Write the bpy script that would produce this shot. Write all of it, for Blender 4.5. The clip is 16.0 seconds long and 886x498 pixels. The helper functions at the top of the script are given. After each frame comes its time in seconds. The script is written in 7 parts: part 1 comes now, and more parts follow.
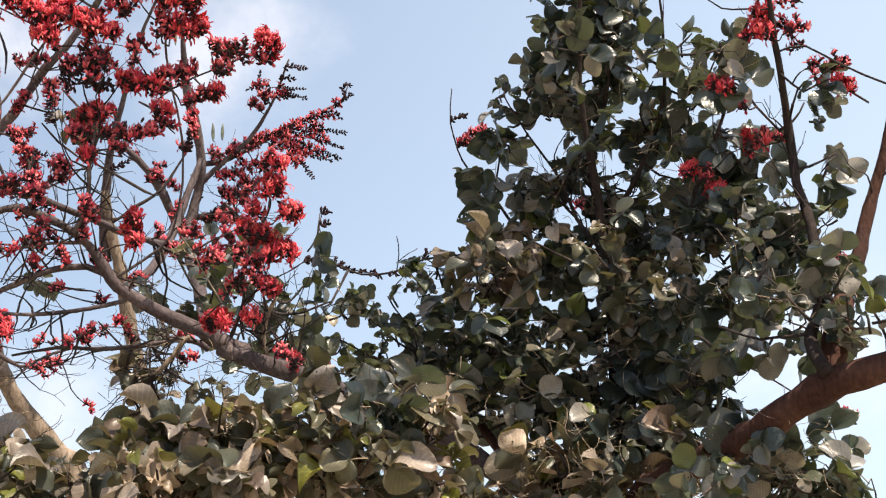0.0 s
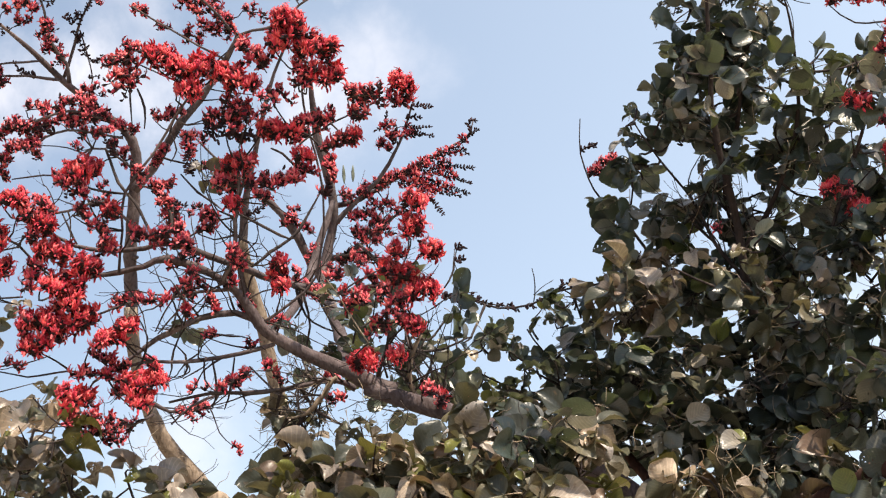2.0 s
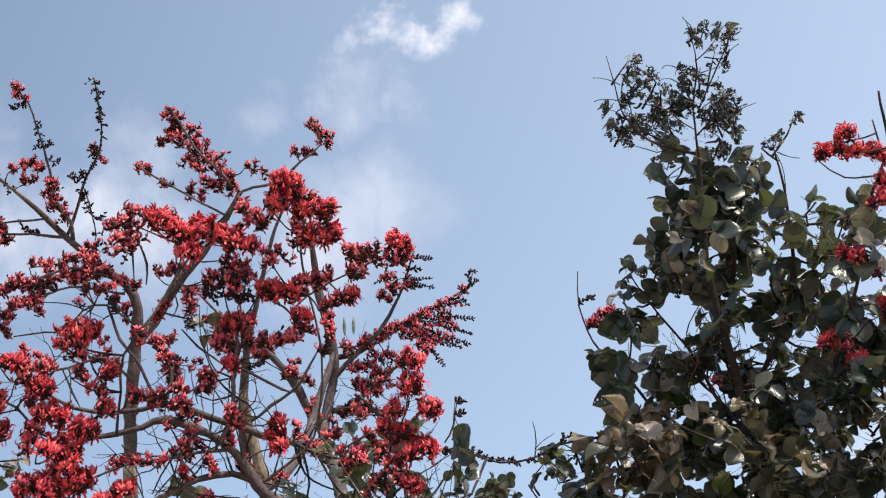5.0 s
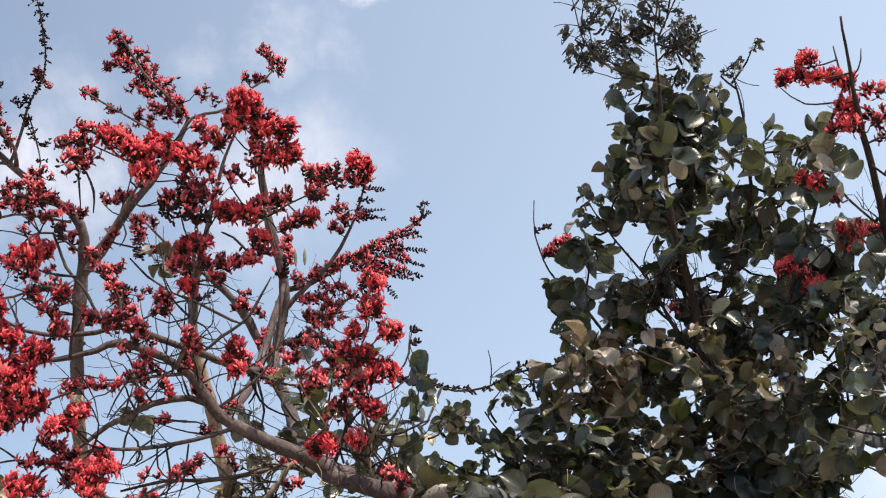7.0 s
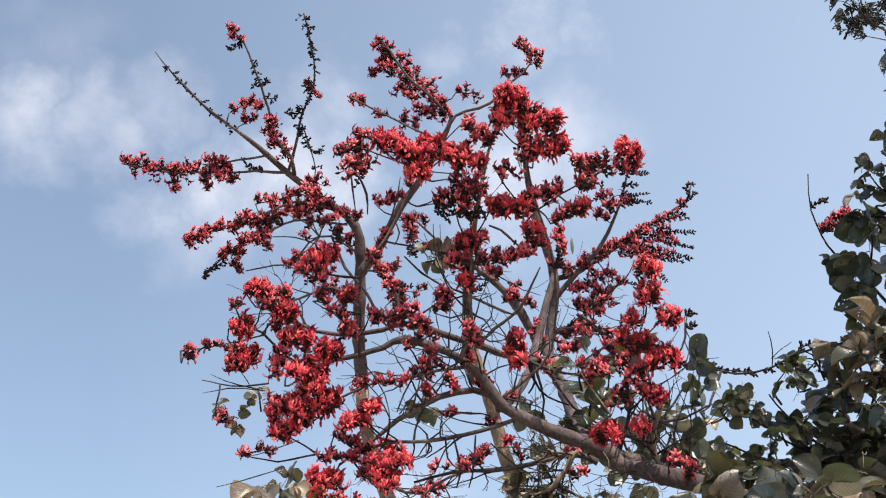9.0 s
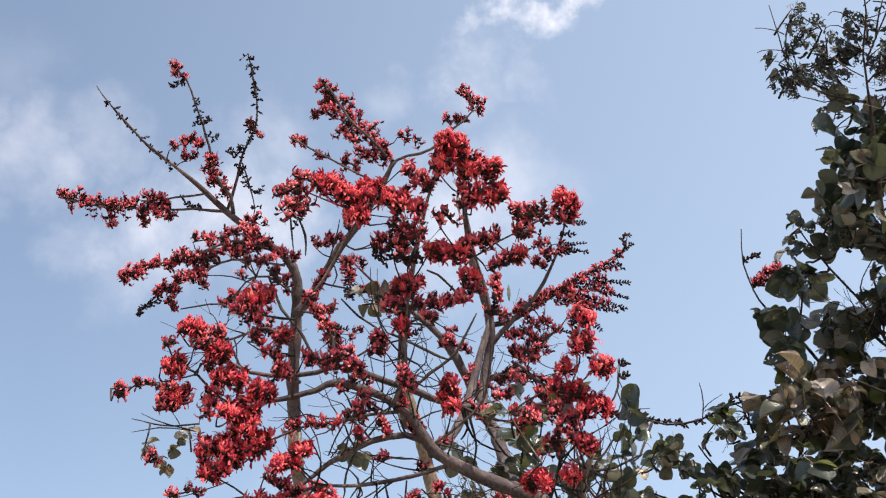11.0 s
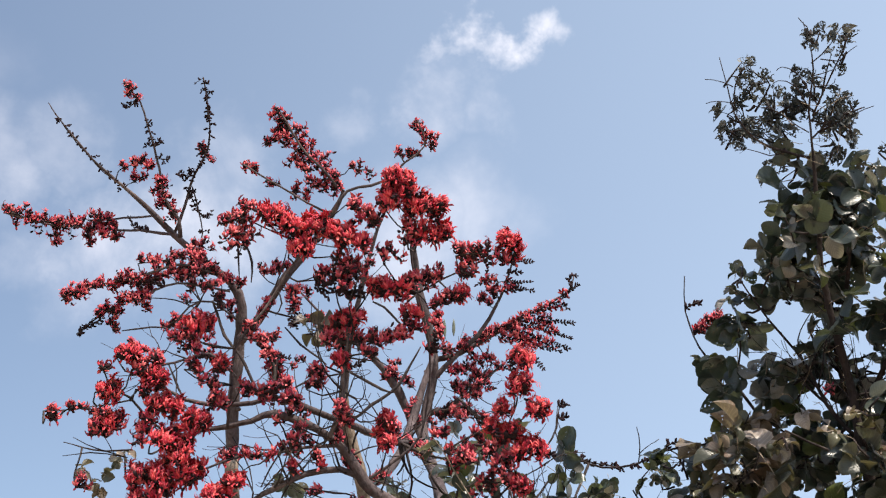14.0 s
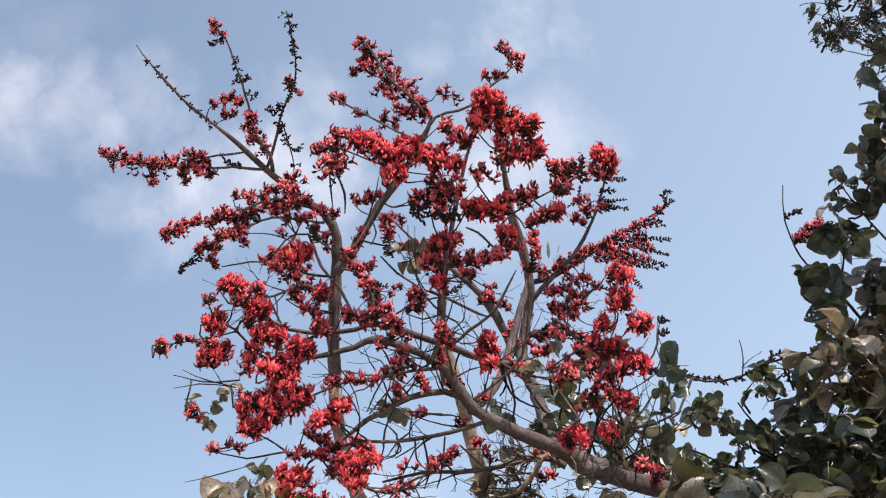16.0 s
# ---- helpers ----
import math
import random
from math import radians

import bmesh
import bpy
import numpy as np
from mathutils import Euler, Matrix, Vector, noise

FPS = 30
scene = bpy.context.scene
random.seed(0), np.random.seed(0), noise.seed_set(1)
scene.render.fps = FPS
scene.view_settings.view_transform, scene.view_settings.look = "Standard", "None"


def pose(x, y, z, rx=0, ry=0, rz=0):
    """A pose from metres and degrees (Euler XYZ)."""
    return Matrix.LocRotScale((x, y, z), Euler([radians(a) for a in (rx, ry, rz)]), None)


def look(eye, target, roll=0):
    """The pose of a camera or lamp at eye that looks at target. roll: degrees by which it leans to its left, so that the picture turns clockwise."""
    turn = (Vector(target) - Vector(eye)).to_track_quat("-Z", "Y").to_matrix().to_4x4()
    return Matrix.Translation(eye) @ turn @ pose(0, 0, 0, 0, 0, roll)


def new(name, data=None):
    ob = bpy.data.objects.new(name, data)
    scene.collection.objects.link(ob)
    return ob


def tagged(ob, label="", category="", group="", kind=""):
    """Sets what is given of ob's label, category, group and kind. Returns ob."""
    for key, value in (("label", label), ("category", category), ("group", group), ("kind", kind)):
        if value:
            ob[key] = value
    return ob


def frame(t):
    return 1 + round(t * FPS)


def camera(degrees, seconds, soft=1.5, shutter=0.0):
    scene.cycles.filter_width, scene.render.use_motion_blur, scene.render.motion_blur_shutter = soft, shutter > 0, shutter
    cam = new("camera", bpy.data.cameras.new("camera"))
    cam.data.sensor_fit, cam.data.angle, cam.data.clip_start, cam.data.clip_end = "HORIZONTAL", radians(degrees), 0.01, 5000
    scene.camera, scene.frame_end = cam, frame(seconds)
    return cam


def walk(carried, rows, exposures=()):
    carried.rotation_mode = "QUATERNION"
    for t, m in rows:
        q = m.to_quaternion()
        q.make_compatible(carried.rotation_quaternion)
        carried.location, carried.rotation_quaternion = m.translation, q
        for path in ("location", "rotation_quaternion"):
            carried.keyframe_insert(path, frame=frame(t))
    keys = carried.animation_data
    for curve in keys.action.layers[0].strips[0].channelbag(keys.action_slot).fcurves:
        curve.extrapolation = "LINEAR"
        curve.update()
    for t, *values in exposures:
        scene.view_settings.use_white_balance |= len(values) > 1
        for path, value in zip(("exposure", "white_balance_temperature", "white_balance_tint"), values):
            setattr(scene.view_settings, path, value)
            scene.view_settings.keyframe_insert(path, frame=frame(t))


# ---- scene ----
cam = camera(38.97, 16.0, soft=1.2)
walk(cam, [
    (0.0, look((0.150, 0.020, 1.580), (1.106, 5.529, 3.757), -0.42)),
    (0.5, look((0.140, 0.020, 1.570), (0.959, 5.561, 3.722), -0.40)),
    (1.0, look((0.120, 0.010, 1.560), (0.806, 5.570, 3.709), -0.58)),
    (1.5, look((0.090, 0.020, 1.580), (0.633, 5.579, 3.772), -0.80)),
    (2.0, look((0.050, 0.000, 1.590), (0.448, 5.522, 3.904), -0.91)),
    (2.5, look((0.040, -0.010, 1.620), (0.281, 5.450, 4.096), -0.53)),
    (3.0, look((0.030, -0.020, 1.630), (0.148, 5.367, 4.269), 0.01)),
    (3.5, look((0.010, -0.020, 1.630), (0.057, 5.302, 4.400), 0.55)),
    (4.0, look((0.020, -0.030, 1.640), (0.081, 5.247, 4.496), 0.41)),
    (4.5, look((0.040, -0.030, 1.650), (0.220, 5.214, 4.561), -0.41)),
    (5.0, look((0.080, -0.060, 1.650), (0.445, 5.174, 4.560), -1.46)),
    (5.2, look((0.110, -0.040, 1.670), (0.561, 5.193, 4.571), -1.77)),
    (5.5, look((0.113, -0.028, 1.672), (0.688, 5.205, 4.550), -2.04)),
    (5.8, look((0.098, -0.011, 1.661), (0.779, 5.229, 4.503), -2.28)),
    (6.1, look((0.071, 0.008, 1.643), (0.829, 5.261, 4.442), -2.47)),
    (6.4, look((0.039, 0.027, 1.622), (0.829, 5.299, 4.375), -2.61)),
    (6.7, look((0.008, 0.044, 1.602), (0.774, 5.340, 4.315), -2.66)),
    (7.0, look((-0.017, 0.056, 1.586), (0.656, 5.379, 4.271), -2.63)),
    (7.3, look((-0.030, 0.060, 1.580), (0.467, 5.408, 4.253), -2.48)),
    (7.5, look((-0.040, 0.060, 1.580), (0.309, 5.420, 4.253), -2.25)),
    (8.0, look((-0.080, 0.040, 1.590), (-0.090, 5.413, 4.261), -1.56)),
    (8.5, look((-0.120, 0.030, 1.580), (-0.439, 5.395, 4.247), -0.65)),
    (8.7, look((-0.100, 0.030, 1.590), (-0.525, 5.393, 4.247), -0.30)),
    (9.0, look((-0.091, 0.029, 1.592), (-0.635, 5.385, 4.241), -0.06)),
    (9.3, look((-0.083, 0.026, 1.591), (-0.674, 5.375, 4.245), 0.06)),
    (9.6, look((-0.076, 0.022, 1.587), (-0.658, 5.363, 4.258), 0.08)),
    (9.9, look((-0.071, 0.018, 1.583), (-0.603, 5.351, 4.280), 0.06)),
    (10.2, look((-0.068, 0.014, 1.579), (-0.525, 5.338, 4.309), 0.03)),
    (10.5, look((-0.067, 0.011, 1.578), (-0.441, 5.322, 4.345), 0.01)),
    (10.8, look((-0.070, 0.010, 1.580), (-0.365, 5.305, 4.387), 0.06)),
    (11.0, look((-0.080, 0.010, 1.590), (-0.328, 5.293, 4.423), 0.16)),
    (11.5, look((-0.070, 0.020, 1.590), (-0.198, 5.270, 4.492), 0.51)),
    (12.0, look((-0.030, 0.010, 1.590), (-0.005, 5.234, 4.541), 0.83)),
    (12.5, look((0.000, 0.010, 1.600), (0.198, 5.211, 4.585), 1.04)),
    (13.0, look((0.030, 0.000, 1.600), (0.305, 5.186, 4.605), 1.11)),
    (13.5, look((0.020, -0.010, 1.610), (0.204, 5.182, 4.611), 1.30)),
    (14.0, look((-0.030, -0.020, 1.620), (-0.066, 5.205, 4.570), 1.63)),
    (14.5, look((-0.090, -0.010, 1.600), (-0.376, 5.252, 4.469), 1.94)),
    (15.0, look((-0.070, 0.000, 1.590), (-0.537, 5.303, 4.358), 1.98)),
    (15.5, look((-0.060, 0.010, 1.600), (-0.558, 5.353, 4.284), 1.68)),
    (16.0, look((-0.060, 0.010, 1.590), (-0.515, 5.374, 4.239), 0.99)),
], exposures=[(0.0, 0.83, 7350, 11.0), (2.0, 0.83, 7350, 11.0), (2.6, 0.76, 7250, 11.0), (3.5, 0.66, 6950, 10.0), (4.5, 0.55, 6800, 10.0), (5.2, 0.55, 6800, 10.0),
              (7.3, 0.66, 7150, 11.0), (8.0, 0.62, 7000, 11.0), (8.7, 0.60, 6900, 10.0), (10.8, 0.62, 6900, 11.0), (12.3, 0.54, 6800, 10.0),
              (13.2, 0.54, 6800, 10.0), (15.0, 0.60, 6850, 11.0), (16.0, 0.60, 6900, 11.0)])

# ---- sky and sun ----
world = bpy.data.worlds.new("sky")
scene.world = world
world.use_nodes = True
wn, wl = world.node_tree.nodes, world.node_tree.links
wn.clear()
SUN_EL, SUN_AZ = radians(60), radians(150)   # azimuth from +y towards +x


def wnode(kind, **inputs):
    n = wn.new(kind)
    for key, value in inputs.items():
        n.inputs[key].default_value = value
    return n


sky = wn.new("ShaderNodeTexSky")
sky.sky_type, sky.sun_disc = "NISHITA", False
sky.sun_elevation, sky.sun_rotation = SUN_EL, SUN_AZ
sky.air_density, sky.dust_density, sky.ozone_density = 1.0, 1.6, 1.5
# thin drifting clouds: soft patches of torn noise, each round a direction of its own
where = wn.new("ShaderNodeTexCoord")
ragged = wnode("ShaderNodeTexNoise", Scale=9.0, Detail=7.0, Roughness=0.58, Distortion=0.25)
wl.new(where.outputs["Generated"], ragged.inputs["Vector"])

# the edges of the clouds are pulled about by a finer noise
pull = wnode("ShaderNodeTexNoise", Scale=16.0, Detail=5.0, Roughness=0.6)
wl.new(where.outputs["Generated"], pull.inputs["Vector"])
centred = wn.new("ShaderNodeVectorMath")
centred.operation = "SUBTRACT"
centred.inputs[1].default_value = (0.5, 0.5, 0.5)
wl.new(pull.outputs["Color"], centred.inputs[0])
drift = wn.new("ShaderNodeVectorMath")
drift.operation = "MULTIPLY_ADD"
drift.inputs[1].default_value = (0.11, 0.11, 0.11)
wl.new(centred.outputs["Vector"], drift.inputs[0])
wl.new(where.outputs["Generated"], drift.inputs[2])


def sky_math(kind, a, b):
    n = wn.new("ShaderNodeMath")
    n.operation = kind
    for socket, value in zip(n.inputs, (a, b)):
        if isinstance(value, bpy.types.NodeSocket):
            wl.new(value, socket)
        else:
            socket.default_value = value
    return n.outputs[0]


cover = None
for way, wide, thick in (
    ((0.001, 0.788, 0.615), 0.025, 0.80),
    ((0.019, 0.783, 0.622), 0.024, 0.90),
    ((0.034, 0.778, 0.627), 0.024, 0.95),
    ((0.049, 0.772, 0.634), 0.023, 0.90),
    ((0.063, 0.765, 0.641), 0.024, 0.85),
    ((-0.013, 0.813, 0.582), 0.042, 0.60),
    ((0.029, 0.809, 0.586), 0.034, 0.50),
    ((-0.080, 0.815, 0.574), 0.034, 0.25),
    ((-0.396, 0.768, 0.503), 0.062, 0.50),
    ((-0.351, 0.785, 0.510), 0.051, 0.25),
    ((-0.318, 0.833, 0.454), 0.045, 0.22),
    ((-0.298, 0.850, 0.435), 0.051, 0.25),
    ((-0.256, 0.850, 0.460), 0.073, 0.75),
    ((-0.191, 0.851, 0.490), 0.073, 0.70),
    ((0.024, 0.859, 0.511), 0.065, 0.45),
    ((-0.039, 0.870, 0.492), 0.079, 0.50),
    ((-0.172, 0.824, 0.540), 0.051, 0.40),
    ((-0.011, 0.861, 0.508), 0.060, 0.40),
    ((-0.147, 0.960, 0.239), 0.090, 0.40),
    ((0.418, 0.865, 0.277), 0.113, 0.60),
    ((0.192, 0.954, 0.230), 0.090, 0.50),
    ((-0.365, 0.743, 0.562), 0.068, 0.15),
    ((-0.305, 0.838, 0.453), 0.040, 0.40),
    ((-0.268, 0.844, 0.464), 0.050, 0.65),
    ((-0.230, 0.847, 0.479), 0.050, 0.75),
    ((-0.339, 0.788, 0.514), 0.060, 0.40),
    ((-0.295, 0.797, 0.527), 0.050, 0.32),
    ((-0.204, 0.848, 0.488), 0.060, 0.90),
    ((-0.239, 0.854, 0.462), 0.055, 0.85),
    ((-0.082, 0.814, 0.574), 0.025, 0.25),
    ((-0.006, 0.813, 0.582), 0.035, 0.40),
    ((0.036, 0.809, 0.586), 0.025, 0.35),
):
    gap = wn.new("ShaderNodeVectorMath")
    gap.operation = "DISTANCE"
    gap.inputs[1].default_value = way
    wl.new(drift.outputs["Vector"], gap.inputs[0])
    fade = wn.new("ShaderNodeMapRange")
    fade.interpolation_type = "SMOOTHSTEP"
    for key, value in (("From Min", 0.0), ("From Max", wide), ("To Min", thick), ("To Max", 0.0)):
        fade.inputs[key].default_value = value
    wl.new(gap.outputs["Value"], fade.inputs["Value"])
    cover = fade.outputs["Result"] if cover is None else sky_math("MAXIMUM", cover, fade.outputs["Result"])
torn = wn.new("ShaderNodeMapRange")
for key, value in (("From Min", 0.31), ("From Max", 0.64), ("To Min", 0.0), ("To Max", 1.0)):
    torn.inputs[key].default_value = value
wl.new(ragged.outputs["Fac"], torn.inputs["Value"])
thin = sky_math("MULTIPLY", cover, torn.outputs["Result"])
haze = wn.new("ShaderNodeMix")
haze.data_type = "RGBA"
# pale dust haze, thicker on the sun's side
side = wn.new("ShaderNodeSeparateXYZ")
wl.new(where.outputs["Generated"], side.inputs[0])
glare = wn.new("ShaderNodeMapRange")
for key, value in (("From Min", -0.35), ("From Max", 0.50), ("To Min", 0.12), ("To Max", 0.50)):
    glare.inputs[key].default_value = value
wl.new(side.outputs["X"], glare.inputs["Value"])
wl.new(glare.outputs["Result"], haze.inputs["Factor"])
haze.inputs["B"].default_value = (5.3, 6.7, 8.7, 1)
wl.new(sky.outputs["Color"], haze.inputs["A"])
cloud = wn.new("ShaderNodeMix")
cloud.data_type = "RGBA"
cloud.inputs["B"].default_value = (6.7, 6.85, 7.7, 1)
wl.new(thin, cloud.inputs["Factor"])
wl.new(haze.outputs["Result"], cloud.inputs["A"])
back = wnode("ShaderNodeBackground", Strength=0.112)
wl.new(cloud.outputs["Result"], back.inputs["Color"])
wl.new(back.outputs["Background"], wn.new("ShaderNodeOutputWorld").inputs["Surface"])

sun = new("sun", bpy.data.lights.new("sun", "SUN"))
sun.data.energy, sun.data.angle, sun.data.color = 5.0, radians(0.6), (1.0, 0.93, 0.82)
toward = Vector((math.sin(SUN_AZ) * math.cos(SUN_EL), math.cos(SUN_AZ) * math.cos(SUN_EL), math.sin(SUN_EL)))
sun.matrix_world = look(toward * 40, (0, 0, 0))


# ---- materials ----
def material(name):
    m = bpy.data.materials.new(name)
    m.use_nodes = True
    return m, m.node_tree.nodes, m.node_tree.links, m.node_tree.nodes["Principled BSDF"]


def ramp(nodes, stops):
    r = nodes.new("ShaderNodeValToRGB")
    while len(r.color_ramp.elements) < len(stops):
        r.color_ramp.elements.new(0.5)
    for e, (at, colour) in zip(r.color_ramp.elements, stops):
        e.position, e.color = at, (*colour, 1)
    return r


def texture(nodes, links, kind, scale, detail=4.0, coordinate="Object", squash=(1, 1, 1)):
    c, p, n = nodes.new("ShaderNodeTexCoord"), nodes.new("ShaderNodeMapping"), nodes.new(kind)
    p.inputs["Scale"].default_value = squash
    links.new(c.outputs[coordinate], p.inputs["Vector"])
    links.new(p.outputs["Vector"], n.inputs["Vector"])
    n.inputs["Scale"].default_value = scale
    if "Detail" in n.inputs:
        n.inputs["Detail"].default_value = detail
    return n


def mixed(nodes, links, a, b, fac, mode="MIX"):
    m = nodes.new("ShaderNodeMix")
    m.data_type, m.blend_type = "RGBA", mode
    for key, value in (("A", a), ("B", b), ("Factor", fac)):
        if isinstance(value, bpy.types.NodeSocket):
            links.new(value, m.inputs[key])
        else:
            m.inputs[key].default_value = value
    return m.outputs["Result"]


def bark_material(name, dark, mid, pale, rough=0.9):
    m, nodes, links, bsdf = material(name)
    big = texture(nodes, links, "ShaderNodeTexNoise", 5.0, 5.0)
    fine = texture(nodes, links, "ShaderNodeTexNoise", 70.0, 6.0, squash=(1, 1, 0.45))
    tone = ramp(nodes, [(0.3, dark), (0.52, mid), (0.72, pale)])
    links.new(big.outputs["Fac"], tone.inputs["Fac"])
    grain = ramp(nodes, [(0.3, (0.55, 0.52, 0.5)), (0.6, (1.0, 1.0, 1.0))])
    links.new(fine.outputs["Fac"], grain.inputs["Fac"])
    links.new(mixed(nodes, links, tone.outputs["Color"], grain.outputs["Color"], 1.0, "MULTIPLY"), bsdf.inputs["Base Color"])
    cracks = texture(nodes, links, "ShaderNodeTexVoronoi", 38.0, squash=(1, 1, 0.4))
    bump = nodes.new("ShaderNodeBump")
    bump.inputs["Strength"].default_value, bump.inputs["Distance"].default_value = 0.7, 0.012
    links.new(mixed(nodes, links, cracks.outputs["Distance"], fine.outputs["Fac"], 0.55), bump.inputs["Height"])
    links.new(bump.outputs["Normal"], bsdf.inputs["Normal"])
    bsdf.inputs["Roughness"].default_value = rough
    bsdf.inputs["Specular IOR Level"].default_value = 0.2
    return m


BARK = bark_material("grey_bark", (0.062, 0.048, 0.051), (0.102, 0.080, 0.085), (0.190, 0.153, 0.154))
BARK_RED = bark_material("reddish_bark", (0.038, 0.016, 0.012), (0.062, 0.027, 0.020), (0.100, 0.050, 0.038))
BARK_PALE = bark_material("pale_tan_bark", (0.145, 0.108, 0.084), (0.25, 0.195, 0.152), (0.37, 0.305, 0.245))
BARK_DARK = bark_material("dark_brown_bark", (0.020, 0.014, 0.013), (0.036, 0.026, 0.024), (0.066, 0.050, 0.046))
POD = bark_material("green_pod", (0.07, 0.085, 0.07), (0.12, 0.14, 0.11), (0.20, 0.21, 0.17), 0.6)
TWIG = bark_material("twig_bark", (0.022, 0.016, 0.018), (0.044, 0.034, 0.034), (0.10, 0.08, 0.074))


def sheet_material(name, stops, through_colour, through_share, rough, source, spots=0.0, gloss=0.5, holes=0.0, tips=None):
    """A petal or leaf: its own tone for each piece, fine veins, and some light passing through."""
    m, nodes, links, bsdf = material(name)
    if source == "object":
        pick = nodes.new("ShaderNodeObjectInfo").outputs["Random"]
    else:
        pick = nodes.new("ShaderNodeNewGeometry").outputs["Random Per Island"]
    tone = ramp(nodes, stops)
    links.new(pick, tone.inputs["Fac"])
    blot = texture(nodes, links, "ShaderNodeTexNoise", 22.0, 4.0)
    shade = ramp(nodes, [(0.3, (0.80, 0.78, 0.77)), (0.65, (1.12, 1.12, 1.1))])
    links.new(blot.outputs["Fac"], shade.inputs["Fac"])
    colour = mixed(nodes, links, tone.outputs["Color"], shade.outputs["Color"], 1.0, "MULTIPLY")
    if spots:
        patch = texture(nodes, links, "ShaderNodeTexNoise", 2.6, 2.0)
        drier = ramp(nodes, [(0.36, (0.62, 0.68, 0.74)), (0.50, (0.95, 0.97, 0.95)), (0.66, (1.28, 1.20, 1.0))])
        links.new(patch.outputs["Fac"], drier.inputs["Fac"])
        colour = mixed(nodes, links, colour, drier.outputs["Color"], 1.0, "MULTIPLY")
        # paler side veins, running forward from the midrib
        vein = nodes.new("ShaderNodeAttribute")
        vein.attribute_name = "tip"
        wave = nodes.new("ShaderNodeMath")
        wave.operation = "MULTIPLY"
        wave.inputs[1].default_value = 46.0
        links.new(vein.outputs["Fac"], wave.inputs[0])
        beat = nodes.new("ShaderNodeMath")
        beat.operation = "SINE"
        links.new(wave.outputs[0], beat.inputs[0])
        lines = ramp(nodes, [(0.55, (0.93, 0.93, 0.93)), (0.93, (1.22, 1.2, 1.18))])
        links.new(beat.outputs[0], lines.inputs["Fac"])
        colour = mixed(nodes, links, colour, lines.outputs["Color"], 1.0, "MULTIPLY")
        rust = texture(nodes, links, "ShaderNodeTexNoise", 45.0, 3.0)
        edge = ramp(nodes, [(0.62, (0, 0, 0)), (0.74, (spots, spots, spots))])
        links.new(rust.outputs["Fac"], edge.inputs["Fac"])
        colour = mixed(nodes, links, colour, (0.16, 0.10, 0.06, 1), edge.outputs["Color"])
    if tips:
        # each petal has a dark foot, painted shade between flowers included, and paler tip
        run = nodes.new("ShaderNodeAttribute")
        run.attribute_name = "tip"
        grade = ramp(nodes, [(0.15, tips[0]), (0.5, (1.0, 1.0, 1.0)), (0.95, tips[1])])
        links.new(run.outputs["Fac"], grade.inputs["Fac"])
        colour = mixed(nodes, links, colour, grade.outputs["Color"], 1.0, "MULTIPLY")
        # silky hairs on the petals
        bsdf.inputs["Sheen Weight"].default_value, bsdf.inputs["Sheen Roughness"].default_value = 0.22, 0.45
        bsdf.inputs["Sheen Tint"].default_value = (1.0, 0.78, 0.72, 1)
    links.new(colour, bsdf.inputs["Base Color"])
    bsdf.inputs["Roughness"].default_value = rough
    bsdf.inputs["Specular IOR Level"].default_value = gloss
    fine = texture(nodes, links, "ShaderNodeTexNoise", 120.0, 3.0)
    bump = nodes.new("ShaderNodeBump")
    bump.inputs["Strength"].default_value, bump.inputs["Distance"].default_value = 0.35, 0.004
    links.new(fine.outputs["Fac"], bump.inputs["Height"])
    links.new(bump.outputs["Normal"], bsdf.inputs["Normal"])
    glow = nodes.new("ShaderNodeBsdfTranslucent")
    links.new(mixed(nodes, links, colour, (*through_colour, 1), 0.6), glow.inputs["Color"])
    both = nodes.new("ShaderNodeMixShader")
    both.inputs["Fac"].default_value = through_share
    links.new(bsdf.outputs["BSDF"], both.inputs[1])
    links.new(glow.outputs["BSDF"], both.inputs[2])
    last = both
    if holes:
        # bitten by insects: round holes, in some places only
        bites = texture(nodes, links, "ShaderNodeTexVoronoi", 70.0, 0.0)
        place = texture(nodes, links, "ShaderNodeTexNoise", 9.0, 2.0)
        reach = nodes.new("ShaderNodeMapRange")
        for key, value in (("From Min", 0.75 - holes * 0.6), ("From Max", 0.95 - holes * 0.3), ("To Min", 0.0), ("To Max", 0.55)):
            reach.inputs[key].default_value = value
        links.new(place.outputs["Fac"], reach.inputs["Value"])
        gone = nodes.new("ShaderNodeMath")
        gone.operation = "LESS_THAN"
        links.new(bites.outputs["Distance"], gone.inputs[0])
        links.new(reach.outputs["Result"], gone.inputs[1])
        last = nodes.new("ShaderNodeMixShader")
        links.new(gone.outputs[0], last.inputs["Fac"])
        links.new(both.outputs["Shader"], last.inputs[1])
        links.new(nodes.new("ShaderNodeBsdfTransparent").outputs["BSDF"], last.inputs[2])
    links.new(last.outputs["Shader"], nodes["Material Output"].inputs["Surface"])
    return m


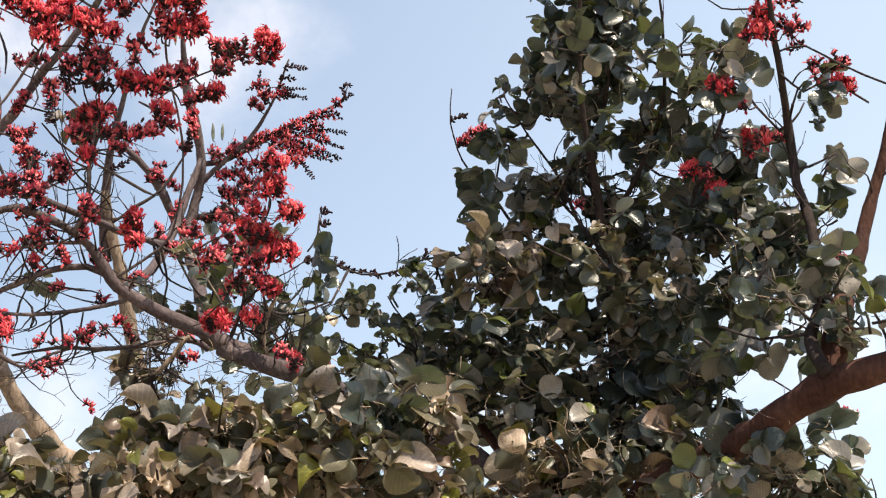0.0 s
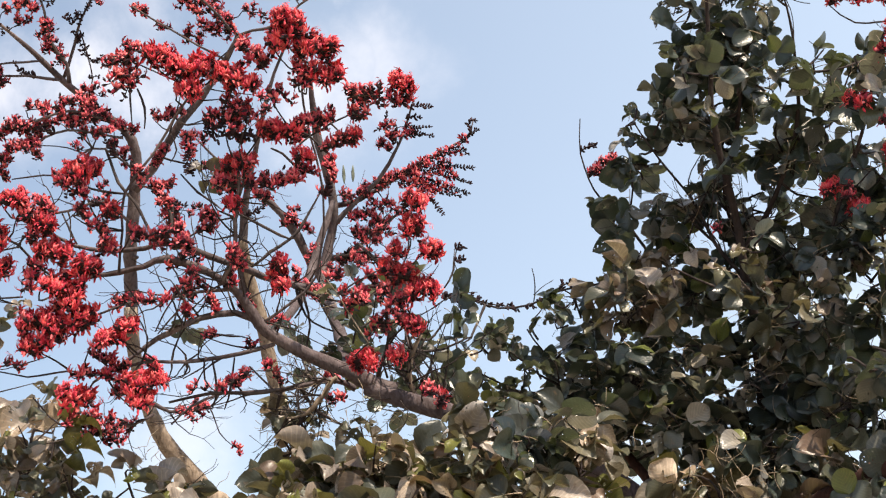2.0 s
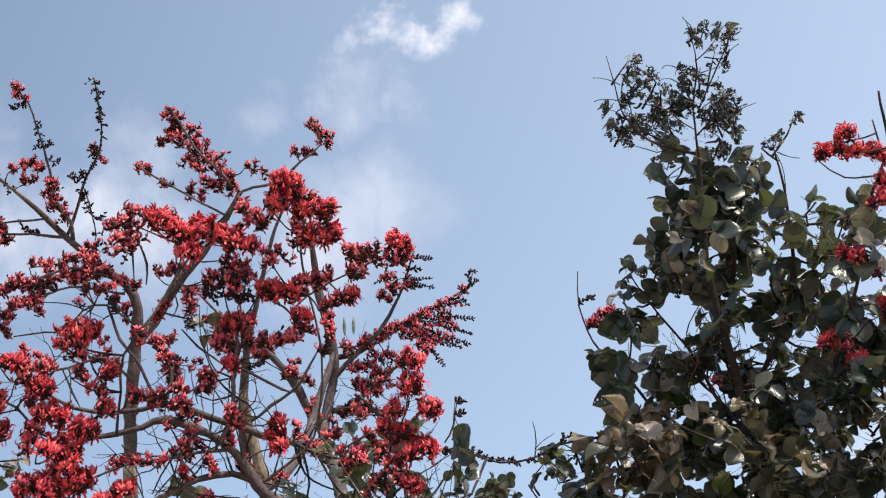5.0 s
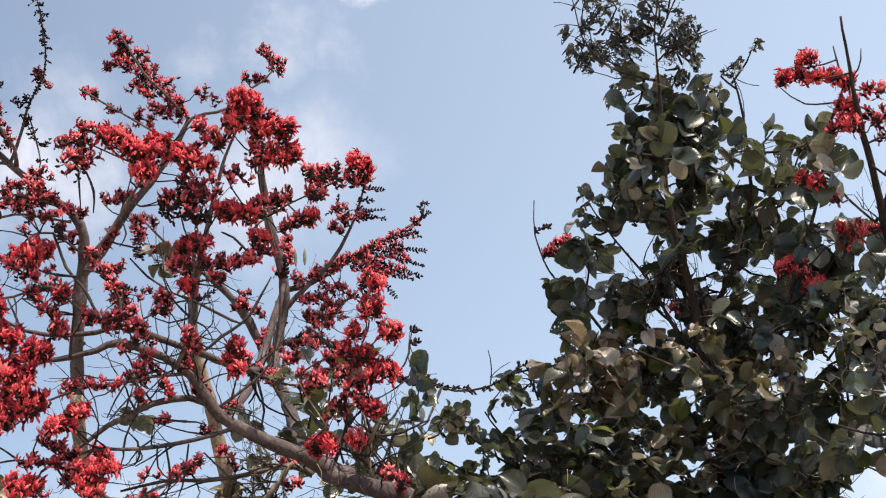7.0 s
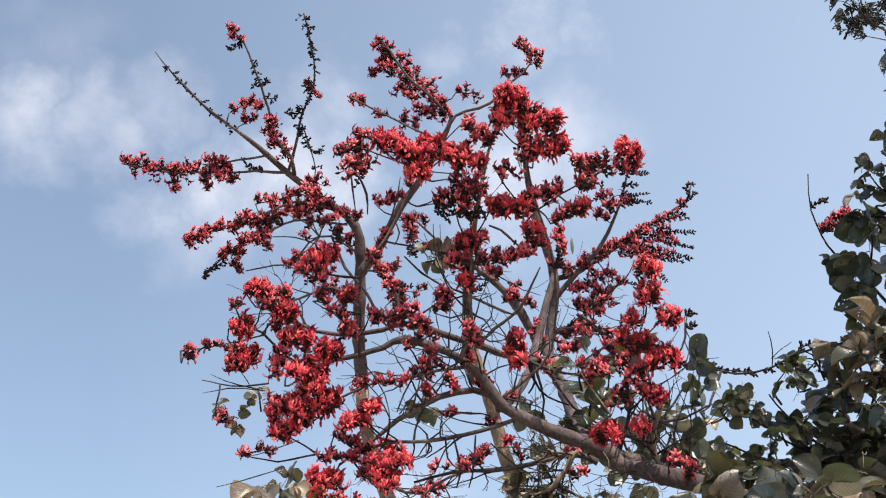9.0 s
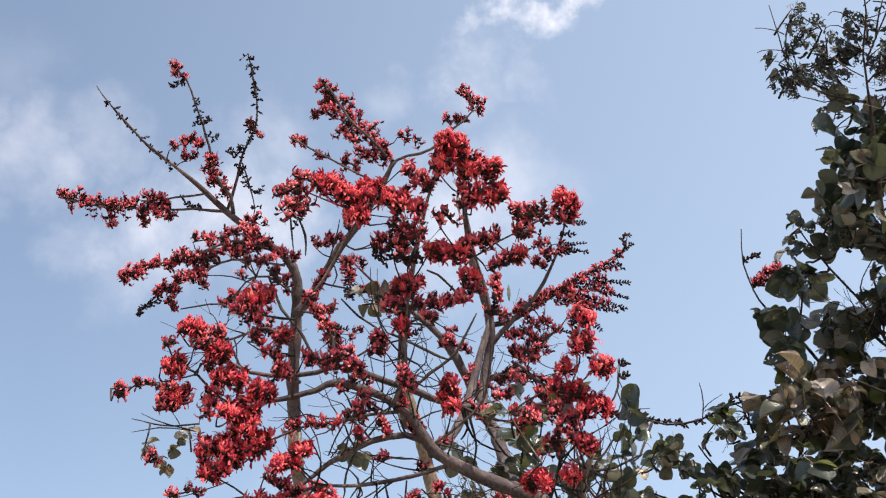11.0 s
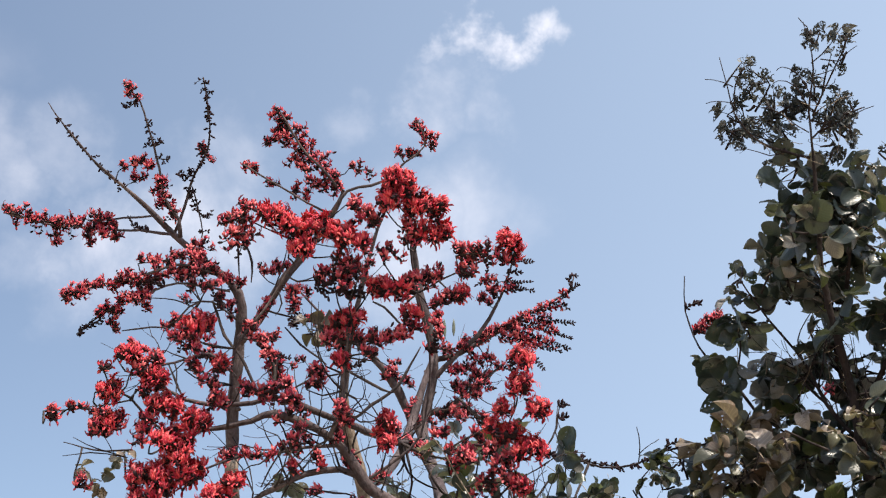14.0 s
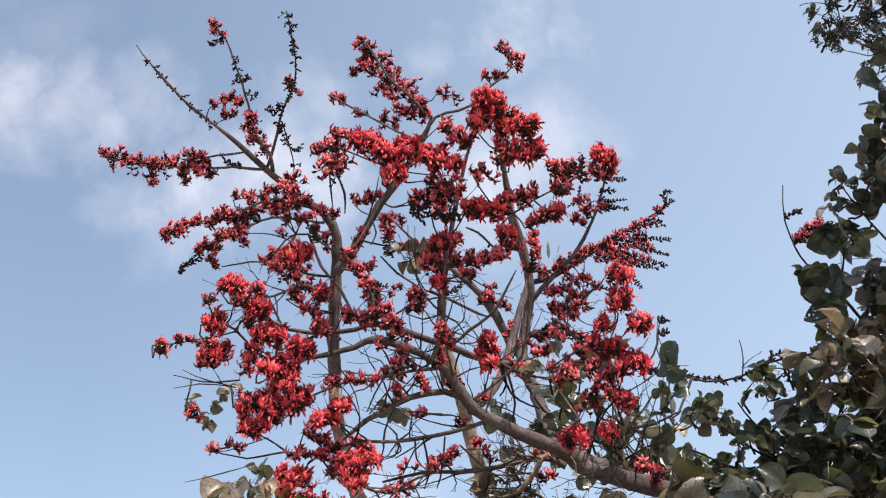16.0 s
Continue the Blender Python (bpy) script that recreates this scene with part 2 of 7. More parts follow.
PETAL_STOPS = [(0.0, (0.38, 0.012, 0.042)), (0.25, (0.64, 0.030, 0.064)), (0.60, (0.84, 0.054, 0.090)), (1.0, (0.94, 0.165, 0.172))]
DULL_STOPS = [(0.0, (0.28, 0.014, 0.044)), (0.40, (0.62, 0.044, 0.082)), (1.0, (0.86, 0.175, 0.190))]
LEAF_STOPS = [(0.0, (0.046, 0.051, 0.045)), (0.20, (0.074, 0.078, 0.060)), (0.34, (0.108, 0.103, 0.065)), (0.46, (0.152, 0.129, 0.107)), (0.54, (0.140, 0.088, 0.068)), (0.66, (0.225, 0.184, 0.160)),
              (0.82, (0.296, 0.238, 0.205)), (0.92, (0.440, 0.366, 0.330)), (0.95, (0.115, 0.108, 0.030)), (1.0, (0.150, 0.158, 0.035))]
# dark green leaf tones, set darker for the shade inside the crown
SHADY_GREEN_STOPS = [(0.0, (0.024, 0.034, 0.037)), (0.38, (0.040, 0.053, 0.053)), (0.55, (0.058, 0.075, 0.060)), (0.68, (0.078, 0.083, 0.072)), (0.80, (0.157, 0.148, 0.141)),
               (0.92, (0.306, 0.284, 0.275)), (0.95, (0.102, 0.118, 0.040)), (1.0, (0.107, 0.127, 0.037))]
# foot and tip tints; the foot is darkened further as shade between flowers
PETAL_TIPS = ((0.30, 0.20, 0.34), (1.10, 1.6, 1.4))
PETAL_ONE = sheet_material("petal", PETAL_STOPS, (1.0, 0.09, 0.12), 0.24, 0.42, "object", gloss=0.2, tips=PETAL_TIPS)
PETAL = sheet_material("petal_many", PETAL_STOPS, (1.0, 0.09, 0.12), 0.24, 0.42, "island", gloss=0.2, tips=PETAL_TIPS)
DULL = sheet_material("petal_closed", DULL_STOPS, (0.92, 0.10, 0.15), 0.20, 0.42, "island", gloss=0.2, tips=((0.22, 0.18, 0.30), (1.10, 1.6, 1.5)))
CALYX = sheet_material("calyx_velvet", [(0, (0.016, 0.012, 0.016)), (1, (0.050, 0.028, 0.034))], (0.06, 0.03, 0.03), 0.05, 0.85, "island", gloss=0.1)
LEAF_ONE = sheet_material("leaf", LEAF_STOPS, (0.18, 0.148, 0.045), 0.24, 0.36, "object", 0.6, gloss=0.42, holes=0.38)
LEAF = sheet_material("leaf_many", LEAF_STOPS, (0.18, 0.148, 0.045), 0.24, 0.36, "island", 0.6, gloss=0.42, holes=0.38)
SHADY_GREEN = sheet_material("shady_green_leaf_many", SHADY_GREEN_STOPS, (0.135, 0.155, 0.055), 0.22, 0.30, "island", 0.4, gloss=0.5, holes=0.40)
STRAW = bark_material("straw_stalk", (0.17, 0.125, 0.085), (0.30, 0.235, 0.17), (0.50, 0.42, 0.33), 0.6)
DRY = sheet_material("dry_leaf", [(0, (0.024, 0.030, 0.033)), (0.6, (0.055, 0.062, 0.066)), (1, (0.150, 0.156, 0.160))], (0.08, 0.09, 0.08), 0.1, 0.6, "island", 0.3, 0.4, holes=1.05)


def ground_material():
    m, nodes, links, bsdf = material("dry_earth_and_grass")
    big = texture(nodes, links, "ShaderNodeTexNoise", 0.35, 6.0)
    fine = texture(nodes, links, "ShaderNodeTexNoise", 14.0, 8.0)
    a = ramp(nodes, [(0.35, (0.27, 0.225, 0.165)), (0.55, (0.36, 0.30, 0.225)), (0.7, (0.24, 0.215, 0.125))])
    b = ramp(nodes, [(0.3, (0.6, 0.6, 0.58)), (0.7, (1.1, 1.1, 1.08))])
    links.new(big.outputs["Fac"], a.inputs["Fac"])
    links.new(fine.outputs["Fac"], b.inputs["Fac"])
    links.new(mixed(nodes, links, a.outputs["Color"], b.outputs["Color"], 1.0, "MULTIPLY"), bsdf.inputs["Base Color"])
    bump = nodes.new("ShaderNodeBump")
    bump.inputs["Distance"].default_value = 0.03
    links.new(fine.outputs["Fac"], bump.inputs["Height"])
    links.new(bump.outputs["Normal"], bsdf.inputs["Normal"])
    bsdf.inputs["Roughness"].default_value = 0.95
    return m


# ---- mesh helpers ----
class Heap:
    """Collects many small shapes into one mesh."""

    def __init__(self):
        self.v, self.f, self.m, self.t, self.n = [], [], [], [], 0

    def add(self, verts, faces, slots, matrix=None, tip=None):
        verts = np.asarray(verts, float)
        if matrix is not None:
            a = np.array(matrix)
            verts = verts @ a[:3, :3].T + a[:3, 3]
        self.v.append(verts)
        self.t.append(np.zeros(len(verts)) if tip is None else np.asarray(tip, float))
        self.f += [tuple(i + self.n for i in face) for face in faces]
        self.m += slots if isinstance(slots, list) else [slots] * len(faces)
        self.n += len(verts)

    def mesh(self, name, materials):
        me = bpy.data.meshes.new(name)
        me.from_pydata(np.concatenate(self.v).tolist(), [], self.f)
        for m in materials:
            me.materials.append(m)
        me.polygons.foreach_set("material_index", self.m)
        me.polygons.foreach_set("use_smooth", [True] * len(self.f))
        me.attributes.new("tip", "FLOAT", "POINT").data.foreach_set("value", np.concatenate(self.t))
        me.update()
        return me


def under(ob, parent):
    """Makes ob, which is given in the world's metres, a part of parent."""
    ob.parent = parent
    at = Vector((0, 0, 0))
    p = parent
    while p:
        at += p.location
        p = p.parent
    ob.location = ob.location - at
    return ob


def smooth_path(points, step):
    """A smooth line through points (x, y, z, radius), with steps of about that length."""
    p = np.asarray(points, float)
    if len(p) == 2:
        p = np.array([p[0], p.mean(0), p[1]])
    ext = np.vstack([2 * p[0] - p[1], p, 2 * p[-1] - p[-2]])
    out = []
    for i in range(1, len(ext) - 2):
        a, b, c, d = ext[i - 1:i + 3]
        n = max(2, int(np.linalg.norm(c[:3] - b[:3]) / step))
        for s in np.arange(n) / n:
            out.append(0.5 * (2 * b + (c - a) * s + (2 * a - 5 * b + 4 * c - d) * s * s + (3 * b - a - 3 * c + d) * s ** 3))
    out.append(p[-1])
    out = np.array(out)
    out[:, 3] = np.maximum(out[:, 3], 0.0012)
    return out


def tube(path, sides, rng, rough=0.0):
    """Rings round a path: verts and faces, closed at both ends."""
    q, r = path[:, :3], path[:, 3]
    t = np.gradient(q, axis=0)
    t /= np.linalg.norm(t, axis=1)[:, None] + 1e-9
    u = np.cross(t[0], (0.3, 0.5, 0.8))
    verts, faces = [], []
    for i in range(len(q)):
        u = u - t[i] * (u @ t[i])
        u /= np.linalg.norm(u) + 1e-9
        w = np.cross(t[i], u)
        for k in range(sides):
            a = 2 * math.pi * k / sides
            rr = r[i] * (1 + rough * rng.uniform(-1, 1))
            verts.append(q[i] + rr * (math.cos(a) * u + math.sin(a) * w))
    for i in range(len(q) - 1):
        for k in range(sides):
            k2 = (k + 1) % sides
            faces.append((i * sides + k, i * sides + k2, (i + 1) * sides + k2, (i + 1) * sides + k))
    faces.append(tuple(range(sides))[::-1])
    faces.append(tuple((len(q) - 1) * sides + k for k in range(sides)))
    return np.array(verts), faces


RNG = random.Random(7)
PATHS = {}          # the limbs of each tree, for twigs to grow from
LOOSE = {}          # the feet of leaf shoots and flower stalks, to be joined to the nearest limb


def wander(path, rng, amount):
    """Small kinks along a limb."""
    out = path.copy()
    kick = np.zeros(3)
    for i in range(1, len(out) - 1):
        kick = kick * 0.75 + np.array([rng.gauss(0, 1) for _ in range(3)]) * amount
        out[i, :3] += kick
        out[i, 3] *= 1 + 0.10 * rng.uniform(-1, 1)
    return out


def limb(tree, name, points, bark=None, label="", sprouts=True):
    path = wander(smooth_path(points, 0.06), RNG, 0.0022)
    thick = max(p[3] for p in points)
    sides = 12 if thick > 0.03 else 8 if thick > 0.012 else 6
    h = Heap()
    h.add(*tube(path, sides, RNG, 0.07 if thick > 0.012 else 0.03), 0)
    # swollen knots where old branches broke off
    for _ in range(int(len(path) / 14) if thick > 0.02 else 0):
        i = RNG.randrange(len(path) - 1)
        way = Vector([RNG.gauss(0, 1) for _ in range(3)]).normalized()
        end = Vector(path[i, :3]) + way * path[i, 3] * 1.9
        stub = [(*path[i, :3], path[i, 3] * 0.6), (*((Vector(path[i, :3]) + end) / 2), path[i, 3] * 0.45), (*end, path[i, 3] * 0.25)]
        h.add(*tube(smooth_path(stub, 0.03), 6, RNG, 0.1), 0)
    ob = new(name, h.mesh(name, [bark or BARK]))
    under(ob, tree)
    if label:
        tagged(ob, label)
    if sprouts:
        PATHS.setdefault(tree.name, []).append(path)
    return ob


def tree_root(name, at, label, group=""):
    root = new(name)
    root.location = at
    root.empty_display_size = 0.3
    return tagged(root, label, "tree", group)


# ---- flowers ----
def petal(length, width, bend, spread, turn):
    """A curved, keeled petal that rises from the calyx and bends over."""
    rings, verts, faces = 4, [], []
    for i in range(rings + 1):
        s = i / rings
        a = bend * s
        x, z = length * (1 - math.cos(a)) / bend, length * math.sin(a) / bend
        w = width * (0.45 + 0.75 * math.sin(math.pi * s * 0.75)) * (1 - 0.85 * s ** 12) + 0.0008
        verts += [(x, -w, z), (x + w * 0.5, 0, z + w * 0.15), (x, w, z), (x - w * 0.35, 0, z)]
    for i in range(rings):
        for k in range(4):
            k2 = (k + 1) % 4
            faces.append((i * 4 + k, i * 4 + k2, i * 4 + 4 + k2, i * 4 + 4 + k))
    m = Matrix.Rotation(turn, 4, "Z") @ Matrix.Translation((0.003, 0, 0.008)) @ Matrix.Rotation(spread, 4, "Y")
    return verts, faces, m


def flower_shape(rng, opened):
    """Dark velvet calyx, a curved keel between two wings, and a banner that stands back; z is the way that the flower points, x the way that it curves."""
    h = Heap()
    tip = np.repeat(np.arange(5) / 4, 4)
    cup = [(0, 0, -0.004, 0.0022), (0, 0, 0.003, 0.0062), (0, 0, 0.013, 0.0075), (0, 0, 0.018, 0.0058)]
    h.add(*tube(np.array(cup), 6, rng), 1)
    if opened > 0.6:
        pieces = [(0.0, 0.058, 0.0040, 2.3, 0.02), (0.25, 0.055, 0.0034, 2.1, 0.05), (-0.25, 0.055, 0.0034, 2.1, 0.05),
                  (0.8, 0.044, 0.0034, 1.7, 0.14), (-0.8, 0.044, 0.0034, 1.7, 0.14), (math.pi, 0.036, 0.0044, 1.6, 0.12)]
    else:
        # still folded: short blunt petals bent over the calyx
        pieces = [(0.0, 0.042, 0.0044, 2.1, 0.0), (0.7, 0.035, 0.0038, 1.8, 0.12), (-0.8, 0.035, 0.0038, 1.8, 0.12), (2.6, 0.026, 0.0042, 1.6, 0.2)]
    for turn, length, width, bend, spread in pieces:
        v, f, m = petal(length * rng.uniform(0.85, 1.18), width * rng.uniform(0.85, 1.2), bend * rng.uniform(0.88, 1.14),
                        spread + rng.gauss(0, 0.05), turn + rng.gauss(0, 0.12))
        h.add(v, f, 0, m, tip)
    return h


def bud_shape(rng):
    h = Heap()
    n = rng.uniform(0.013, 0.024)
    pod = [(0, 0, 0, 0.0016), (0, 0, n * 0.3, 0.0046), (0.001, 0, n * 0.7, 0.0052), (0.003, 0, n, 0.0014)]
    h.add(*tube(np.array(pod), 5, rng), 0)
    return h


SHAPES = random.Random(11)
OPEN = [flower_shape(SHAPES, 0.9) for _ in range(9)]
HALF = [flower_shape(SHAPES, 0.4) for _ in range(8)]
BUDS = [bud_shape(SHAPES) for _ in range(5)]
OPEN_MESH = [h.mesh("flower", [PETAL_ONE, CALYX]) for h in OPEN]
LEFT = {"flower": 300}


def facing(at, way, roll, size):
    return Matrix.Translation(at) @ Vector(way).to_track_quat("Z", "X").to_matrix().to_4x4() @ Matrix.Rotation(roll, 4, "Z") @ Matrix.Scale(size, 4)


def curving(at, way, up, size):
    """The pose of a flower that points that way and curves towards up."""
    z = Vector(way).normalized()
    x = Vector(up) - z * z.dot(Vector(up))
    if x.length < 0.05:
        x = z.orthogonal()
    x.normalize()
    return Matrix.Translation(at) @ Matrix((x, z.cross(x), z)).transposed().to_4x4() @ Matrix.Scale(size, 4)


def loose(rng, amount):
    return Vector([rng.gauss(0, amount) for _ in range(3)])


def add_bud(rest, rng, at, way, size):
    rest.add(BUDS[rng.randrange(5)].v_all(), BUDS[0].f, 2, facing(at, way, 0, size))


def add_floret(rest, rng, at, way, up, size):
    o = HALF[rng.randrange(len(HALF))]
    rest.add(o.v_all(), o.f, [1 if s == 0 else 2 for s in o.m], curving(at, way, up, size), o.t_all())


def spray(tree, kind, points, width, per_metre, stem=0.004):
    """A flowering stem. kind: open (bright blossom), mixed (half-open), comb (florets in pairs that pass into buds towards the tip), bud (closed buds).
    width: how far the flowers stand off."""
    rng = random.Random(int(1000 * abs(points[0][0])) + int(1000 * abs(points[-1][2])))
    path = wander(smooth_path([(*p, stem * (1 - 0.6 * i / len(points))) for i, p in enumerate(points)], 0.03), rng, 0.0025)
    h = Heap()
    h.add(*tube(path, 5, rng), 0)
    length = np.linalg.norm(np.diff(path[:, :3], axis=0), axis=1).sum()
    rest = Heap()
    singles = []
    up = Vector((0, 0, 1))

    def place(s):
        i = min(len(path) - 2, int(s * (len(path) - 1)))
        return Vector(path[i, :3]).lerp(Vector(path[i + 1, :3]), s * (len(path) - 1) - i), Vector(path[i + 1, :3] - path[i, :3]).normalized()

    def outward(along):
        out = loose(rng, 1)
        return (out - along * out.dot(along)).normalized()

    if kind == "comb":
        # pairs along the stem, smaller and more tightly closed towards its tip
        pairs = max(4, int(length / 0.016))
        first = outward(place(0.5)[1])
        for k in range(pairs):
            s = (k + 0.5) / pairs
            at, along = place(min(0.999, s))
            turn = Matrix.Rotation(k * 1.9 + rng.gauss(0, 0.6), 3, along)
            for sign in (-1, 1):
                way = (turn @ first) * sign + along * 0.75 + up * 0.15
                base = at + way.normalized() * rng.uniform(0.004, 0.016)
                if s < width and rng.random() < 0.9:
                    add_floret(rest, rng, base, way, up + loose(rng, 0.3), rng.uniform(0.9, 1.25) * (1.1 - 0.3 * s))
                else:
                    add_bud(rest, rng, at, way, rng.uniform(1.2, 1.6) * (1.25 - 0.45 * s))
        add_bud(rest, rng, *place(0.999), 0.9)
    elif kind == "bud":
        for k in range(max(3, int(per_metre * length))):
            at, along = place((k + rng.random()) / max(3, int(per_metre * length)))
            out = outward(along)
            if rng.random() < 0.5:
                # a short side stem with buds in two rows
                way = (out + along * 0.5 + Vector((0, 0, 0.15))).normalized()
                n = rng.randint(2, 5)
                end = at + way * width * rng.uniform(0.5, 1.3)
                h.add(*tube(smooth_path([(*at, 0.0022), (*end, 0.0012)], 0.03), 4, rng), 0)
                for j in range(n):
                    p = at.lerp(end, (j + 1) / n)
                    for side in (-1, 1):
                        add_bud(rest, rng, p, loose(rng, 0.5) + way * 0.5 + way.orthogonal() * side * 0.7, rng.uniform(0.8, 1.2))
            else:
                for side in (-1, 1):
                    add_bud(rest, rng, at, out * side + along * 0.5, rng.uniform(0.9, 1.4))
    else:
        # side stems round the nodes of the stem, their flowers in two rows, all curving upwards
        count = max(3, int(per_metre * length * (1.15 if kind == "open" else 1.0)))
        nodes_here = max(2, round(length / (0.045 if kind == "open" else 0.05)))
        row = 6 if kind == "open" else 5
        for node in range(nodes_here):
            for _ in range(max(1, round(count / nodes_here / row))):
                at, along = place(min(0.999, max(0.0, (node + 0.5 + rng.gauss(0, 0.13)) / nodes_here)))
                d = (outward(along) + along * rng.gauss(0.2, 0.3) + up * rng.gauss(0.1, 0.25)).normalized()
                reach = width * (rng.uniform(0.35, 1.05) if kind == "open" else rng.uniform(0.45, 1.4))
                end = at + d * reach
                h.add(*tube(smooth_path([(*at, 0.0024), (*(at.lerp(end, 0.55) - up * reach * 0.10), 0.0020), (*end, 0.0014)], 0.04), 4, rng), 0)
                across = d.cross(up)
                across = across.normalized() if across.length > 0.1 else d.orthogonal()
                for j in range(row):
                    s = (j + 0.5 + rng.uniform(-0.3, 0.3)) / row
                    base = at.lerp(end, s) + loose(rng, 0.004)
                    way = across * (0.75 if j % 2 else -0.75) + d * (0.25 + 0.7 * s) + up * rng.uniform(0.15, 0.6) + loose(rng, 0.12)
                    curve = up + loose(rng, 0.25)
                    size = rng.uniform(0.66, 0.98)
                    if kind == "open" and rng.random() < 0.88:
                        if LEFT["flower"] > 0:
                            LEFT["flower"] -= 1
                            singles.append((OPEN_MESH[rng.randrange(len(OPEN))], curving(base, way, curve, size * 1.05)))
                        else:
                            o = OPEN[rng.randrange(len(OPEN))]
                            rest.add(o.v_all(), o.f, [0 if q == 0 else 2 for q in o.m], curving(base, way, curve, size * 1.05), o.t_all())
                    elif rng.random() < 0.92 - 0.35 * s:
                        add_floret(rest, rng, base, way, curve, size * 1.15)
                    else:
                        add_bud(rest, rng, base, way, size * 1.35)
    LOOSE.setdefault(tree.name, []).append((path[0, :3], 0.0035))
    ob = new("flower_stalk", h.mesh("flower_stalk", [TWIG]))
    under(ob, tree)
    if rest.n:
        b = new("budding" if kind == "bud" else "blossom", rest.mesh("blossom", [PETAL, DULL, CALYX]))
        under(b, ob)
        tagged(b, "dark velvety flower buds" if kind == "bud" else "crowded red flowers with dark calyxes", kind="stuff")
    for me, m in singles:
        f = new("flower", me)
        f.matrix_world = m
        under(f, ob)
    return ob


Heap.v_all = lambda self: np.concatenate(self.v)
Heap.t_all = lambda self: np.concatenate(self.t)


# ---- leaves ----
def leaflet(rng, length, broad, fold, droop, curl=0.0, ragged=0.05):
    """A round leaflet, folded along its midrib; x runs from the stalk to the tip, z is its upper side. Gives a value along its side veins too."""
    rows, cols = 9, 7
    verts, faces, run = [], [], []
    wave, ripple = rng.uniform(0, 6.28), rng.uniform(0.04, 0.13) * (ragged / 0.05) ** 0.5
    lop = rng.uniform(0.85, 1.15)
    notch, depth = rng.uniform(0, 6.28), ragged * rng.uniform(0.4, 1.3)
    for i in range(rows):
        s = 0.5 - 0.5 * math.cos(math.pi * i / (rows - 1))
        w = broad * length * (math.sin(math.pi * min(1, s ** 0.8)) ** 0.6) * (0.82 + 0.3 * s) * 0.5 + 0.001
        if i == rows - 1:
            w = 0.05 * length
        a = droop * s
        x, z = length * math.sin(a + 1e-4) / (droop + 1e-4), -length * (1 - math.cos(a)) / (droop + 1e-4)
        for j in range(cols):
            c = 2 * j / (cols - 1) - 1
            ww = w * (lop if c > 0 else 1) * (1 + depth * math.sin(notch + 7 * s + 2 * c) * abs(c) + 0.03 * rng.uniform(-1, 1) * abs(c))
            lift = abs(c) * w * fold + ripple * length * math.sin(wave + 5 * s + 2.2 * c) * abs(c) + curl * w * c * c
            shrink = math.cos(min(1.2, abs(curl) * abs(c) * 0.9))
            verts.append((x, ww * c * shrink, z + lift))
            run.append(1.0 + s - 0.42 * abs(c) if j != (cols - 1) // 2 else 1.0 + s)
    for i in range(rows - 1):
        for j in range(cols - 1):
            a = i * cols + j
            faces.append((a, a + 1, a + cols + 1, a + cols))
    return np.array(verts), faces, run


def leaf_shape(rng, size, curled=False, worn=False):
    """Three leaflets on one stalk; the stalk starts at the origin and runs along x."""
    h = Heap()
    stalk = size * rng.uniform(0.5, 0.8)
    bend = rng.uniform(-0.1, 0.1)
    h.add(*tube(smooth_path([(0, 0, 0, 0.003), (stalk * 0.6, bend * stalk, 0.0, 0.0024), (stalk, bend * stalk, -0.01, 0.002)], 0.04), 4, rng), 1)
    for turn, big, lead in ((0.0, 1.0, 0.35), (1.25, 0.86, 0.0), (-1.25, 0.86, 0.0)):
        if curled:
            v, f, run = leaflet(rng, size * big * 0.75, 1.0, rng.uniform(0.1, 0.6), rng.uniform(0.6, 2.2), rng.uniform(0.3, 1.4))
        elif worn:
            v, f, run = leaflet(rng, size * big * rng.uniform(0.8, 1.1), rng.uniform(0.76, 1.04), rng.uniform(0.05, 0.9), rng.uniform(0.1, 1.5), rng.uniform(-0.3, 0.4), 0.13)
        else:
            v, f, run = leaflet(rng, size * big, rng.uniform(0.84, 1.06), rng.uniform(0.02, 0.50), rng.uniform(0.05, 0.9))
        m = (Matrix.Translation((stalk + lead * size * 0.3, bend * stalk, -0.01)) @ Matrix.Rotation(turn + rng.uniform(-0.25, 0.25), 4, "Z")
             @ Matrix.Rotation(rng.uniform(-0.1, 0.55), 4, "Y") @ Matrix.Rotation(rng.uniform(-0.5, 0.5), 4, "X"))
        h.add(v, f, 0, m, run)
    return h


LEAVES = [leaf_shape(SHAPES, SHAPES.uniform(0.115, 0.170)) for _ in range(16)]
WORN = [leaf_shape(SHAPES, SHAPES.uniform(0.105, 0.180), worn=True) for _ in range(24)]
CURLED = [leaf_shape(SHAPES, SHAPES.uniform(0.08, 0.12), True) for _ in range(6)]
LEAF_MESH = [h.mesh("leaf", [LEAF_ONE, STRAW]) for h in WORN]
for _tree in ("leafy", "bare"):
    LEFT["leaf " + _tree] = 300 if _tree == "leafy" else 60
FOLIAGE = {}


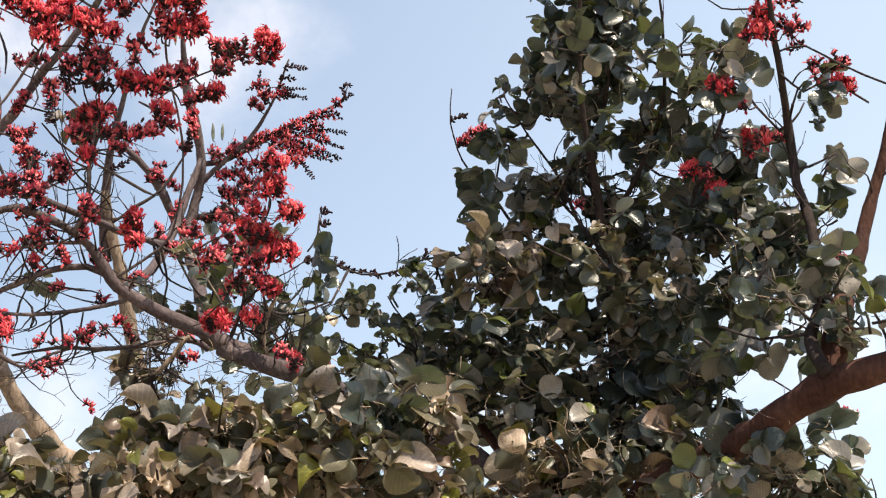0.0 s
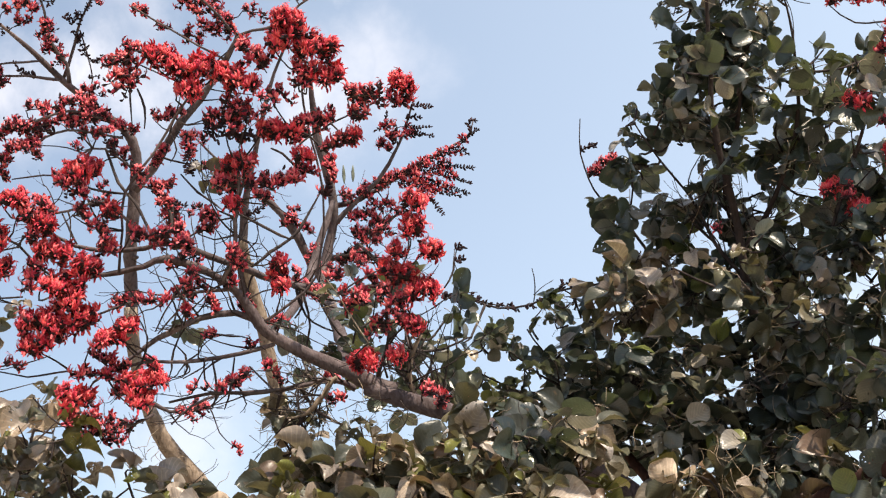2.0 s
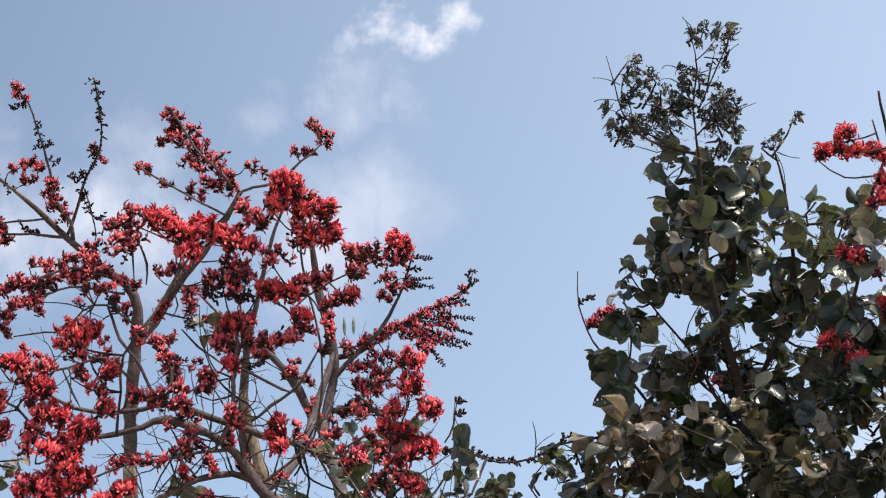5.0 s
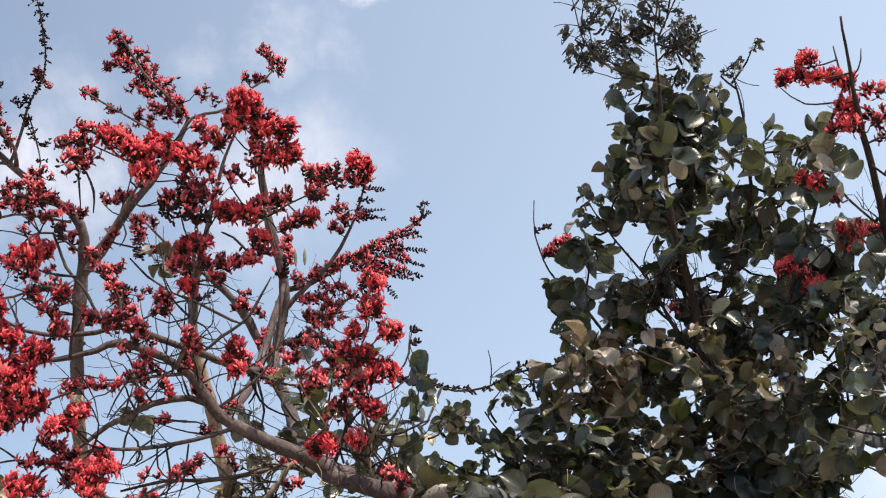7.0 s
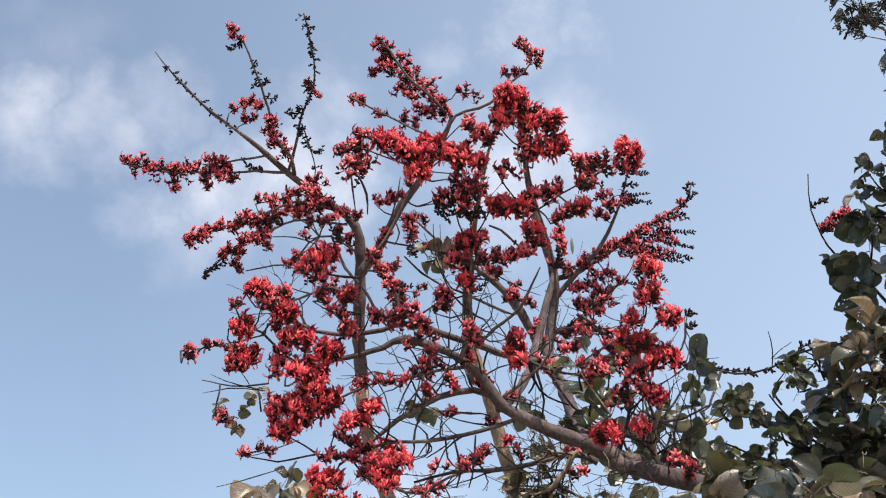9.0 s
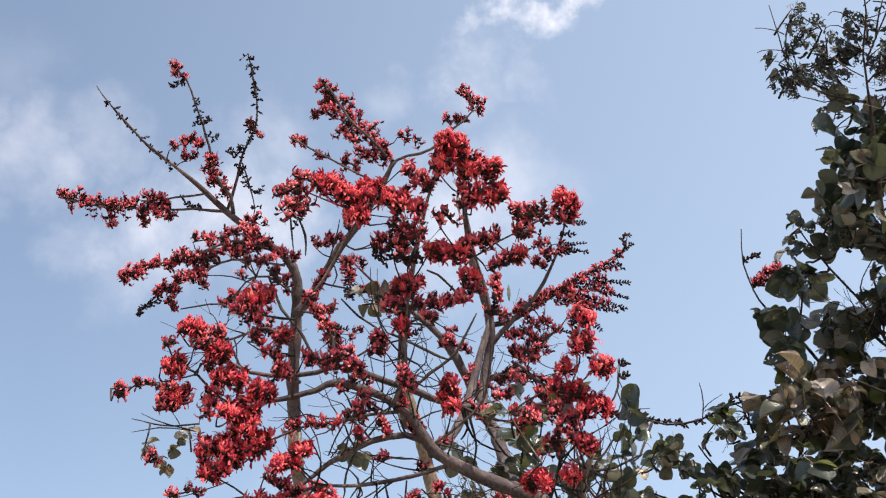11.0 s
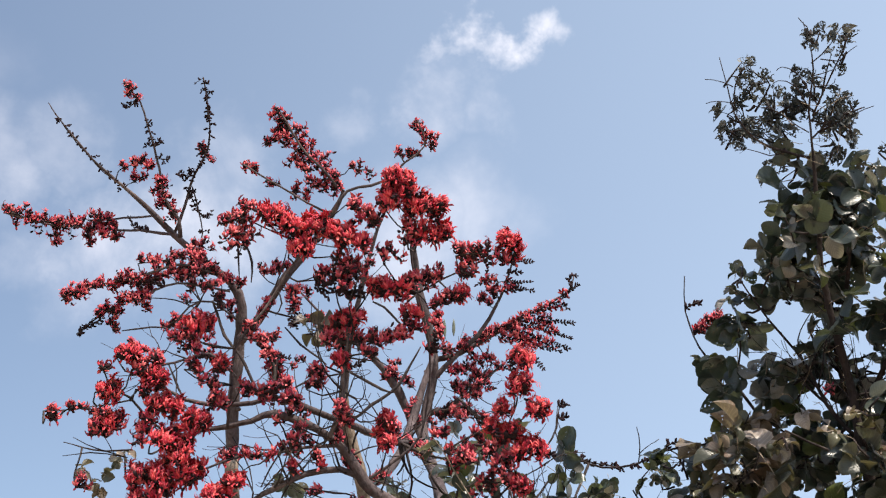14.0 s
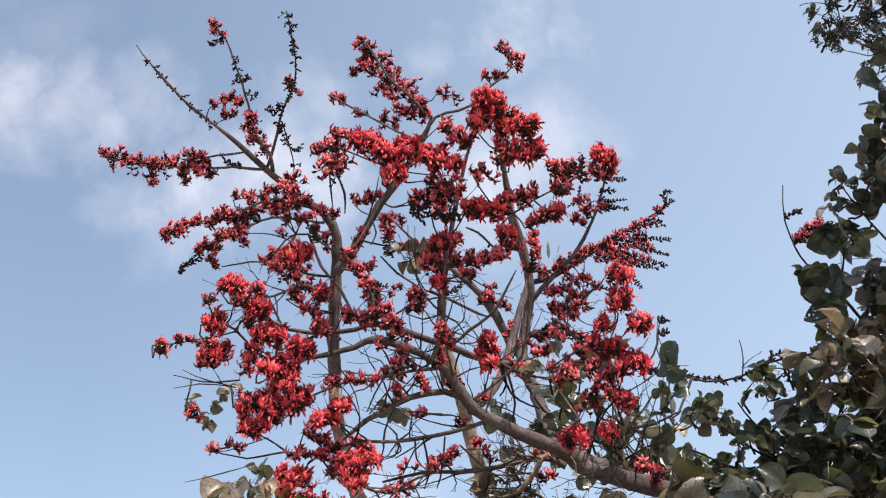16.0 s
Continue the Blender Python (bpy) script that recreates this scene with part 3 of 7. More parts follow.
def leaf_at(tree, at, way, rng, curled=False, size=1.0, shady=False):
    """One leaf, its stalk at that place and running that way; the blades' upper sides are turned to the light."""
    x = Vector(way).normalized()
    z = Vector((rng.gauss(0.15, 0.8), rng.gauss(-0.15 if shady else -0.55, 0.8), rng.gauss(0.75, 0.3)))
    z = (z - x * z.dot(x)).normalized()
    m = Matrix((x, z.cross(x), z)).transposed().to_4x4()
    m = Matrix.Translation(at) @ m @ Matrix.Scale(size, 4)
    key = "leaf leafy" if tree.name.startswith("leafy") else "leaf bare"
    if not curled and not shady and LEFT[key] > 0 and rng.random() < 0.3:
        LEFT[key] -= 1
        ob = new("leaf", LEAF_MESH[rng.randrange(24)])
        ob.matrix_world = m
        return under(ob, tree)
    heaps = FOLIAGE.setdefault(tree.name, (tree, Heap(), Heap(), Heap()))
    h = CURLED[rng.randrange(6)] if curled else LEAVES[rng.randrange(16)] if shady else WORN[rng.randrange(24)]
    heaps[2 if curled else 3 if shady else 1].add(h.v_all(), h.f, h.m, m, h.t_all())


def clump(tree, centre, size, count, curled=False, scale=1.0, shady=False):
    """Leaves on short shoots that fill an uneven, rounded mass."""
    rng = random.Random(int(977 * abs(centre[0]) + 31 * centre[2] * 100 + count))
    shoots = Heap()
    c = Vector(centre)
    for k in range(max(1, count // 4)):
        d = Vector([rng.gauss(0, 1) for _ in range(3)]).normalized() * (rng.random() ** 0.45)
        tip = c + Vector((d.x * size[0], d.y * size[1], d.z * size[2]))
        foot = c + (tip - c) * 0.25 + Vector((rng.gauss(0, 0.03), rng.gauss(0, 0.03), -0.08))
        mid = (tip + foot) / 2 + Vector([rng.gauss(0, 0.03) for _ in range(3)])
        shoots.add(*tube(smooth_path([(*foot, 0.006), (*mid, 0.0045), (*tip, 0.0025)], 0.06), 5, rng), 0)
        for j in range(4):
            at = foot.lerp(tip, 0.45 + 0.55 * j / 3)
            way = (tip - foot).normalized() * 0.4 + Vector((rng.gauss(0, 0.7), rng.gauss(0, 0.7), rng.gauss(-0.15, 0.45)))
            leaf_at(tree, at, way, rng, curled, scale * rng.uniform(0.45, 1.08), shady)
    LOOSE.setdefault(tree.name, []).append((np.array(c), 0.006))
    ob = new("leaf_shoot", shoots.mesh("leaf_shoot", [TWIG]))
    return tagged(under(ob, tree), kind="stuff")


def tangle(tree, centre, size, count):
    """Thin dry stalks and broken twigs, caught in one another."""
    rng = random.Random(int(1301 * abs(centre[0]) + 4000 * centre[2]) + count)
    h = Heap()
    for k in range(count):
        at = Vector([c + rng.gauss(0, 0.5) * e for c, e in zip(centre, size)])
        way = Vector((rng.gauss(0, 1), rng.gauss(0, 0.7), rng.gauss(0.1, 0.8))).normalized()
        n, r = rng.uniform(0.03, 0.15), rng.uniform(0.0009, 0.0021)
        pts = [(*at, r)]
        for j in range(3):
            way = (way + Vector([rng.gauss(0, 0.34) for _ in range(3)])).normalized()
            at = at + way * n / 3
            pts.append((*at, r * (0.85 - 0.2 * j)))
        h.add(*tube(smooth_path(pts, 0.04), 4, rng), 0 if rng.random() < 0.65 else 1)
    ob = new("dry_stalk", h.mesh("dry_stalk", [STRAW, TWIG]))
    return tagged(under(ob, tree), "tangled dry straw-coloured stalks", kind="stuff")


def twigs(tree, count, reach, seed, low, high):
    """Fine bare twigs from the limbs of a tree between two heights, in one mesh."""
    rng = random.Random(seed)
    paths = [p for p in PATHS[tree.name] if p[:, 3].min() < 0.03]
    h = Heap()
    made = 0
    while made < count:
        p = paths[rng.randrange(len(paths))]
        i = rng.randrange(1, max(2, int(len(p) * 0.75)))
        if not low < p[i, 2] < high or not 0.0065 < p[i, 3] < 0.026:
            continue
        made += 1
        at = Vector(p[i, :3])
        way = (Vector([rng.gauss(0, 1) for _ in range(3)]) + Vector(p[i + 1, :3] - p[i - 1, :3]).normalized() * 0.9).normalized()
        n = reach * rng.uniform(0.4, 1.7)
        pts, q, r = [(*at, 0.0055)], at.copy(), 0.005
        for k in range(4):
            way = (way + Vector([rng.gauss(0, 0.32) for _ in range(3)]) + Vector((0, 0, 0.06))).normalized()
            q = q + way * n / 4
            r *= 0.72
            pts.append((*q, r))
            if k in (1, 2) and rng.random() < 0.7:
                w2 = (way + Vector([rng.gauss(0, 0.6) for _ in range(3)])).normalized()
                h.add(*tube(smooth_path([(*q, r * 0.8), (*(q + w2 * n * 0.2), r * 0.5), (*(q + w2 * n * 0.36 + Vector((0, 0, 0.02))), 0.0014)], 0.05), 4, rng), 0)
        h.add(*tube(wander(smooth_path(pts, 0.05), rng, 0.003), 5, rng), 0)
    ob = new("twig_growth", h.mesh("twig_growth", [TWIG]))
    under(ob, tree)
    return tagged(ob, "fine bare grey twigs", kind="stuff")


# ---- ground ----
def ground_sheet():
    bm = bmesh.new()
    bmesh.ops.create_grid(bm, x_segments=120, y_segments=120, size=1.0)
    for v in bm.verts:
        # close cells near the middle, wide ones towards the horizon
        for k in (0, 1):
            v.co[k] = math.copysign(abs(v.co[k]) ** 3.2 * 2500, v.co[k])
        v.co.z = 0.10 * noise.noise(v.co * 0.15) + 0.02 * noise.noise(v.co * 1.7)
    me = bpy.data.meshes.new("ground")
    bm.to_mesh(me)
    bm.free()
    me.materials.append(ground_material())
    return tagged(new("ground", me), "dry earth with thin grass under the trees", "ground", kind="structure")


ground_sheet()


# ---- the flowering tree with bare limbs ----
bare_tree = tree_root("flowering_tree", (-0.15, 7.44, 0.0), "tall flowering tree with grey bark, nearly leafless, full of red blossom")

# trunks
limb(bare_tree, "trunk", [(-0.196, 7.44, -0.150, 0.170), (-0.196, 7.44, 0.6, 0.130), (-0.23, 7.44, 1.6, 0.100), (-0.68, 7.46, 2.9, 0.075), (-0.82, 7.4, 3.1, 0.068), (-0.97, 7.34, 3.28, 0.055), (-1.1, 7.28, 3.44, 0.047), (-1.2, 7.21, 3.66, 0.041), (-1.26, 7.13, 3.87, 0.038), (-1.29, 7.03, 4.14, 0.038)], BARK_PALE, label="leaning grey-tan trunk")
limb(bare_tree, "limb", [(-1.28, 7.13, 3.97, 0.038), (-1.29, 7.05, 4.2, 0.038), (-1.3, 6.93, 4.48, 0.038), (-1.29, 6.83, 4.73, 0.038), (-1.28, 6.71, 4.98, 0.032), (-1.35, 6.63, 5.11, 0.026), (-1.51, 6.54, 5.21, 0.023), (-1.67, 6.44, 5.32, 0.020), (-1.83, 6.33, 5.44, 0.015), (-1.96, 6.24, 5.52, 0.010), (-2.14, 6.11, 5.63, 0.007), (-2.26, 5.99, 5.74, 0.005), (-2.37, 5.87, 5.85, 0.003)])
limb(bare_tree, "limb", [(-1.27, 6.71, 4.75, 0.032), (-1.2, 6.68, 4.83, 0.029), (-1.12, 6.64, 4.94, 0.026), (-1, 6.56, 5.13, 0.026), (-0.89, 6.51, 5.26, 0.020), (-0.74, 6.4, 5.47, 0.020), (-0.68, 6.34, 5.58, 0.010), (-0.72, 6.28, 5.66, 0.006)])
limb(bare_tree, "trunk", [(-0.086, 7.44, -0.150, 0.150), (-0.096, 7.44, 1, 0.100), (-0.29, 7.62, 3.28, 0.051), (-0.36, 7.56, 3.51, 0.048), (-0.43, 7.49, 3.73, 0.045), (-0.49, 7.43, 3.93, 0.042), (-0.56, 7.32, 4.21, 0.036), (-0.63, 7.23, 4.43, 0.030), (-0.67, 7.14, 4.65, 0.027)], BARK_PALE, label="second grey trunk")
limb(bare_tree, "limb", [(-0.64, 7.32, 4.26, 0.030), (-0.67, 7.24, 4.45, 0.030), (-0.67, 7.14, 4.71, 0.027), (-0.65, 7.05, 4.9, 0.021), (-0.6, 6.95, 5.13, 0.018), (-0.55, 6.83, 5.34, 0.015), (-0.49, 6.72, 5.56, 0.010), (-0.4, 6.61, 5.74, 0.008)])
limb(bare_tree, "limb", [(-0.43, 6.26, 3.73, 0.025), (-0.33, 6.61, 3.97, 0.027), (-0.25, 6.92, 4.29, 0.026), (-0.194, 7.1, 4.62, 0.024), (-0.116, 7.1, 4.88, 0.018)])
limb(bare_tree, "limb", [(-0.009, 5.94, 3.42, 0.035), (-0.052, 6.64, 3.84, 0.037), (-0.14, 7.13, 4.26, 0.035), (-0.169, 7.27, 4.46, 0.033), (-0.143, 7.29, 4.66, 0.029), (-0.113, 7.22, 4.82, 0.029), (-0.129, 7.15, 4.98, 0.029), (-0.18, 7.07, 5.14, 0.029), (-0.23, 6.99, 5.3, 0.026), (-0.26, 6.88, 5.49, 0.018), (-0.28, 6.79, 5.64, 0.010)])
limb(bare_tree, "limb", [(-0.169, 7.29, 4.41, 0.031), (-0.29, 7.21, 4.59, 0.028), (-0.38, 7.15, 4.73, 0.024), (-0.49, 7.09, 4.84, 0.021), (-0.64, 7.03, 4.95, 0.011), (-0.79, 6.97, 5.04, 0.009), (-0.95, 6.88, 5.18, 0.006)])
limb(bare_tree, "limb", [(-0.132, 7.25, 4.76, 0.018), (-0.006, 7.19, 4.89, 0.018), (0.155, 7.12, 5.03, 0.015), (0.26, 7.04, 5.18, 0.010), (0.33, 6.96, 5.34, 0.008), (0.38, 6.87, 5.49, 0.005)])
limb(bare_tree, "limb", [(-0.113, 7.28, 4.93, 0.018), (0.049, 7.26, 4.97, 0.015), (0.26, 7.2, 5.08, 0.014), (0.48, 7.13, 5.2, 0.009), (0.64, 7.08, 5.28, 0.008), (0.73, 7.04, 5.33, 0.005), (0.76, 7, 5.41, 0.004)])
limb(bare_tree, "limb", [(-0.152, 7.33, 4.58, 0.018), (-0.045, 7.31, 4.61, 0.018), (0.079, 7.28, 4.69, 0.010), (0.22, 7.23, 4.8, 0.008), (0.33, 7.19, 4.88, 0.005)])
limb(bare_tree, "limb", [(0.043, 7.19, 4.63, 0.010), (0.180, 7.24, 4.52, 0.010), (0.32, 7.26, 4.45, 0.008)])
limb(bare_tree, "limb", [(-0.72, 6.23, 5.37, 0.014), (-0.64, 6.17, 5.48, 0.009), (-0.44, 6.14, 5.54, 0.009), (-0.31, 6.09, 5.64, 0.007), (-0.190, 6.03, 5.73, 0.005), (-0.24, 5.95, 5.84, 0.004)])
limb(bare_tree, "limb", [(-0.74, 6.23, 5.36, 0.008), (-0.93, 6.16, 5.44, 0.007), (-1.09, 6.09, 5.5, 0.006), (-1.23, 6.03, 5.56, 0.005)])
limb(bare_tree, "limb", [(-0.7, 6.15, 5.5, 0.009), (-0.78, 6.09, 5.58, 0.008), (-0.92, 6, 5.68, 0.007), (-1.03, 5.88, 5.83, 0.005)])
limb(bare_tree, "limb", [(-1.62, 6.37, 5.26, 0.014), (-1.63, 6.31, 5.35, 0.010), (-1.71, 6.23, 5.45, 0.009), (-1.74, 6.13, 5.59, 0.007), (-1.79, 6.01, 5.75, 0.006), (-1.85, 5.9, 5.89, 0.005), (-1.94, 5.82, 5.95, 0.004)])
limb(bare_tree, "limb", [(-1.68, 6.44, 5.31, 0.010), (-1.62, 6.37, 5.46, 0.010), (-1.57, 6.28, 5.62, 0.007), (-1.49, 6.19, 5.78, 0.006), (-1.49, 6.08, 5.95, 0.005), (-1.52, 5.95, 6.12, 0.004)])
limb(bare_tree, "limb", [(-1.58, 6.31, 5.58, 0.005), (-1.54, 6.39, 5.46, 0.005), (-1.51, 6.46, 5.35, 0.004), (-1.54, 6.51, 5.24, 0.004)])
limb(bare_tree, "limb", [(-1.67, 6.35, 5.27, 0.010), (-1.85, 6.3, 5.27, 0.009), (-1.97, 6.27, 5.25, 0.007), (-2.32, 6.18, 5.22, 0.006), (-2.57, 6.08, 5.23, 0.005)])
limb(bare_tree, "limb", [(-1.78, 6.28, 5.35, 0.007), (-1.94, 6.25, 5.31, 0.007), (-2.13, 6.21, 5.27, 0.005)])
limb(bare_tree, "limb", [(-1.41, 6.41, 5.05, 0.010), (-1.6, 6.36, 5.07, 0.008), (-1.86, 6.35, 4.97, 0.007), (-2.08, 6.32, 4.89, 0.006), (-2.23, 6.32, 4.8, 0.005)])
limb(bare_tree, "limb", [(-1.31, 6.48, 4.97, 0.008), (-1.61, 6.41, 4.98, 0.007), (-1.83, 6.41, 4.87, 0.006), (-2.02, 6.41, 4.76, 0.005), (-2.13, 6.42, 4.65, 0.004)])
limb(bare_tree, "limb", [(-1.25, 6.47, 4.78, 0.007), (-1.39, 6.4, 4.86, 0.007), (-1.52, 6.39, 4.82, 0.006), (-1.62, 6.46, 4.64, 0.005)])
limb(bare_tree, "limb", [(-1.23, 6.52, 4.45, 0.009), (-1.38, 6.44, 4.55, 0.008), (-1.57, 6.43, 4.48, 0.007), (-1.75, 6.4, 4.45, 0.007), (-1.83, 6.36, 4.5, 0.005)])
limb(bare_tree, "limb", [(-1.21, 6.43, 4.65, 0.007), (-1.09, 6.46, 4.63, 0.007), (-1.01, 6.51, 4.55, 0.007), (-1.01, 6.56, 4.43, 0.005)])

# sprays of the far crown
spray(bare_tree, "mixed", [(-1.07, 5.94, 5.91), (-1.02, 6.04, 5.78), (-1.13, 6.07, 5.71)], 0.059, 259)
spray(bare_tree, "mixed", [(-1.04, 5.98, 5.86), (-0.93, 6.07, 5.76), (-0.82, 6.15, 5.66), (-0.69, 6.23, 5.55)], 0.081, 444)
spray(bare_tree, "mixed", [(-0.97, 6.12, 5.68), (-0.84, 6.2, 5.57), (-0.71, 6.24, 5.53)], 0.059, 296)
spray(bare_tree, "mixed", [(-0.26, 6.03, 5.9), (-0.191, 6.08, 5.83), (-0.133, 6.13, 5.76)], 0.044, 296)
spray(bare_tree, "mixed", [(-0.37, 6.13, 5.75), (-0.28, 6.15, 5.73), (-0.22, 6.15, 5.73)], 0.029, 259)
spray(bare_tree, "mixed", [(-1.26, 6.11, 5.62), (-1.18, 6.14, 5.6)], 0.029, 222)
spray(bare_tree, "mixed", [(-1.12, 6.18, 5.54), (-1.06, 6.2, 5.53)], 0.029, 259)
spray(bare_tree, "mixed", [(-0.97, 6.23, 5.51), (-0.88, 6.25, 5.5)], 0.044, 296)
spray(bare_tree, "mixed", [(-0.64, 6.18, 5.65), (-0.51, 6.19, 5.65)], 0.033, 259)
spray(bare_tree, "mixed", [(-2.57, 6.07, 5.24), (-2.44, 6.13, 5.23), (-2.28, 6.19, 5.23), (-2.13, 6.24, 5.23), (-1.97, 6.28, 5.24)], 0.063, 407)
spray(bare_tree, "mixed", [(-2.3, 6.18, 5.22), (-2.29, 6.25, 5.11)], 0.026, 222)
spray(bare_tree, "mixed", [(-2.13, 6.24, 5.23), (-2.11, 6.3, 5.14)], 0.026, 222)
spray(bare_tree, "mixed", [(-2, 6.25, 5.28), (-1.98, 6.31, 5.18)], 0.026, 259)
spray(bare_tree, "mixed", [(-1.94, 5.82, 5.95), (-1.85, 5.89, 5.9)], 0.037, 222)
spray(bare_tree, "bud", [(-1.85, 5.89, 5.9), (-1.93, 5.9, 5.84)], 0.030, 78)
spray(bare_tree, "bud", [(-1.82, 5.95, 5.82), (-1.78, 6.05, 5.69), (-1.72, 6.05, 5.73)], 0.037, 65)
spray(bare_tree, "bud", [(-1.76, 6.1, 5.63), (-1.69, 6.11, 5.64)], 0.030, 65)
spray(bare_tree, "mixed", [(-1.96, 6.1, 5.55), (-1.87, 6.1, 5.59), (-1.77, 6.12, 5.6)], 0.034, 296)
spray(bare_tree, "mixed", [(-1.9, 6.15, 5.49), (-1.82, 6.14, 5.54)], 0.030, 222)
spray(bare_tree, "mixed", [(-1.76, 6.16, 5.55), (-1.73, 6.23, 5.45), (-1.65, 6.3, 5.36)], 0.048, 333)
spray(bare_tree, "bud", [(-1.52, 5.95, 6.12), (-1.49, 6.08, 5.95), (-1.49, 6.19, 5.78), (-1.58, 6.29, 5.6)], 0.045, 65)
spray(bare_tree, "bud", [(-1.57, 6.27, 5.63), (-1.66, 6.26, 5.62)], 0.030, 78)
spray(bare_tree, "bud", [(-1.62, 6.3, 5.57), (-1.52, 6.41, 5.44), (-1.47, 6.42, 5.43)], 0.038, 65)
spray(bare_tree, "bud", [(-1.54, 6.45, 5.35), (-1.48, 6.46, 5.36)], 0.030, 65)
spray(bare_tree, "mixed", [(-1.54, 6.17, 5.8), (-1.48, 6.24, 5.71)], 0.026, 222)
spray(bare_tree, "bud", [(-2.33, 5.92, 5.8), (-2.23, 6.03, 5.69), (-2.17, 6.09, 5.65), (-2.11, 6.14, 5.6), (-1.96, 6.25, 5.51)], 0.034, 33)
spray(bare_tree, "mixed", [(-2.23, 6.32, 4.8), (-2.13, 6.32, 4.87), (-2.02, 6.34, 4.9)], 0.044, 370)
spray(bare_tree, "mixed", [(-1.99, 6.34, 4.91), (-1.86, 6.35, 4.97), (-1.77, 6.38, 4.95)], 0.044, 370)
spray(bare_tree, "mixed", [(-1.83, 6.32, 5.05), (-1.67, 6.33, 5.09), (-1.47, 6.36, 5.14)], 0.040, 333)
spray(bare_tree, "mixed", [(-1.8, 6.37, 4.96), (-1.6, 6.38, 5.04), (-1.41, 6.41, 5.07)], 0.037, 296)
spray(bare_tree, "mixed", [(-2.05, 6.41, 4.74), (-1.92, 6.4, 4.83), (-1.8, 6.41, 4.89)], 0.037, 259)
spray(bare_tree, "bud", [(-2.14, 6.42, 4.64), (-2.07, 6.42, 4.7), (-2, 6.42, 4.75)], 0.029, 78)
spray(bare_tree, "mixed", [(-1.48, 6.4, 5.05), (-1.35, 6.43, 5.04), (-1.23, 6.47, 5.01)], 0.048, 296)
spray(bare_tree, "mixed", [(-1.15, 6.45, 5.09), (-1.05, 6.45, 5.11), (-0.98, 6.44, 5.14)], 0.040, 296)
spray(bare_tree, "bud", [(-0.95, 6.51, 5.02), (-0.94, 6.57, 4.9), (-0.92, 6.62, 4.81)], 0.033, 104)
spray(bare_tree, "mixed", [(-0.99, 6.51, 5.01), (-0.84, 6.53, 5.02)], 0.029, 222)
spray(bare_tree, "mixed", [(-1.38, 6.48, 4.94), (-1.28, 6.55, 4.84)], 0.044, 296)
spray(bare_tree, "comb", [(0.264, 6.98, 5.273), (0.377, 6.98, 5.295), (0.499, 6.98, 5.285)], 0.35, 0, 0.003)
spray(bare_tree, "comb", [(0.307, 6.96, 5.326), (0.398, 6.96, 5.332), (0.482, 6.96, 5.339)], 0.20, 0, 0.003)
spray(bare_tree, "comb", [(0.324, 6.92, 5.376), (0.370, 6.92, 5.387), (0.419, 6.92, 5.382)], 0.00, 0, 0.003)
spray(bare_tree, "comb", [(0.349, 6.88, 5.434), (0.423, 6.88, 5.445), (0.489, 6.88, 5.439)], 0.00, 0, 0.003)
spray(bare_tree, "comb", [(0.276, 6.98, 5.229), (0.202, 6.98, 5.330), (0.209, 6.98, 5.444)], 0.30, 0, 0.003)
spray(bare_tree, "comb", [(0.286, 6.96, 5.330), (0.206, 6.96, 5.352), (0.141, 6.96, 5.305)], 0.70, 0, 0.003)
spray(bare_tree, "comb", [(0.521, 7.10, 5.148), (0.643, 7.10, 5.139), (0.758, 7.10, 5.129)], 0.35, 0, 0.003)
spray(bare_tree, "comb", [(0.423, 7.12, 5.128), (0.596, 7.12, 5.086), (0.743, 7.12, 5.029)], 0.60, 0, 0.003)
spray(bare_tree, "comb", [(0.351, 7.14, 5.083), (0.542, 7.14, 5.018), (0.735, 7.14, 4.965)], 0.75, 0, 0.003)
spray(bare_tree, "comb", [(0.280, 7.15, 5.049), (0.489, 7.15, 4.992), (0.679, 7.15, 4.947)], 0.70, 0, 0.003)
spray(bare_tree, "comb", [(0.383, 7.15, 4.970), (0.503, 7.15, 4.906), (0.572, 7.15, 4.824)], 0.50, 0, 0.003)
spray(bare_tree, "comb", [(0.190, 7.20, 4.944), (0.294, 7.20, 4.857), (0.394, 7.20, 4.833)], 0.70, 0, 0.003)
spray(bare_tree, "comb", [(0.545, 7.07, 5.192), (0.653, 7.07, 5.234), (0.728, 7.07, 5.209)], 0.75, 0, 0.003)
spray(bare_tree, "comb", [(0.333, 7.12, 5.089), (0.441, 7.12, 5.159), (0.568, 7.12, 5.221)], 0.95, 0, 0.003)
spray(bare_tree, "comb", [(0.156, 7.16, 5.032), (0.282, 7.16, 5.094), (0.407, 7.16, 5.140)], 0.95, 0, 0.003)
spray(bare_tree, "comb", [(0.687, 7.04, 5.266), (0.747, 7.04, 5.333), (0.791, 7.04, 5.369)], 0.20, 0, 0.003)
spray(bare_tree, "comb", [(0.749, 7.02, 5.335), (0.729, 7.02, 5.416), (0.775, 7.02, 5.423)], 0.00, 0, 0.003)
spray(bare_tree, "comb", [(0.151, 7.20, 4.789), (0.202, 7.20, 4.731), (0.268, 7.20, 4.708)], 0.70, 0, 0.003)
spray(bare_tree, "mixed", [(0.085, 7.24, 5.02), (0.26, 7.2, 5.08), (0.41, 7.17, 5.14)], 0.032, 192)
spray(bare_tree, "mixed", [(-0.094, 7.16, 4.95), (0.048, 7.16, 4.95), (0.188, 7.2, 4.87)], 0.041, 216)
spray(bare_tree, "mixed", [(-0.042, 7.22, 4.82), (0.082, 7.22, 4.84), (0.22, 7.24, 4.77)], 0.055, 370)
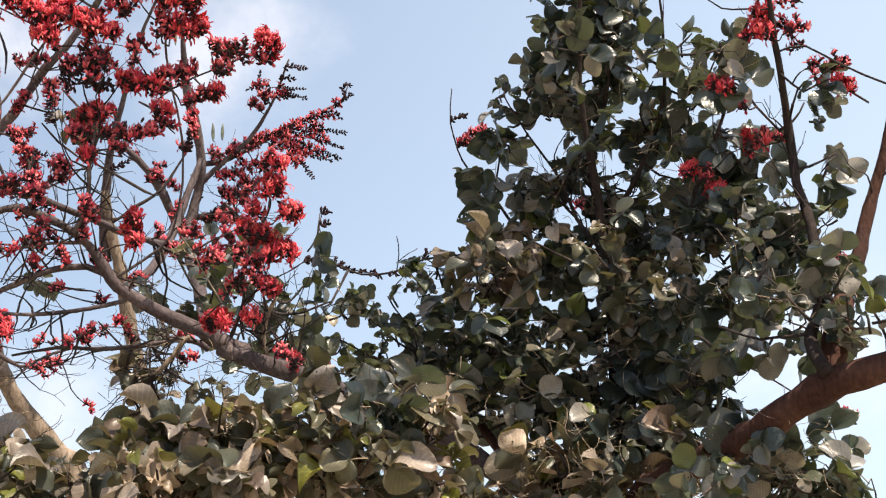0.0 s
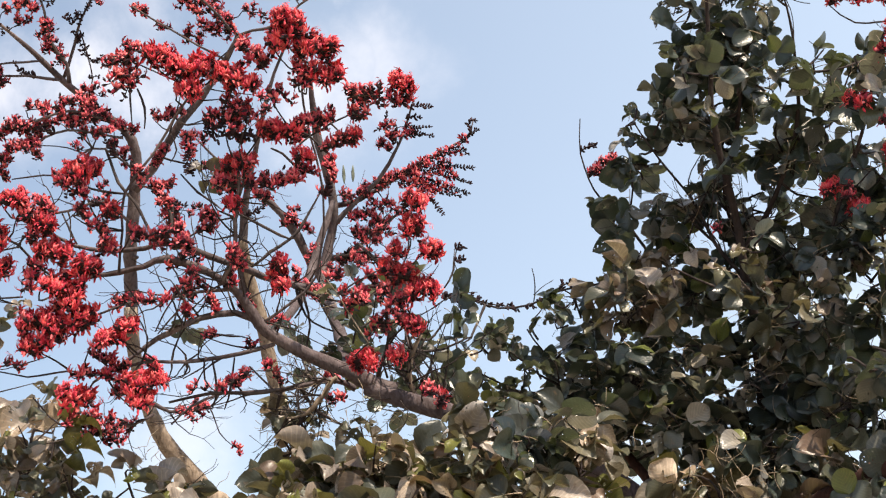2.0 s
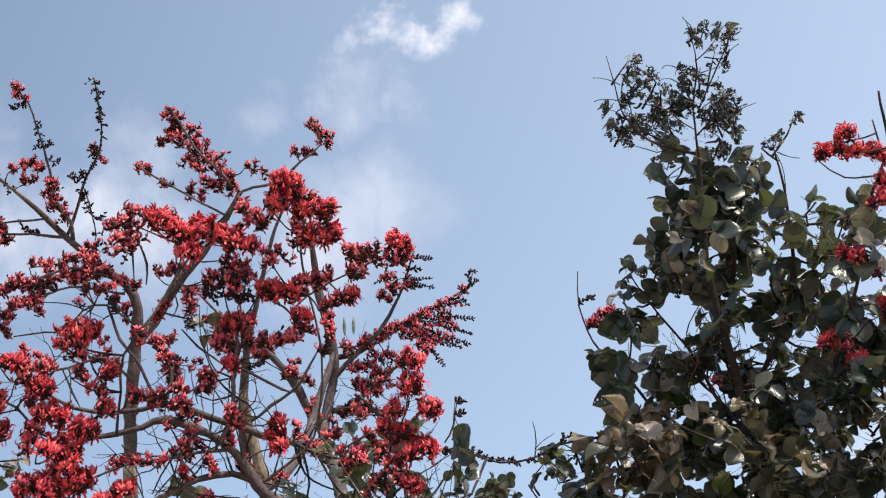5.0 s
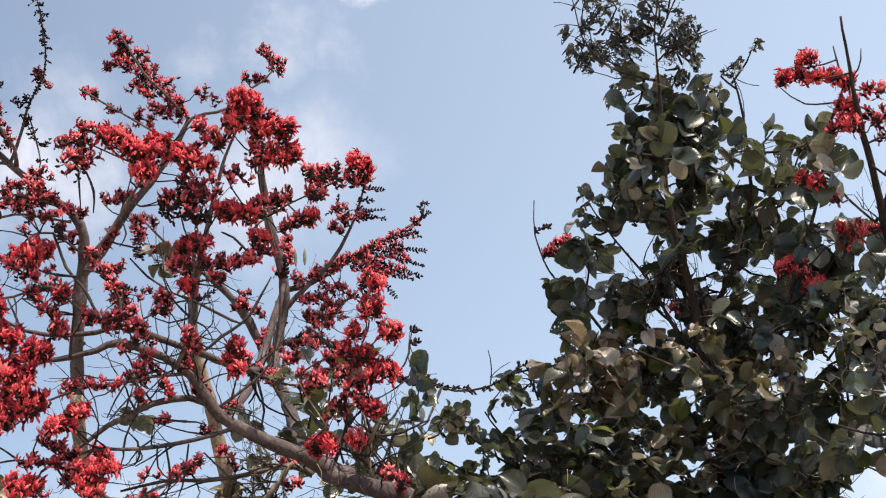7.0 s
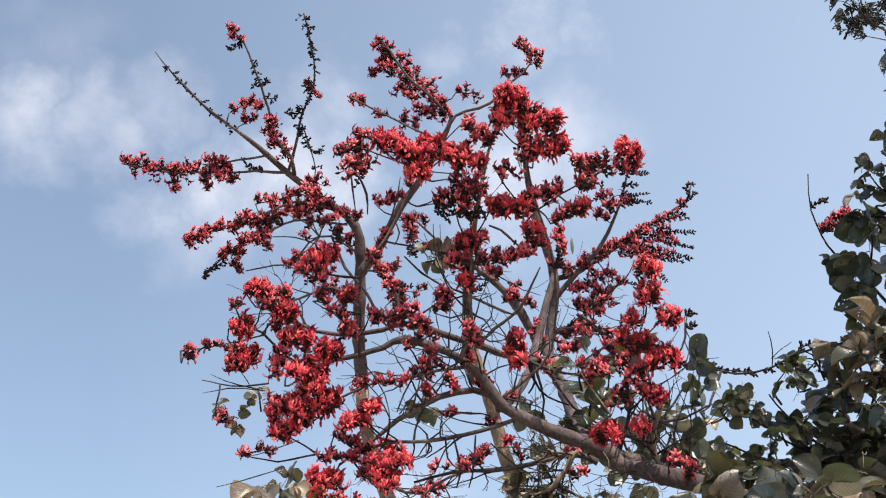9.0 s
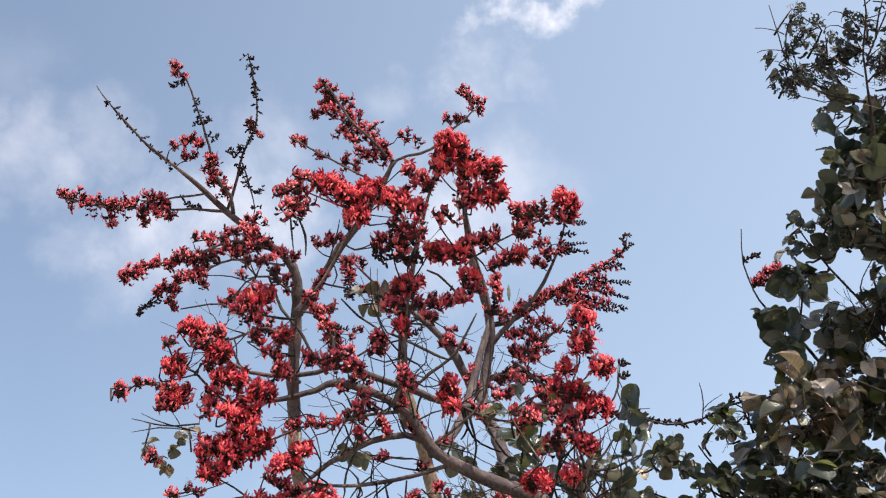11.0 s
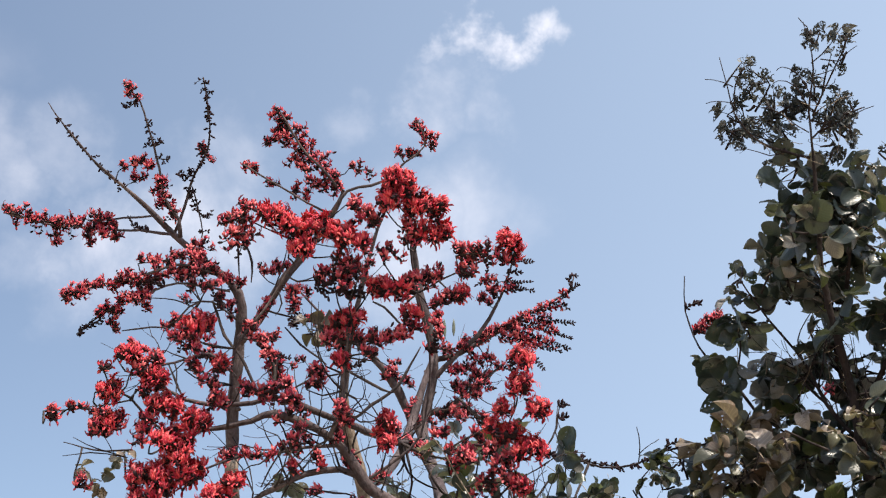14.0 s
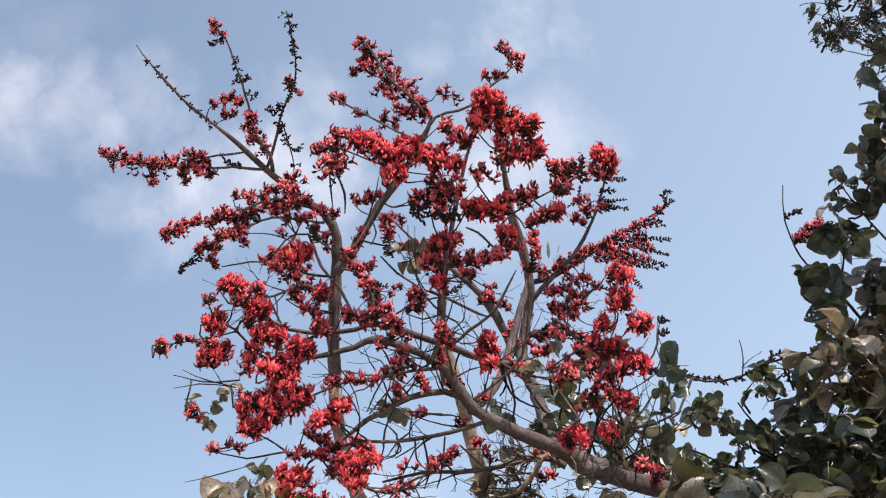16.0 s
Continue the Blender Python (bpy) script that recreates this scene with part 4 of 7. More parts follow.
spray(bare_tree, "mixed", [(-0.008, 7.26, 4.74), (0.115, 7.26, 4.72), (0.185, 7.28, 4.67)], 0.051, 333)
spray(bare_tree, "mixed", [(-0.45, 7.15, 4.72), (-0.34, 7.14, 4.75), (-0.22, 7.18, 4.67)], 0.046, 222)
spray(bare_tree, "mixed", [(-0.113, 6.88, 4.36), (-0.097, 6.91, 4.28)], 0.029, 222)
spray(bare_tree, "mixed", [(-0.56, 6.52, 5.29), (-0.51, 6.57, 5.2)], 0.052, 259)

# lower left twigs and blossom
limb(bare_tree, "limb", [(-1.11, 6.84, 3.52, 0.014), (-0.99, 6.87, 3.47, 0.009), (-0.87, 6.89, 3.48, 0.007), (-0.78, 6.9, 3.5, 0.005)])
limb(bare_tree, "limb", [(-1.08, 6.86, 3.45, 0.009), (-1.16, 6.86, 3.4, 0.009), (-1.24, 6.85, 3.37, 0.007), (-1.35, 6.84, 3.34, 0.005)])
spray(bare_tree, "mixed", [(-0.96, 6.88, 3.46), (-0.86, 6.89, 3.48), (-0.79, 6.89, 3.51)], 0.057, 333)
spray(bare_tree, "mixed", [(-1.27, 6.84, 3.4), (-1.17, 6.86, 3.38)], 0.043, 296)
spray(bare_tree, "open", [(-1.14, 6.72, 3.54), (-1.07, 6.71, 3.61), (-1.1, 6.68, 3.69)], 0.070, 456)
spray(bare_tree, "open", [(-1.19, 6.72, 3.51), (-1.11, 6.74, 3.5)], 0.049, 380)
spray(bare_tree, "mixed", [(-0.65, 6.97, 3.3), (-0.61, 6.97, 3.28)], 0.021, 222)
spray(bare_tree, "mixed", [(-0.58, 6.86, 3.69), (-0.56, 6.87, 3.68)], 0.029, 222)
spray(bare_tree, "mixed", [(-0.7, 6.87, 3.63), (-0.64, 6.87, 3.65)], 0.021, 222)


# ---- the leafy tree, with one long flowering limb ----
leafy_tree = tree_root("leafy_flowering_tree", (1.81, 5.32, 0.0), "spreading tree with large round grey-green leaves and some red blossom")
limb(leafy_tree, "trunk", [(1.81, 5.32, -0.150, 0.240), (1.81, 5.32, 0.25, 0.190), (1.83, 5.32, 1, 0.160), (1.79, 5.32, 2.32, 0.096), (1.88, 5.26, 2.5, 0.072)], BARK_RED, label="reddish-brown trunk")
limb(leafy_tree, "limb", [(1.81, 5.19, 2.44, 0.066), (1.9, 4.92, 2.54, 0.061), (2, 4.66, 2.59, 0.059), (2.1, 4.38, 2.64, 0.057), (2.2, 4.2, 2.71, 0.058), (2.27, 4.04, 2.75, 0.058), (2.42, 3.95, 2.78, 0.052), (2.63, 3.91, 2.86, 0.045)], BARK_RED)
limb(leafy_tree, "limb", [(2.27, 4.16, 2.73, 0.049), (2.34, 4.19, 2.89, 0.048), (2.41, 4.22, 3.06, 0.045), (2.54, 4.31, 3.28, 0.034), (2.67, 4.35, 3.57, 0.025), (2.75, 4.28, 3.87, 0.017), (2.8, 4.19, 4.19, 0.007)], BARK_RED)
limb(leafy_tree, "limb", [(2.22, 4.01, 2.77, 0.029), (2.25, 4.17, 2.93, 0.025), (2.41, 4.35, 3.19, 0.024), (2.44, 4.43, 3.47, 0.023), (2.45, 4.53, 3.76, 0.021), (2.44, 4.53, 4.02, 0.019), (2.39, 4.44, 4.22, 0.016), (2.34, 4.35, 4.41, 0.013), (2.29, 4.24, 4.62, 0.007), (2.24, 4.14, 4.77, 0.005)], BARK_DARK)
limb(leafy_tree, "limb", [(1.87, 5.38, 2.47, 0.029), (1.89, 5.44, 2.85, 0.027), (1.88, 5.39, 3.20, 0.025), (1.84, 5.25, 3.48, 0.022), (1.82, 5.20, 3.69, 0.020)], BARK_DARK)
limb(leafy_tree, "limb", [(1.79, 5.21, 3.60, 0.023), (1.80, 5.19, 3.70, 0.021), (1.76, 5.12, 3.92, 0.019), (1.70, 5.04, 4.15, 0.016), (1.66, 4.98, 4.34, 0.014), (1.64, 4.89, 4.53, 0.012), (1.62, 4.78, 4.75, 0.009), (1.61, 4.71, 4.89, 0.005), (1.59, 4.63, 5.02, 0.005), (1.60, 4.53, 5.17, 0.004), (1.58, 4.47, 5.28, 0.002), (1.55, 4.43, 5.37, 0.002)], BARK_DARK)
limb(leafy_tree, "limb", [(1.87, 5.45, 3.95, 0.014), (1.81, 5.37, 4.18, 0.014), (1.86, 5.23, 4.42, 0.012), (1.87, 5.12, 4.61, 0.008), (1.85, 5.02, 4.8, 0.006)], BARK_DARK)
limb(leafy_tree, "limb", [(1.65, 4.88, 4.93, 0.008), (1.54, 4.89, 4.97, 0.007), (1.44, 4.89, 5.01, 0.006), (1.36, 4.87, 5.07, 0.005), (1.3, 4.83, 5.14, 0.004), (1.26, 4.77, 5.25, 0.003), (1.22, 4.69, 5.36, 0.002)], TWIG)
limb(leafy_tree, "limb", [(1.65, 4.77, 5.09, 0.005), (1.7, 4.68, 5.19, 0.004), (1.76, 4.57, 5.31, 0.003), (1.79, 4.51, 5.38, 0.002)], TWIG)
limb(leafy_tree, "limb", [(1.65, 4.83, 5, 0.005), (1.74, 4.76, 5.07, 0.004), (1.87, 4.69, 5.09, 0.003)], TWIG)
limb(leafy_tree, "limb", [(1.86, 5.39, 3.84, 0.014), (1.98, 5.27, 4.02, 0.012), (2.07, 5.13, 4.25, 0.012), (2.08, 4.99, 4.51, 0.008), (2.04, 4.86, 4.74, 0.006), (2, 4.79, 4.88, 0.004)], BARK_DARK)
limb(leafy_tree, "limb", [(1.87, 5.42, 3.74, 0.012), (1.74, 5.4, 3.9, 0.011), (1.67, 5.36, 4.05, 0.008), (1.56, 5.32, 4.19, 0.006), (1.45, 5.29, 4.33, 0.005), (1.36, 5.24, 4.45, 0.004)], TWIG)
limb(leafy_tree, "limb", [(1.56, 5.94, 4.06, 0.009), (1.42, 5.9, 4.24, 0.008), (1.3, 5.87, 4.35, 0.006), (1.24, 5.84, 4.44, 0.005), (1.2, 5.79, 4.57, 0.004), (1.19, 5.71, 4.73, 0.003)], TWIG)
limb(leafy_tree, "limb", [(1.39, 5.92, 3.93, 0.008), (1.22, 5.97, 3.89, 0.006), (1.08, 6, 3.87, 0.006), (0.94, 6.04, 3.81, 0.006), (0.77, 6.06, 3.8, 0.006), (0.65, 6.06, 3.84, 0.005), (0.58, 6.06, 3.86, 0.004)], TWIG)
limb(leafy_tree, "limb", [(0.95, 6.04, 3.82, 0.003), (0.96, 6.01, 3.9, 0.003), (0.94, 5.97, 3.99, 0.002)], TWIG)
limb(leafy_tree, "limb", [(0.95, 6.02, 3.86, 0.003), (1.01, 5.99, 3.91, 0.002), (1.05, 5.98, 3.93, 0.002)], TWIG)
limb(leafy_tree, "limb", [(1.58, 5.34, 2.56, 0.028), (1.46, 5.46, 2.66, 0.026), (1.38, 5.55, 2.78, 0.024), (1.29, 5.64, 2.95, 0.020), (1.23, 5.72, 3.08, 0.014), (1.16, 5.69, 3.24, 0.008)], BARK_RED)
limb(leafy_tree, "limb", [(1.89, 5.25, 2.55, 0.021), (2, 5.16, 2.78, 0.019), (2.14, 5.08, 2.92, 0.015), (2.33, 5.05, 3.12, 0.011)], BARK_RED)
limb(leafy_tree, "limb", [(2.24, 5.08, 3.77, 0.008), (2.38, 4.99, 3.84, 0.008), (2.53, 4.92, 3.82, 0.007), (2.67, 4.88, 3.77, 0.006)], BARK_RED)

# the low limb that carries the leaves under the long one
limb(leafy_tree, "limb", [(1.8, 5.32, 1.9, 0.060), (1.2, 5.2, 2.08, 0.050), (0.5, 5.0, 2.18, 0.042), (-0.3, 5.05, 2.24, 0.032), (-0.9, 5.15, 2.36, 0.022), (-1.25, 5.25, 2.6, 0.012), (-1.32, 5.27, 2.88, 0.006)], BARK_DARK)

# the long limb
limb(leafy_tree, "limb", [(1.87, 5.49, 2.42, 0.052), (1.49, 5.47, 2.58, 0.051), (1.1, 5.4, 2.79, 0.048), (0.7, 5.22, 2.92, 0.045), (0.44, 5.02, 2.96, 0.041), (0.26, 5.02, 3.01, 0.038), (0.092, 5.1, 3.09, 0.036)], label="long grey limb")
limb(leafy_tree, "limb", [(0.21, 5.1, 3.07, 0.042), (0.118, 5.09, 3.1, 0.038), (0.002, 5.07, 3.16, 0.033), (-0.161, 5.05, 3.22, 0.029), (-0.3, 5.03, 3.29, 0.025), (-0.37, 5.01, 3.34, 0.024), (-0.43, 4.97, 3.43, 0.020), (-0.51, 4.94, 3.5, 0.018), (-0.63, 4.9, 3.55, 0.017), (-0.75, 4.88, 3.58, 0.017), (-0.84, 4.88, 3.54, 0.013), (-0.94, 4.88, 3.51, 0.012), (-1.03, 4.87, 3.49, 0.010), (-1.12, 4.86, 3.45, 0.006), (-1.21, 4.86, 3.39, 0.003)])
limb(leafy_tree, "limb", [(-0.153, 6.17, 3.96, 0.018), (-0.22, 5.8, 3.81, 0.017), (-0.32, 5.32, 3.65, 0.015), (-0.47, 5.01, 3.6, 0.014), (-0.61, 4.88, 3.61, 0.014), (-0.73, 4.86, 3.64, 0.012), (-0.84, 4.85, 3.61, 0.010), (-1.03, 4.83, 3.59, 0.009), (-1.17, 4.78, 3.62, 0.007), (-1.28, 4.73, 3.67, 0.005)])
limb(leafy_tree, "limb", [(-0.38, 5, 3.35, 0.014), (-0.47, 4.99, 3.38, 0.014), (-0.61, 4.98, 3.35, 0.013), (-0.73, 4.99, 3.29, 0.012), (-0.82, 4.99, 3.23, 0.010), (-0.9, 5, 3.17, 0.007), (-1.03, 5.01, 3.08, 0.005)])
limb(leafy_tree, "limb", [(-0.47, 4.95, 3.47, 0.009), (-0.61, 4.94, 3.45, 0.007), (-0.73, 4.94, 3.42, 0.007), (-0.89, 4.93, 3.39, 0.006), (-1.03, 4.92, 3.33, 0.005), (-1.17, 4.91, 3.3, 0.003)])
limb(leafy_tree, "limb", [(-0.3, 5.04, 3.26, 0.010), (-0.51, 5.04, 3.2, 0.010), (-0.66, 5.03, 3.18, 0.009), (-0.84, 5.01, 3.17, 0.007), (-0.98, 5, 3.12, 0.005), (-1.12, 4.98, 3.12, 0.003)])
limb(leafy_tree, "limb", [(0.041, 5.29, 3.14, 0.015), (-0.057, 5.28, 3.18, 0.013), (-0.198, 5.28, 3.15, 0.011), (-0.36, 5.27, 3.12, 0.009), (-0.52, 5.26, 3.11, 0.007), (-0.66, 5.26, 3.05, 0.005), (-0.74, 5.26, 2.97, 0.004)])
limb(leafy_tree, "limb", [(-0.042, 5.18, 3.16, 0.010), (-0.064, 5.18, 3.14, 0.012), (-0.097, 5.2, 3.09, 0.012), (-0.141, 5.21, 3.03, 0.012), (-0.198, 5.22, 3, 0.007), (-0.25, 5.22, 2.99, 0.004)], BARK_PALE)
limb(leafy_tree, "limb", [(0.3, 5.01, 3.02, 0.010), (0.27, 5, 3.08, 0.010), (0.27, 4.97, 3.17, 0.010), (0.29, 4.94, 3.24, 0.010), (0.31, 4.93, 3.27, 0.007)], BARK_PALE)
limb(leafy_tree, "limb", [(0.46, 5.31, 3.05, 0.011), (0.38, 5.28, 3.15, 0.007), (0.3, 5.26, 3.24, 0.005), (0.25, 5.21, 3.4, 0.005)])
limb(leafy_tree, "limb", [(-0.081, 4.67, 3.41, 0.002), (0.002, 4.71, 3.3, 0.003), (0.089, 4.75, 3.17, 0.003)], BARK_PALE)
limb(leafy_tree, "limb", [(-0.92, 4.78, 3.47, 0.007), (-0.91, 4.72, 3.63, 0.006), (-0.9, 4.66, 3.77, 0.006), (-0.79, 4.61, 3.92, 0.006), (-0.7, 4.55, 4.06, 0.006), (-0.65, 4.51, 4.14, 0.005), (-0.61, 4.47, 4.21, 0.004)])
limb(leafy_tree, "limb", [(-0.5, 4.75, 3.43, 0.010), (-0.46, 4.71, 3.55, 0.010), (-0.46, 4.66, 3.67, 0.009), (-0.44, 4.6, 3.78, 0.007), (-0.45, 4.56, 3.86, 0.005)])
limb(leafy_tree, "limb", [(-0.37, 5.01, 3.33, 0.007), (-0.23, 4.98, 3.43, 0.006), (-0.134, 4.95, 3.53, 0.005), (-0.103, 4.87, 3.72, 0.005), (-0.115, 4.79, 3.89, 0.005), (-0.163, 4.7, 4.06, 0.005), (-0.2, 4.61, 4.23, 0.005), (-0.171, 4.55, 4.33, 0.004)])
limb(leafy_tree, "limb", [(-0.161, 4.61, 4.02, 0.004), (-0.078, 4.59, 4.07, 0.004), (0.062, 4.55, 4.13, 0.004), (0.190, 4.52, 4.18, 0.003)], TWIG)
limb(leafy_tree, "limb", [(0.118, 5.09, 3.1, 0.010), (0.179, 5.03, 3.28, 0.007), (0.170, 4.99, 3.41, 0.005), (0.22, 4.93, 3.54, 0.004), (0.26, 4.9, 3.62, 0.003), (0.27, 4.82, 3.8, 0.003)], TWIG)
limb(leafy_tree, "limb", [(-1.12, 4.86, 3.45, 0.005), (-1.24, 4.82, 3.5, 0.005), (-1.33, 4.76, 3.58, 0.005), (-1.4, 4.74, 3.59, 0.004), (-1.43, 4.77, 3.48, 0.003)], TWIG)
limb(leafy_tree, "limb", [(-1.33, 4.76, 3.57, 0.004), (-1.51, 4.73, 3.52, 0.003), (-1.65, 4.7, 3.49, 0.003)], TWIG)
limb(leafy_tree, "limb", [(-1.33, 4.93, 3.42, 0.004), (-1.44, 4.91, 3.41, 0.004), (-1.53, 4.88, 3.41, 0.003), (-1.6, 4.86, 3.42, 0.002)], TWIG)

# fine twigs across both crowns
limb(bare_tree, "limb", [(-1.13, 6.50, 4.65, 0.0063), (-1.06, 6.50, 4.60, 0.0093), (-1.02, 6.50, 4.51, 0.0087), (-1.01, 6.50, 4.43, 0.0082), (-1.03, 6.50, 4.39, 0.0036)], TWIG, sprouts=False)
limb(bare_tree, "limb", [(-1.30, 6.40, 5.33, 0.0047), (-1.27, 6.40, 5.16, 0.0065), (-1.25, 6.40, 5.01, 0.0028)], TWIG, sprouts=False)
limb(bare_tree, "limb", [(-1.24, 6.40, 5.25, 0.0056), (-1.19, 6.40, 5.12, 0.0078), (-1.18, 6.40, 4.99, 0.0033)], TWIG, sprouts=False)
limb(bare_tree, "limb", [(-1.40, 6.45, 4.89, 0.0064), (-1.31, 6.45, 4.67, 0.0093), (-1.21, 6.45, 4.55, 0.0087), (-1.11, 6.45, 4.38, 0.0082), (-1.03, 6.45, 4.26, 0.0036)], TWIG, sprouts=False)
limb(bare_tree, "limb", [(-1.61, 6.50, 4.50, 0.0045), (-1.54, 6.50, 4.37, 0.0064), (-1.49, 6.50, 4.28, 0.0027)], TWIG, sprouts=False)
limb(bare_tree, "limb", [(-1.48, 6.50, 4.59, 0.0045), (-1.40, 6.50, 4.44, 0.0064), (-1.32, 6.50, 4.36, 0.0027)], TWIG, sprouts=False)
limb(bare_tree, "limb", [(-1.88, 6.40, 4.66, 0.0036), (-1.78, 6.40, 4.68, 0.0053), (-1.65, 6.40, 4.69, 0.0049), (-1.57, 6.40, 4.64, 0.0021)], TWIG, sprouts=False)
limb(bare_tree, "limb", [(-0.98, 6.55, 4.78, 0.0046), (-0.88, 6.55, 4.67, 0.0065), (-0.79, 6.55, 4.60, 0.0061), (-0.72, 6.55, 4.55, 0.0026)], TWIG, sprouts=False)
limb(bare_tree, "limb", [(-0.97, 6.60, 4.38, 0.0045), (-0.82, 6.60, 4.48, 0.0064), (-0.74, 6.60, 4.55, 0.0027)], TWIG, sprouts=False)
limb(bare_tree, "limb", [(-1.04, 6.40, 4.96, 0.0036), (-1.01, 6.40, 5.08, 0.0052), (-0.99, 6.40, 5.23, 0.0022)], TWIG, sprouts=False)
limb(bare_tree, "limb", [(-1.03, 6.40, 4.96, 0.0036), (-0.99, 6.40, 4.86, 0.0051), (-1.02, 6.40, 4.78, 0.0022)], TWIG, sprouts=False)
limb(bare_tree, "limb", [(-0.51, 7.00, 5.19, 0.0059), (-0.43, 7.00, 5.15, 0.0085), (-0.35, 7.00, 5.06, 0.0079), (-0.28, 7.00, 4.99, 0.0034)], TWIG, sprouts=False)
limb(bare_tree, "limb", [(-0.73, 7.05, 4.78, 0.0068), (-0.58, 7.05, 4.70, 0.0097), (-0.43, 7.05, 4.62, 0.0090), (-0.35, 7.05, 4.60, 0.0039)], TWIG, sprouts=False)
limb(bare_tree, "limb", [(-0.60, 7.05, 4.41, 0.0075), (-0.49, 7.05, 4.51, 0.0111), (-0.38, 7.05, 4.60, 0.0106), (-0.28, 7.05, 4.74, 0.0101), (-0.20, 7.05, 4.91, 0.0045)], TWIG, sprouts=False)
limb(leafy_tree, "limb", [(-0.71, 4.95, 2.98, 0.0052), (-0.55, 4.95, 3.02, 0.0076), (-0.39, 4.95, 3.02, 0.0071), (-0.27, 4.95, 3.04, 0.0067), (-0.17, 4.95, 3.07, 0.0030)], TWIG, sprouts=False)
limb(leafy_tree, "limb", [(-0.55, 4.98, 3.17, 0.0039), (-0.53, 4.98, 3.06, 0.0055), (-0.54, 4.98, 2.96, 0.0024)], TWIG, sprouts=False)
limb(leafy_tree, "limb", [(-0.46, 4.98, 3.18, 0.0039), (-0.47, 4.98, 3.06, 0.0055), (-0.49, 4.98, 2.96, 0.0024)], TWIG, sprouts=False)
limb(leafy_tree, "limb", [(-0.60, 4.95, 3.27, 0.0020), (-0.59, 4.95, 3.15, 0.0012)], TWIG, sprouts=False)
limb(leafy_tree, "limb", [(-0.61, 4.95, 3.28, 0.0032), (-0.48, 4.95, 3.26, 0.0046), (-0.39, 4.95, 3.25, 0.0020)], TWIG, sprouts=False)
limb(leafy_tree, "limb", [(-0.66, 4.95, 3.08, 0.0026), (-0.60, 4.95, 3.12, 0.0037), (-0.56, 4.95, 3.15, 0.0016)], TWIG, sprouts=False)
limb(leafy_tree, "limb", [(-0.40, 5.00, 3.15, 0.0032), (-0.30, 5.00, 3.05, 0.0046), (-0.21, 5.00, 2.99, 0.0020)], TWIG, sprouts=False)
limb(leafy_tree, "limb", [(-0.78, 4.92, 3.27, 0.0026), (-0.72, 4.92, 3.41, 0.0037), (-0.70, 4.92, 3.47, 0.0016)], TWIG, sprouts=False)
limb(leafy_tree, "limb", [(-0.77, 4.92, 3.26, 0.0026), (-0.68, 4.92, 3.38, 0.0037), (-0.63, 4.92, 3.44, 0.0016)], TWIG, sprouts=False)
limb(leafy_tree, "limb", [(0.49, 6.06, 3.91, 0.0040), (0.54, 6.06, 4.01, 0.0058), (0.56, 6.06, 4.14, 0.0025)], TWIG, sprouts=False)
limb(leafy_tree, "limb", [(0.52, 6.06, 3.84, 0.0024), (0.55, 6.06, 3.92, 0.0034), (0.57, 6.06, 4.01, 0.0015)], TWIG, sprouts=False)
spray(bare_tree, "comb", [(-0.943, 6.45, 4.998), (-0.928, 6.45, 4.872), (-0.935, 6.45, 4.740)], 0.6, 0, 0.003)
spray(leafy_tree, "comb", [(0.548, 6.06, 4.129), (0.572, 6.06, 4.139), (0.599, 6.06, 4.139)], 0.0, 0, 0.003)
spray(leafy_tree, "comb", [(0.541, 6.06, 4.062), (0.567, 6.06, 4.072), (0.597, 6.06, 4.076)], 0.0, 0, 0.003)
spray(leafy_tree, "comb", [(0.476, 6.00, 3.859), (0.519, 6.00, 3.829), (0.648, 6.00, 3.822)], 0.0, 0, 0.003)
limb(leafy_tree, "limb", [(-1.29, 4.72, 3.31, 0.0019), (-1.40, 4.72, 3.34, 0.0027), (-1.52, 4.72, 3.39, 0.0012)], TWIG, sprouts=False)
limb(leafy_tree, "limb", [(-1.29, 4.72, 3.31, 0.0019), (-1.44, 4.72, 3.33, 0.0027), (-1.55, 4.72, 3.31, 0.0012)], TWIG, sprouts=False)
limb(leafy_tree, "limb", [(-1.34, 4.72, 3.32, 0.0013), (-1.37, 4.72, 3.36, 0.0019), (-1.40, 4.72, 3.40, 0.0008)], TWIG, sprouts=False)
limb(leafy_tree, "limb", [(-1.14, 4.72, 3.10, 0.0019), (-1.25, 4.72, 3.06, 0.0027), (-1.36, 4.72, 3.04, 0.0012)], TWIG, sprouts=False)
limb(leafy_tree, "limb", [(-1.19, 4.72, 2.99, 0.0019), (-1.32, 4.72, 2.95, 0.0027), (-1.46, 4.72, 2.92, 0.0012)], TWIG, sprouts=False)
limb(leafy_tree, "limb", [(-0.89, 4.75, 3.42, 0.0019), (-0.81, 4.75, 3.28, 0.0027), (-0.78, 4.75, 3.16, 0.0012)], TWIG, sprouts=False)
limb(bare_tree, "limb", [(-0.85, 6.50, 4.30, 0.0026), (-0.88, 6.50, 4.40, 0.0037), (-0.90, 6.50, 4.51, 0.0016)], TWIG, sprouts=False)
limb(bare_tree, "limb", [(-0.66, 6.50, 4.29, 0.0026), (-0.60, 6.50, 4.38, 0.0037), (-0.58, 6.50, 4.49, 0.0016)], TWIG, sprouts=False)
limb(bare_tree, "limb", [(-1.82, 6.50, 4.92, 0.0028), (-1.62, 6.50, 4.91, 0.0039), (-1.41, 6.50, 4.82, 0.0017)], TWIG, sprouts=False)


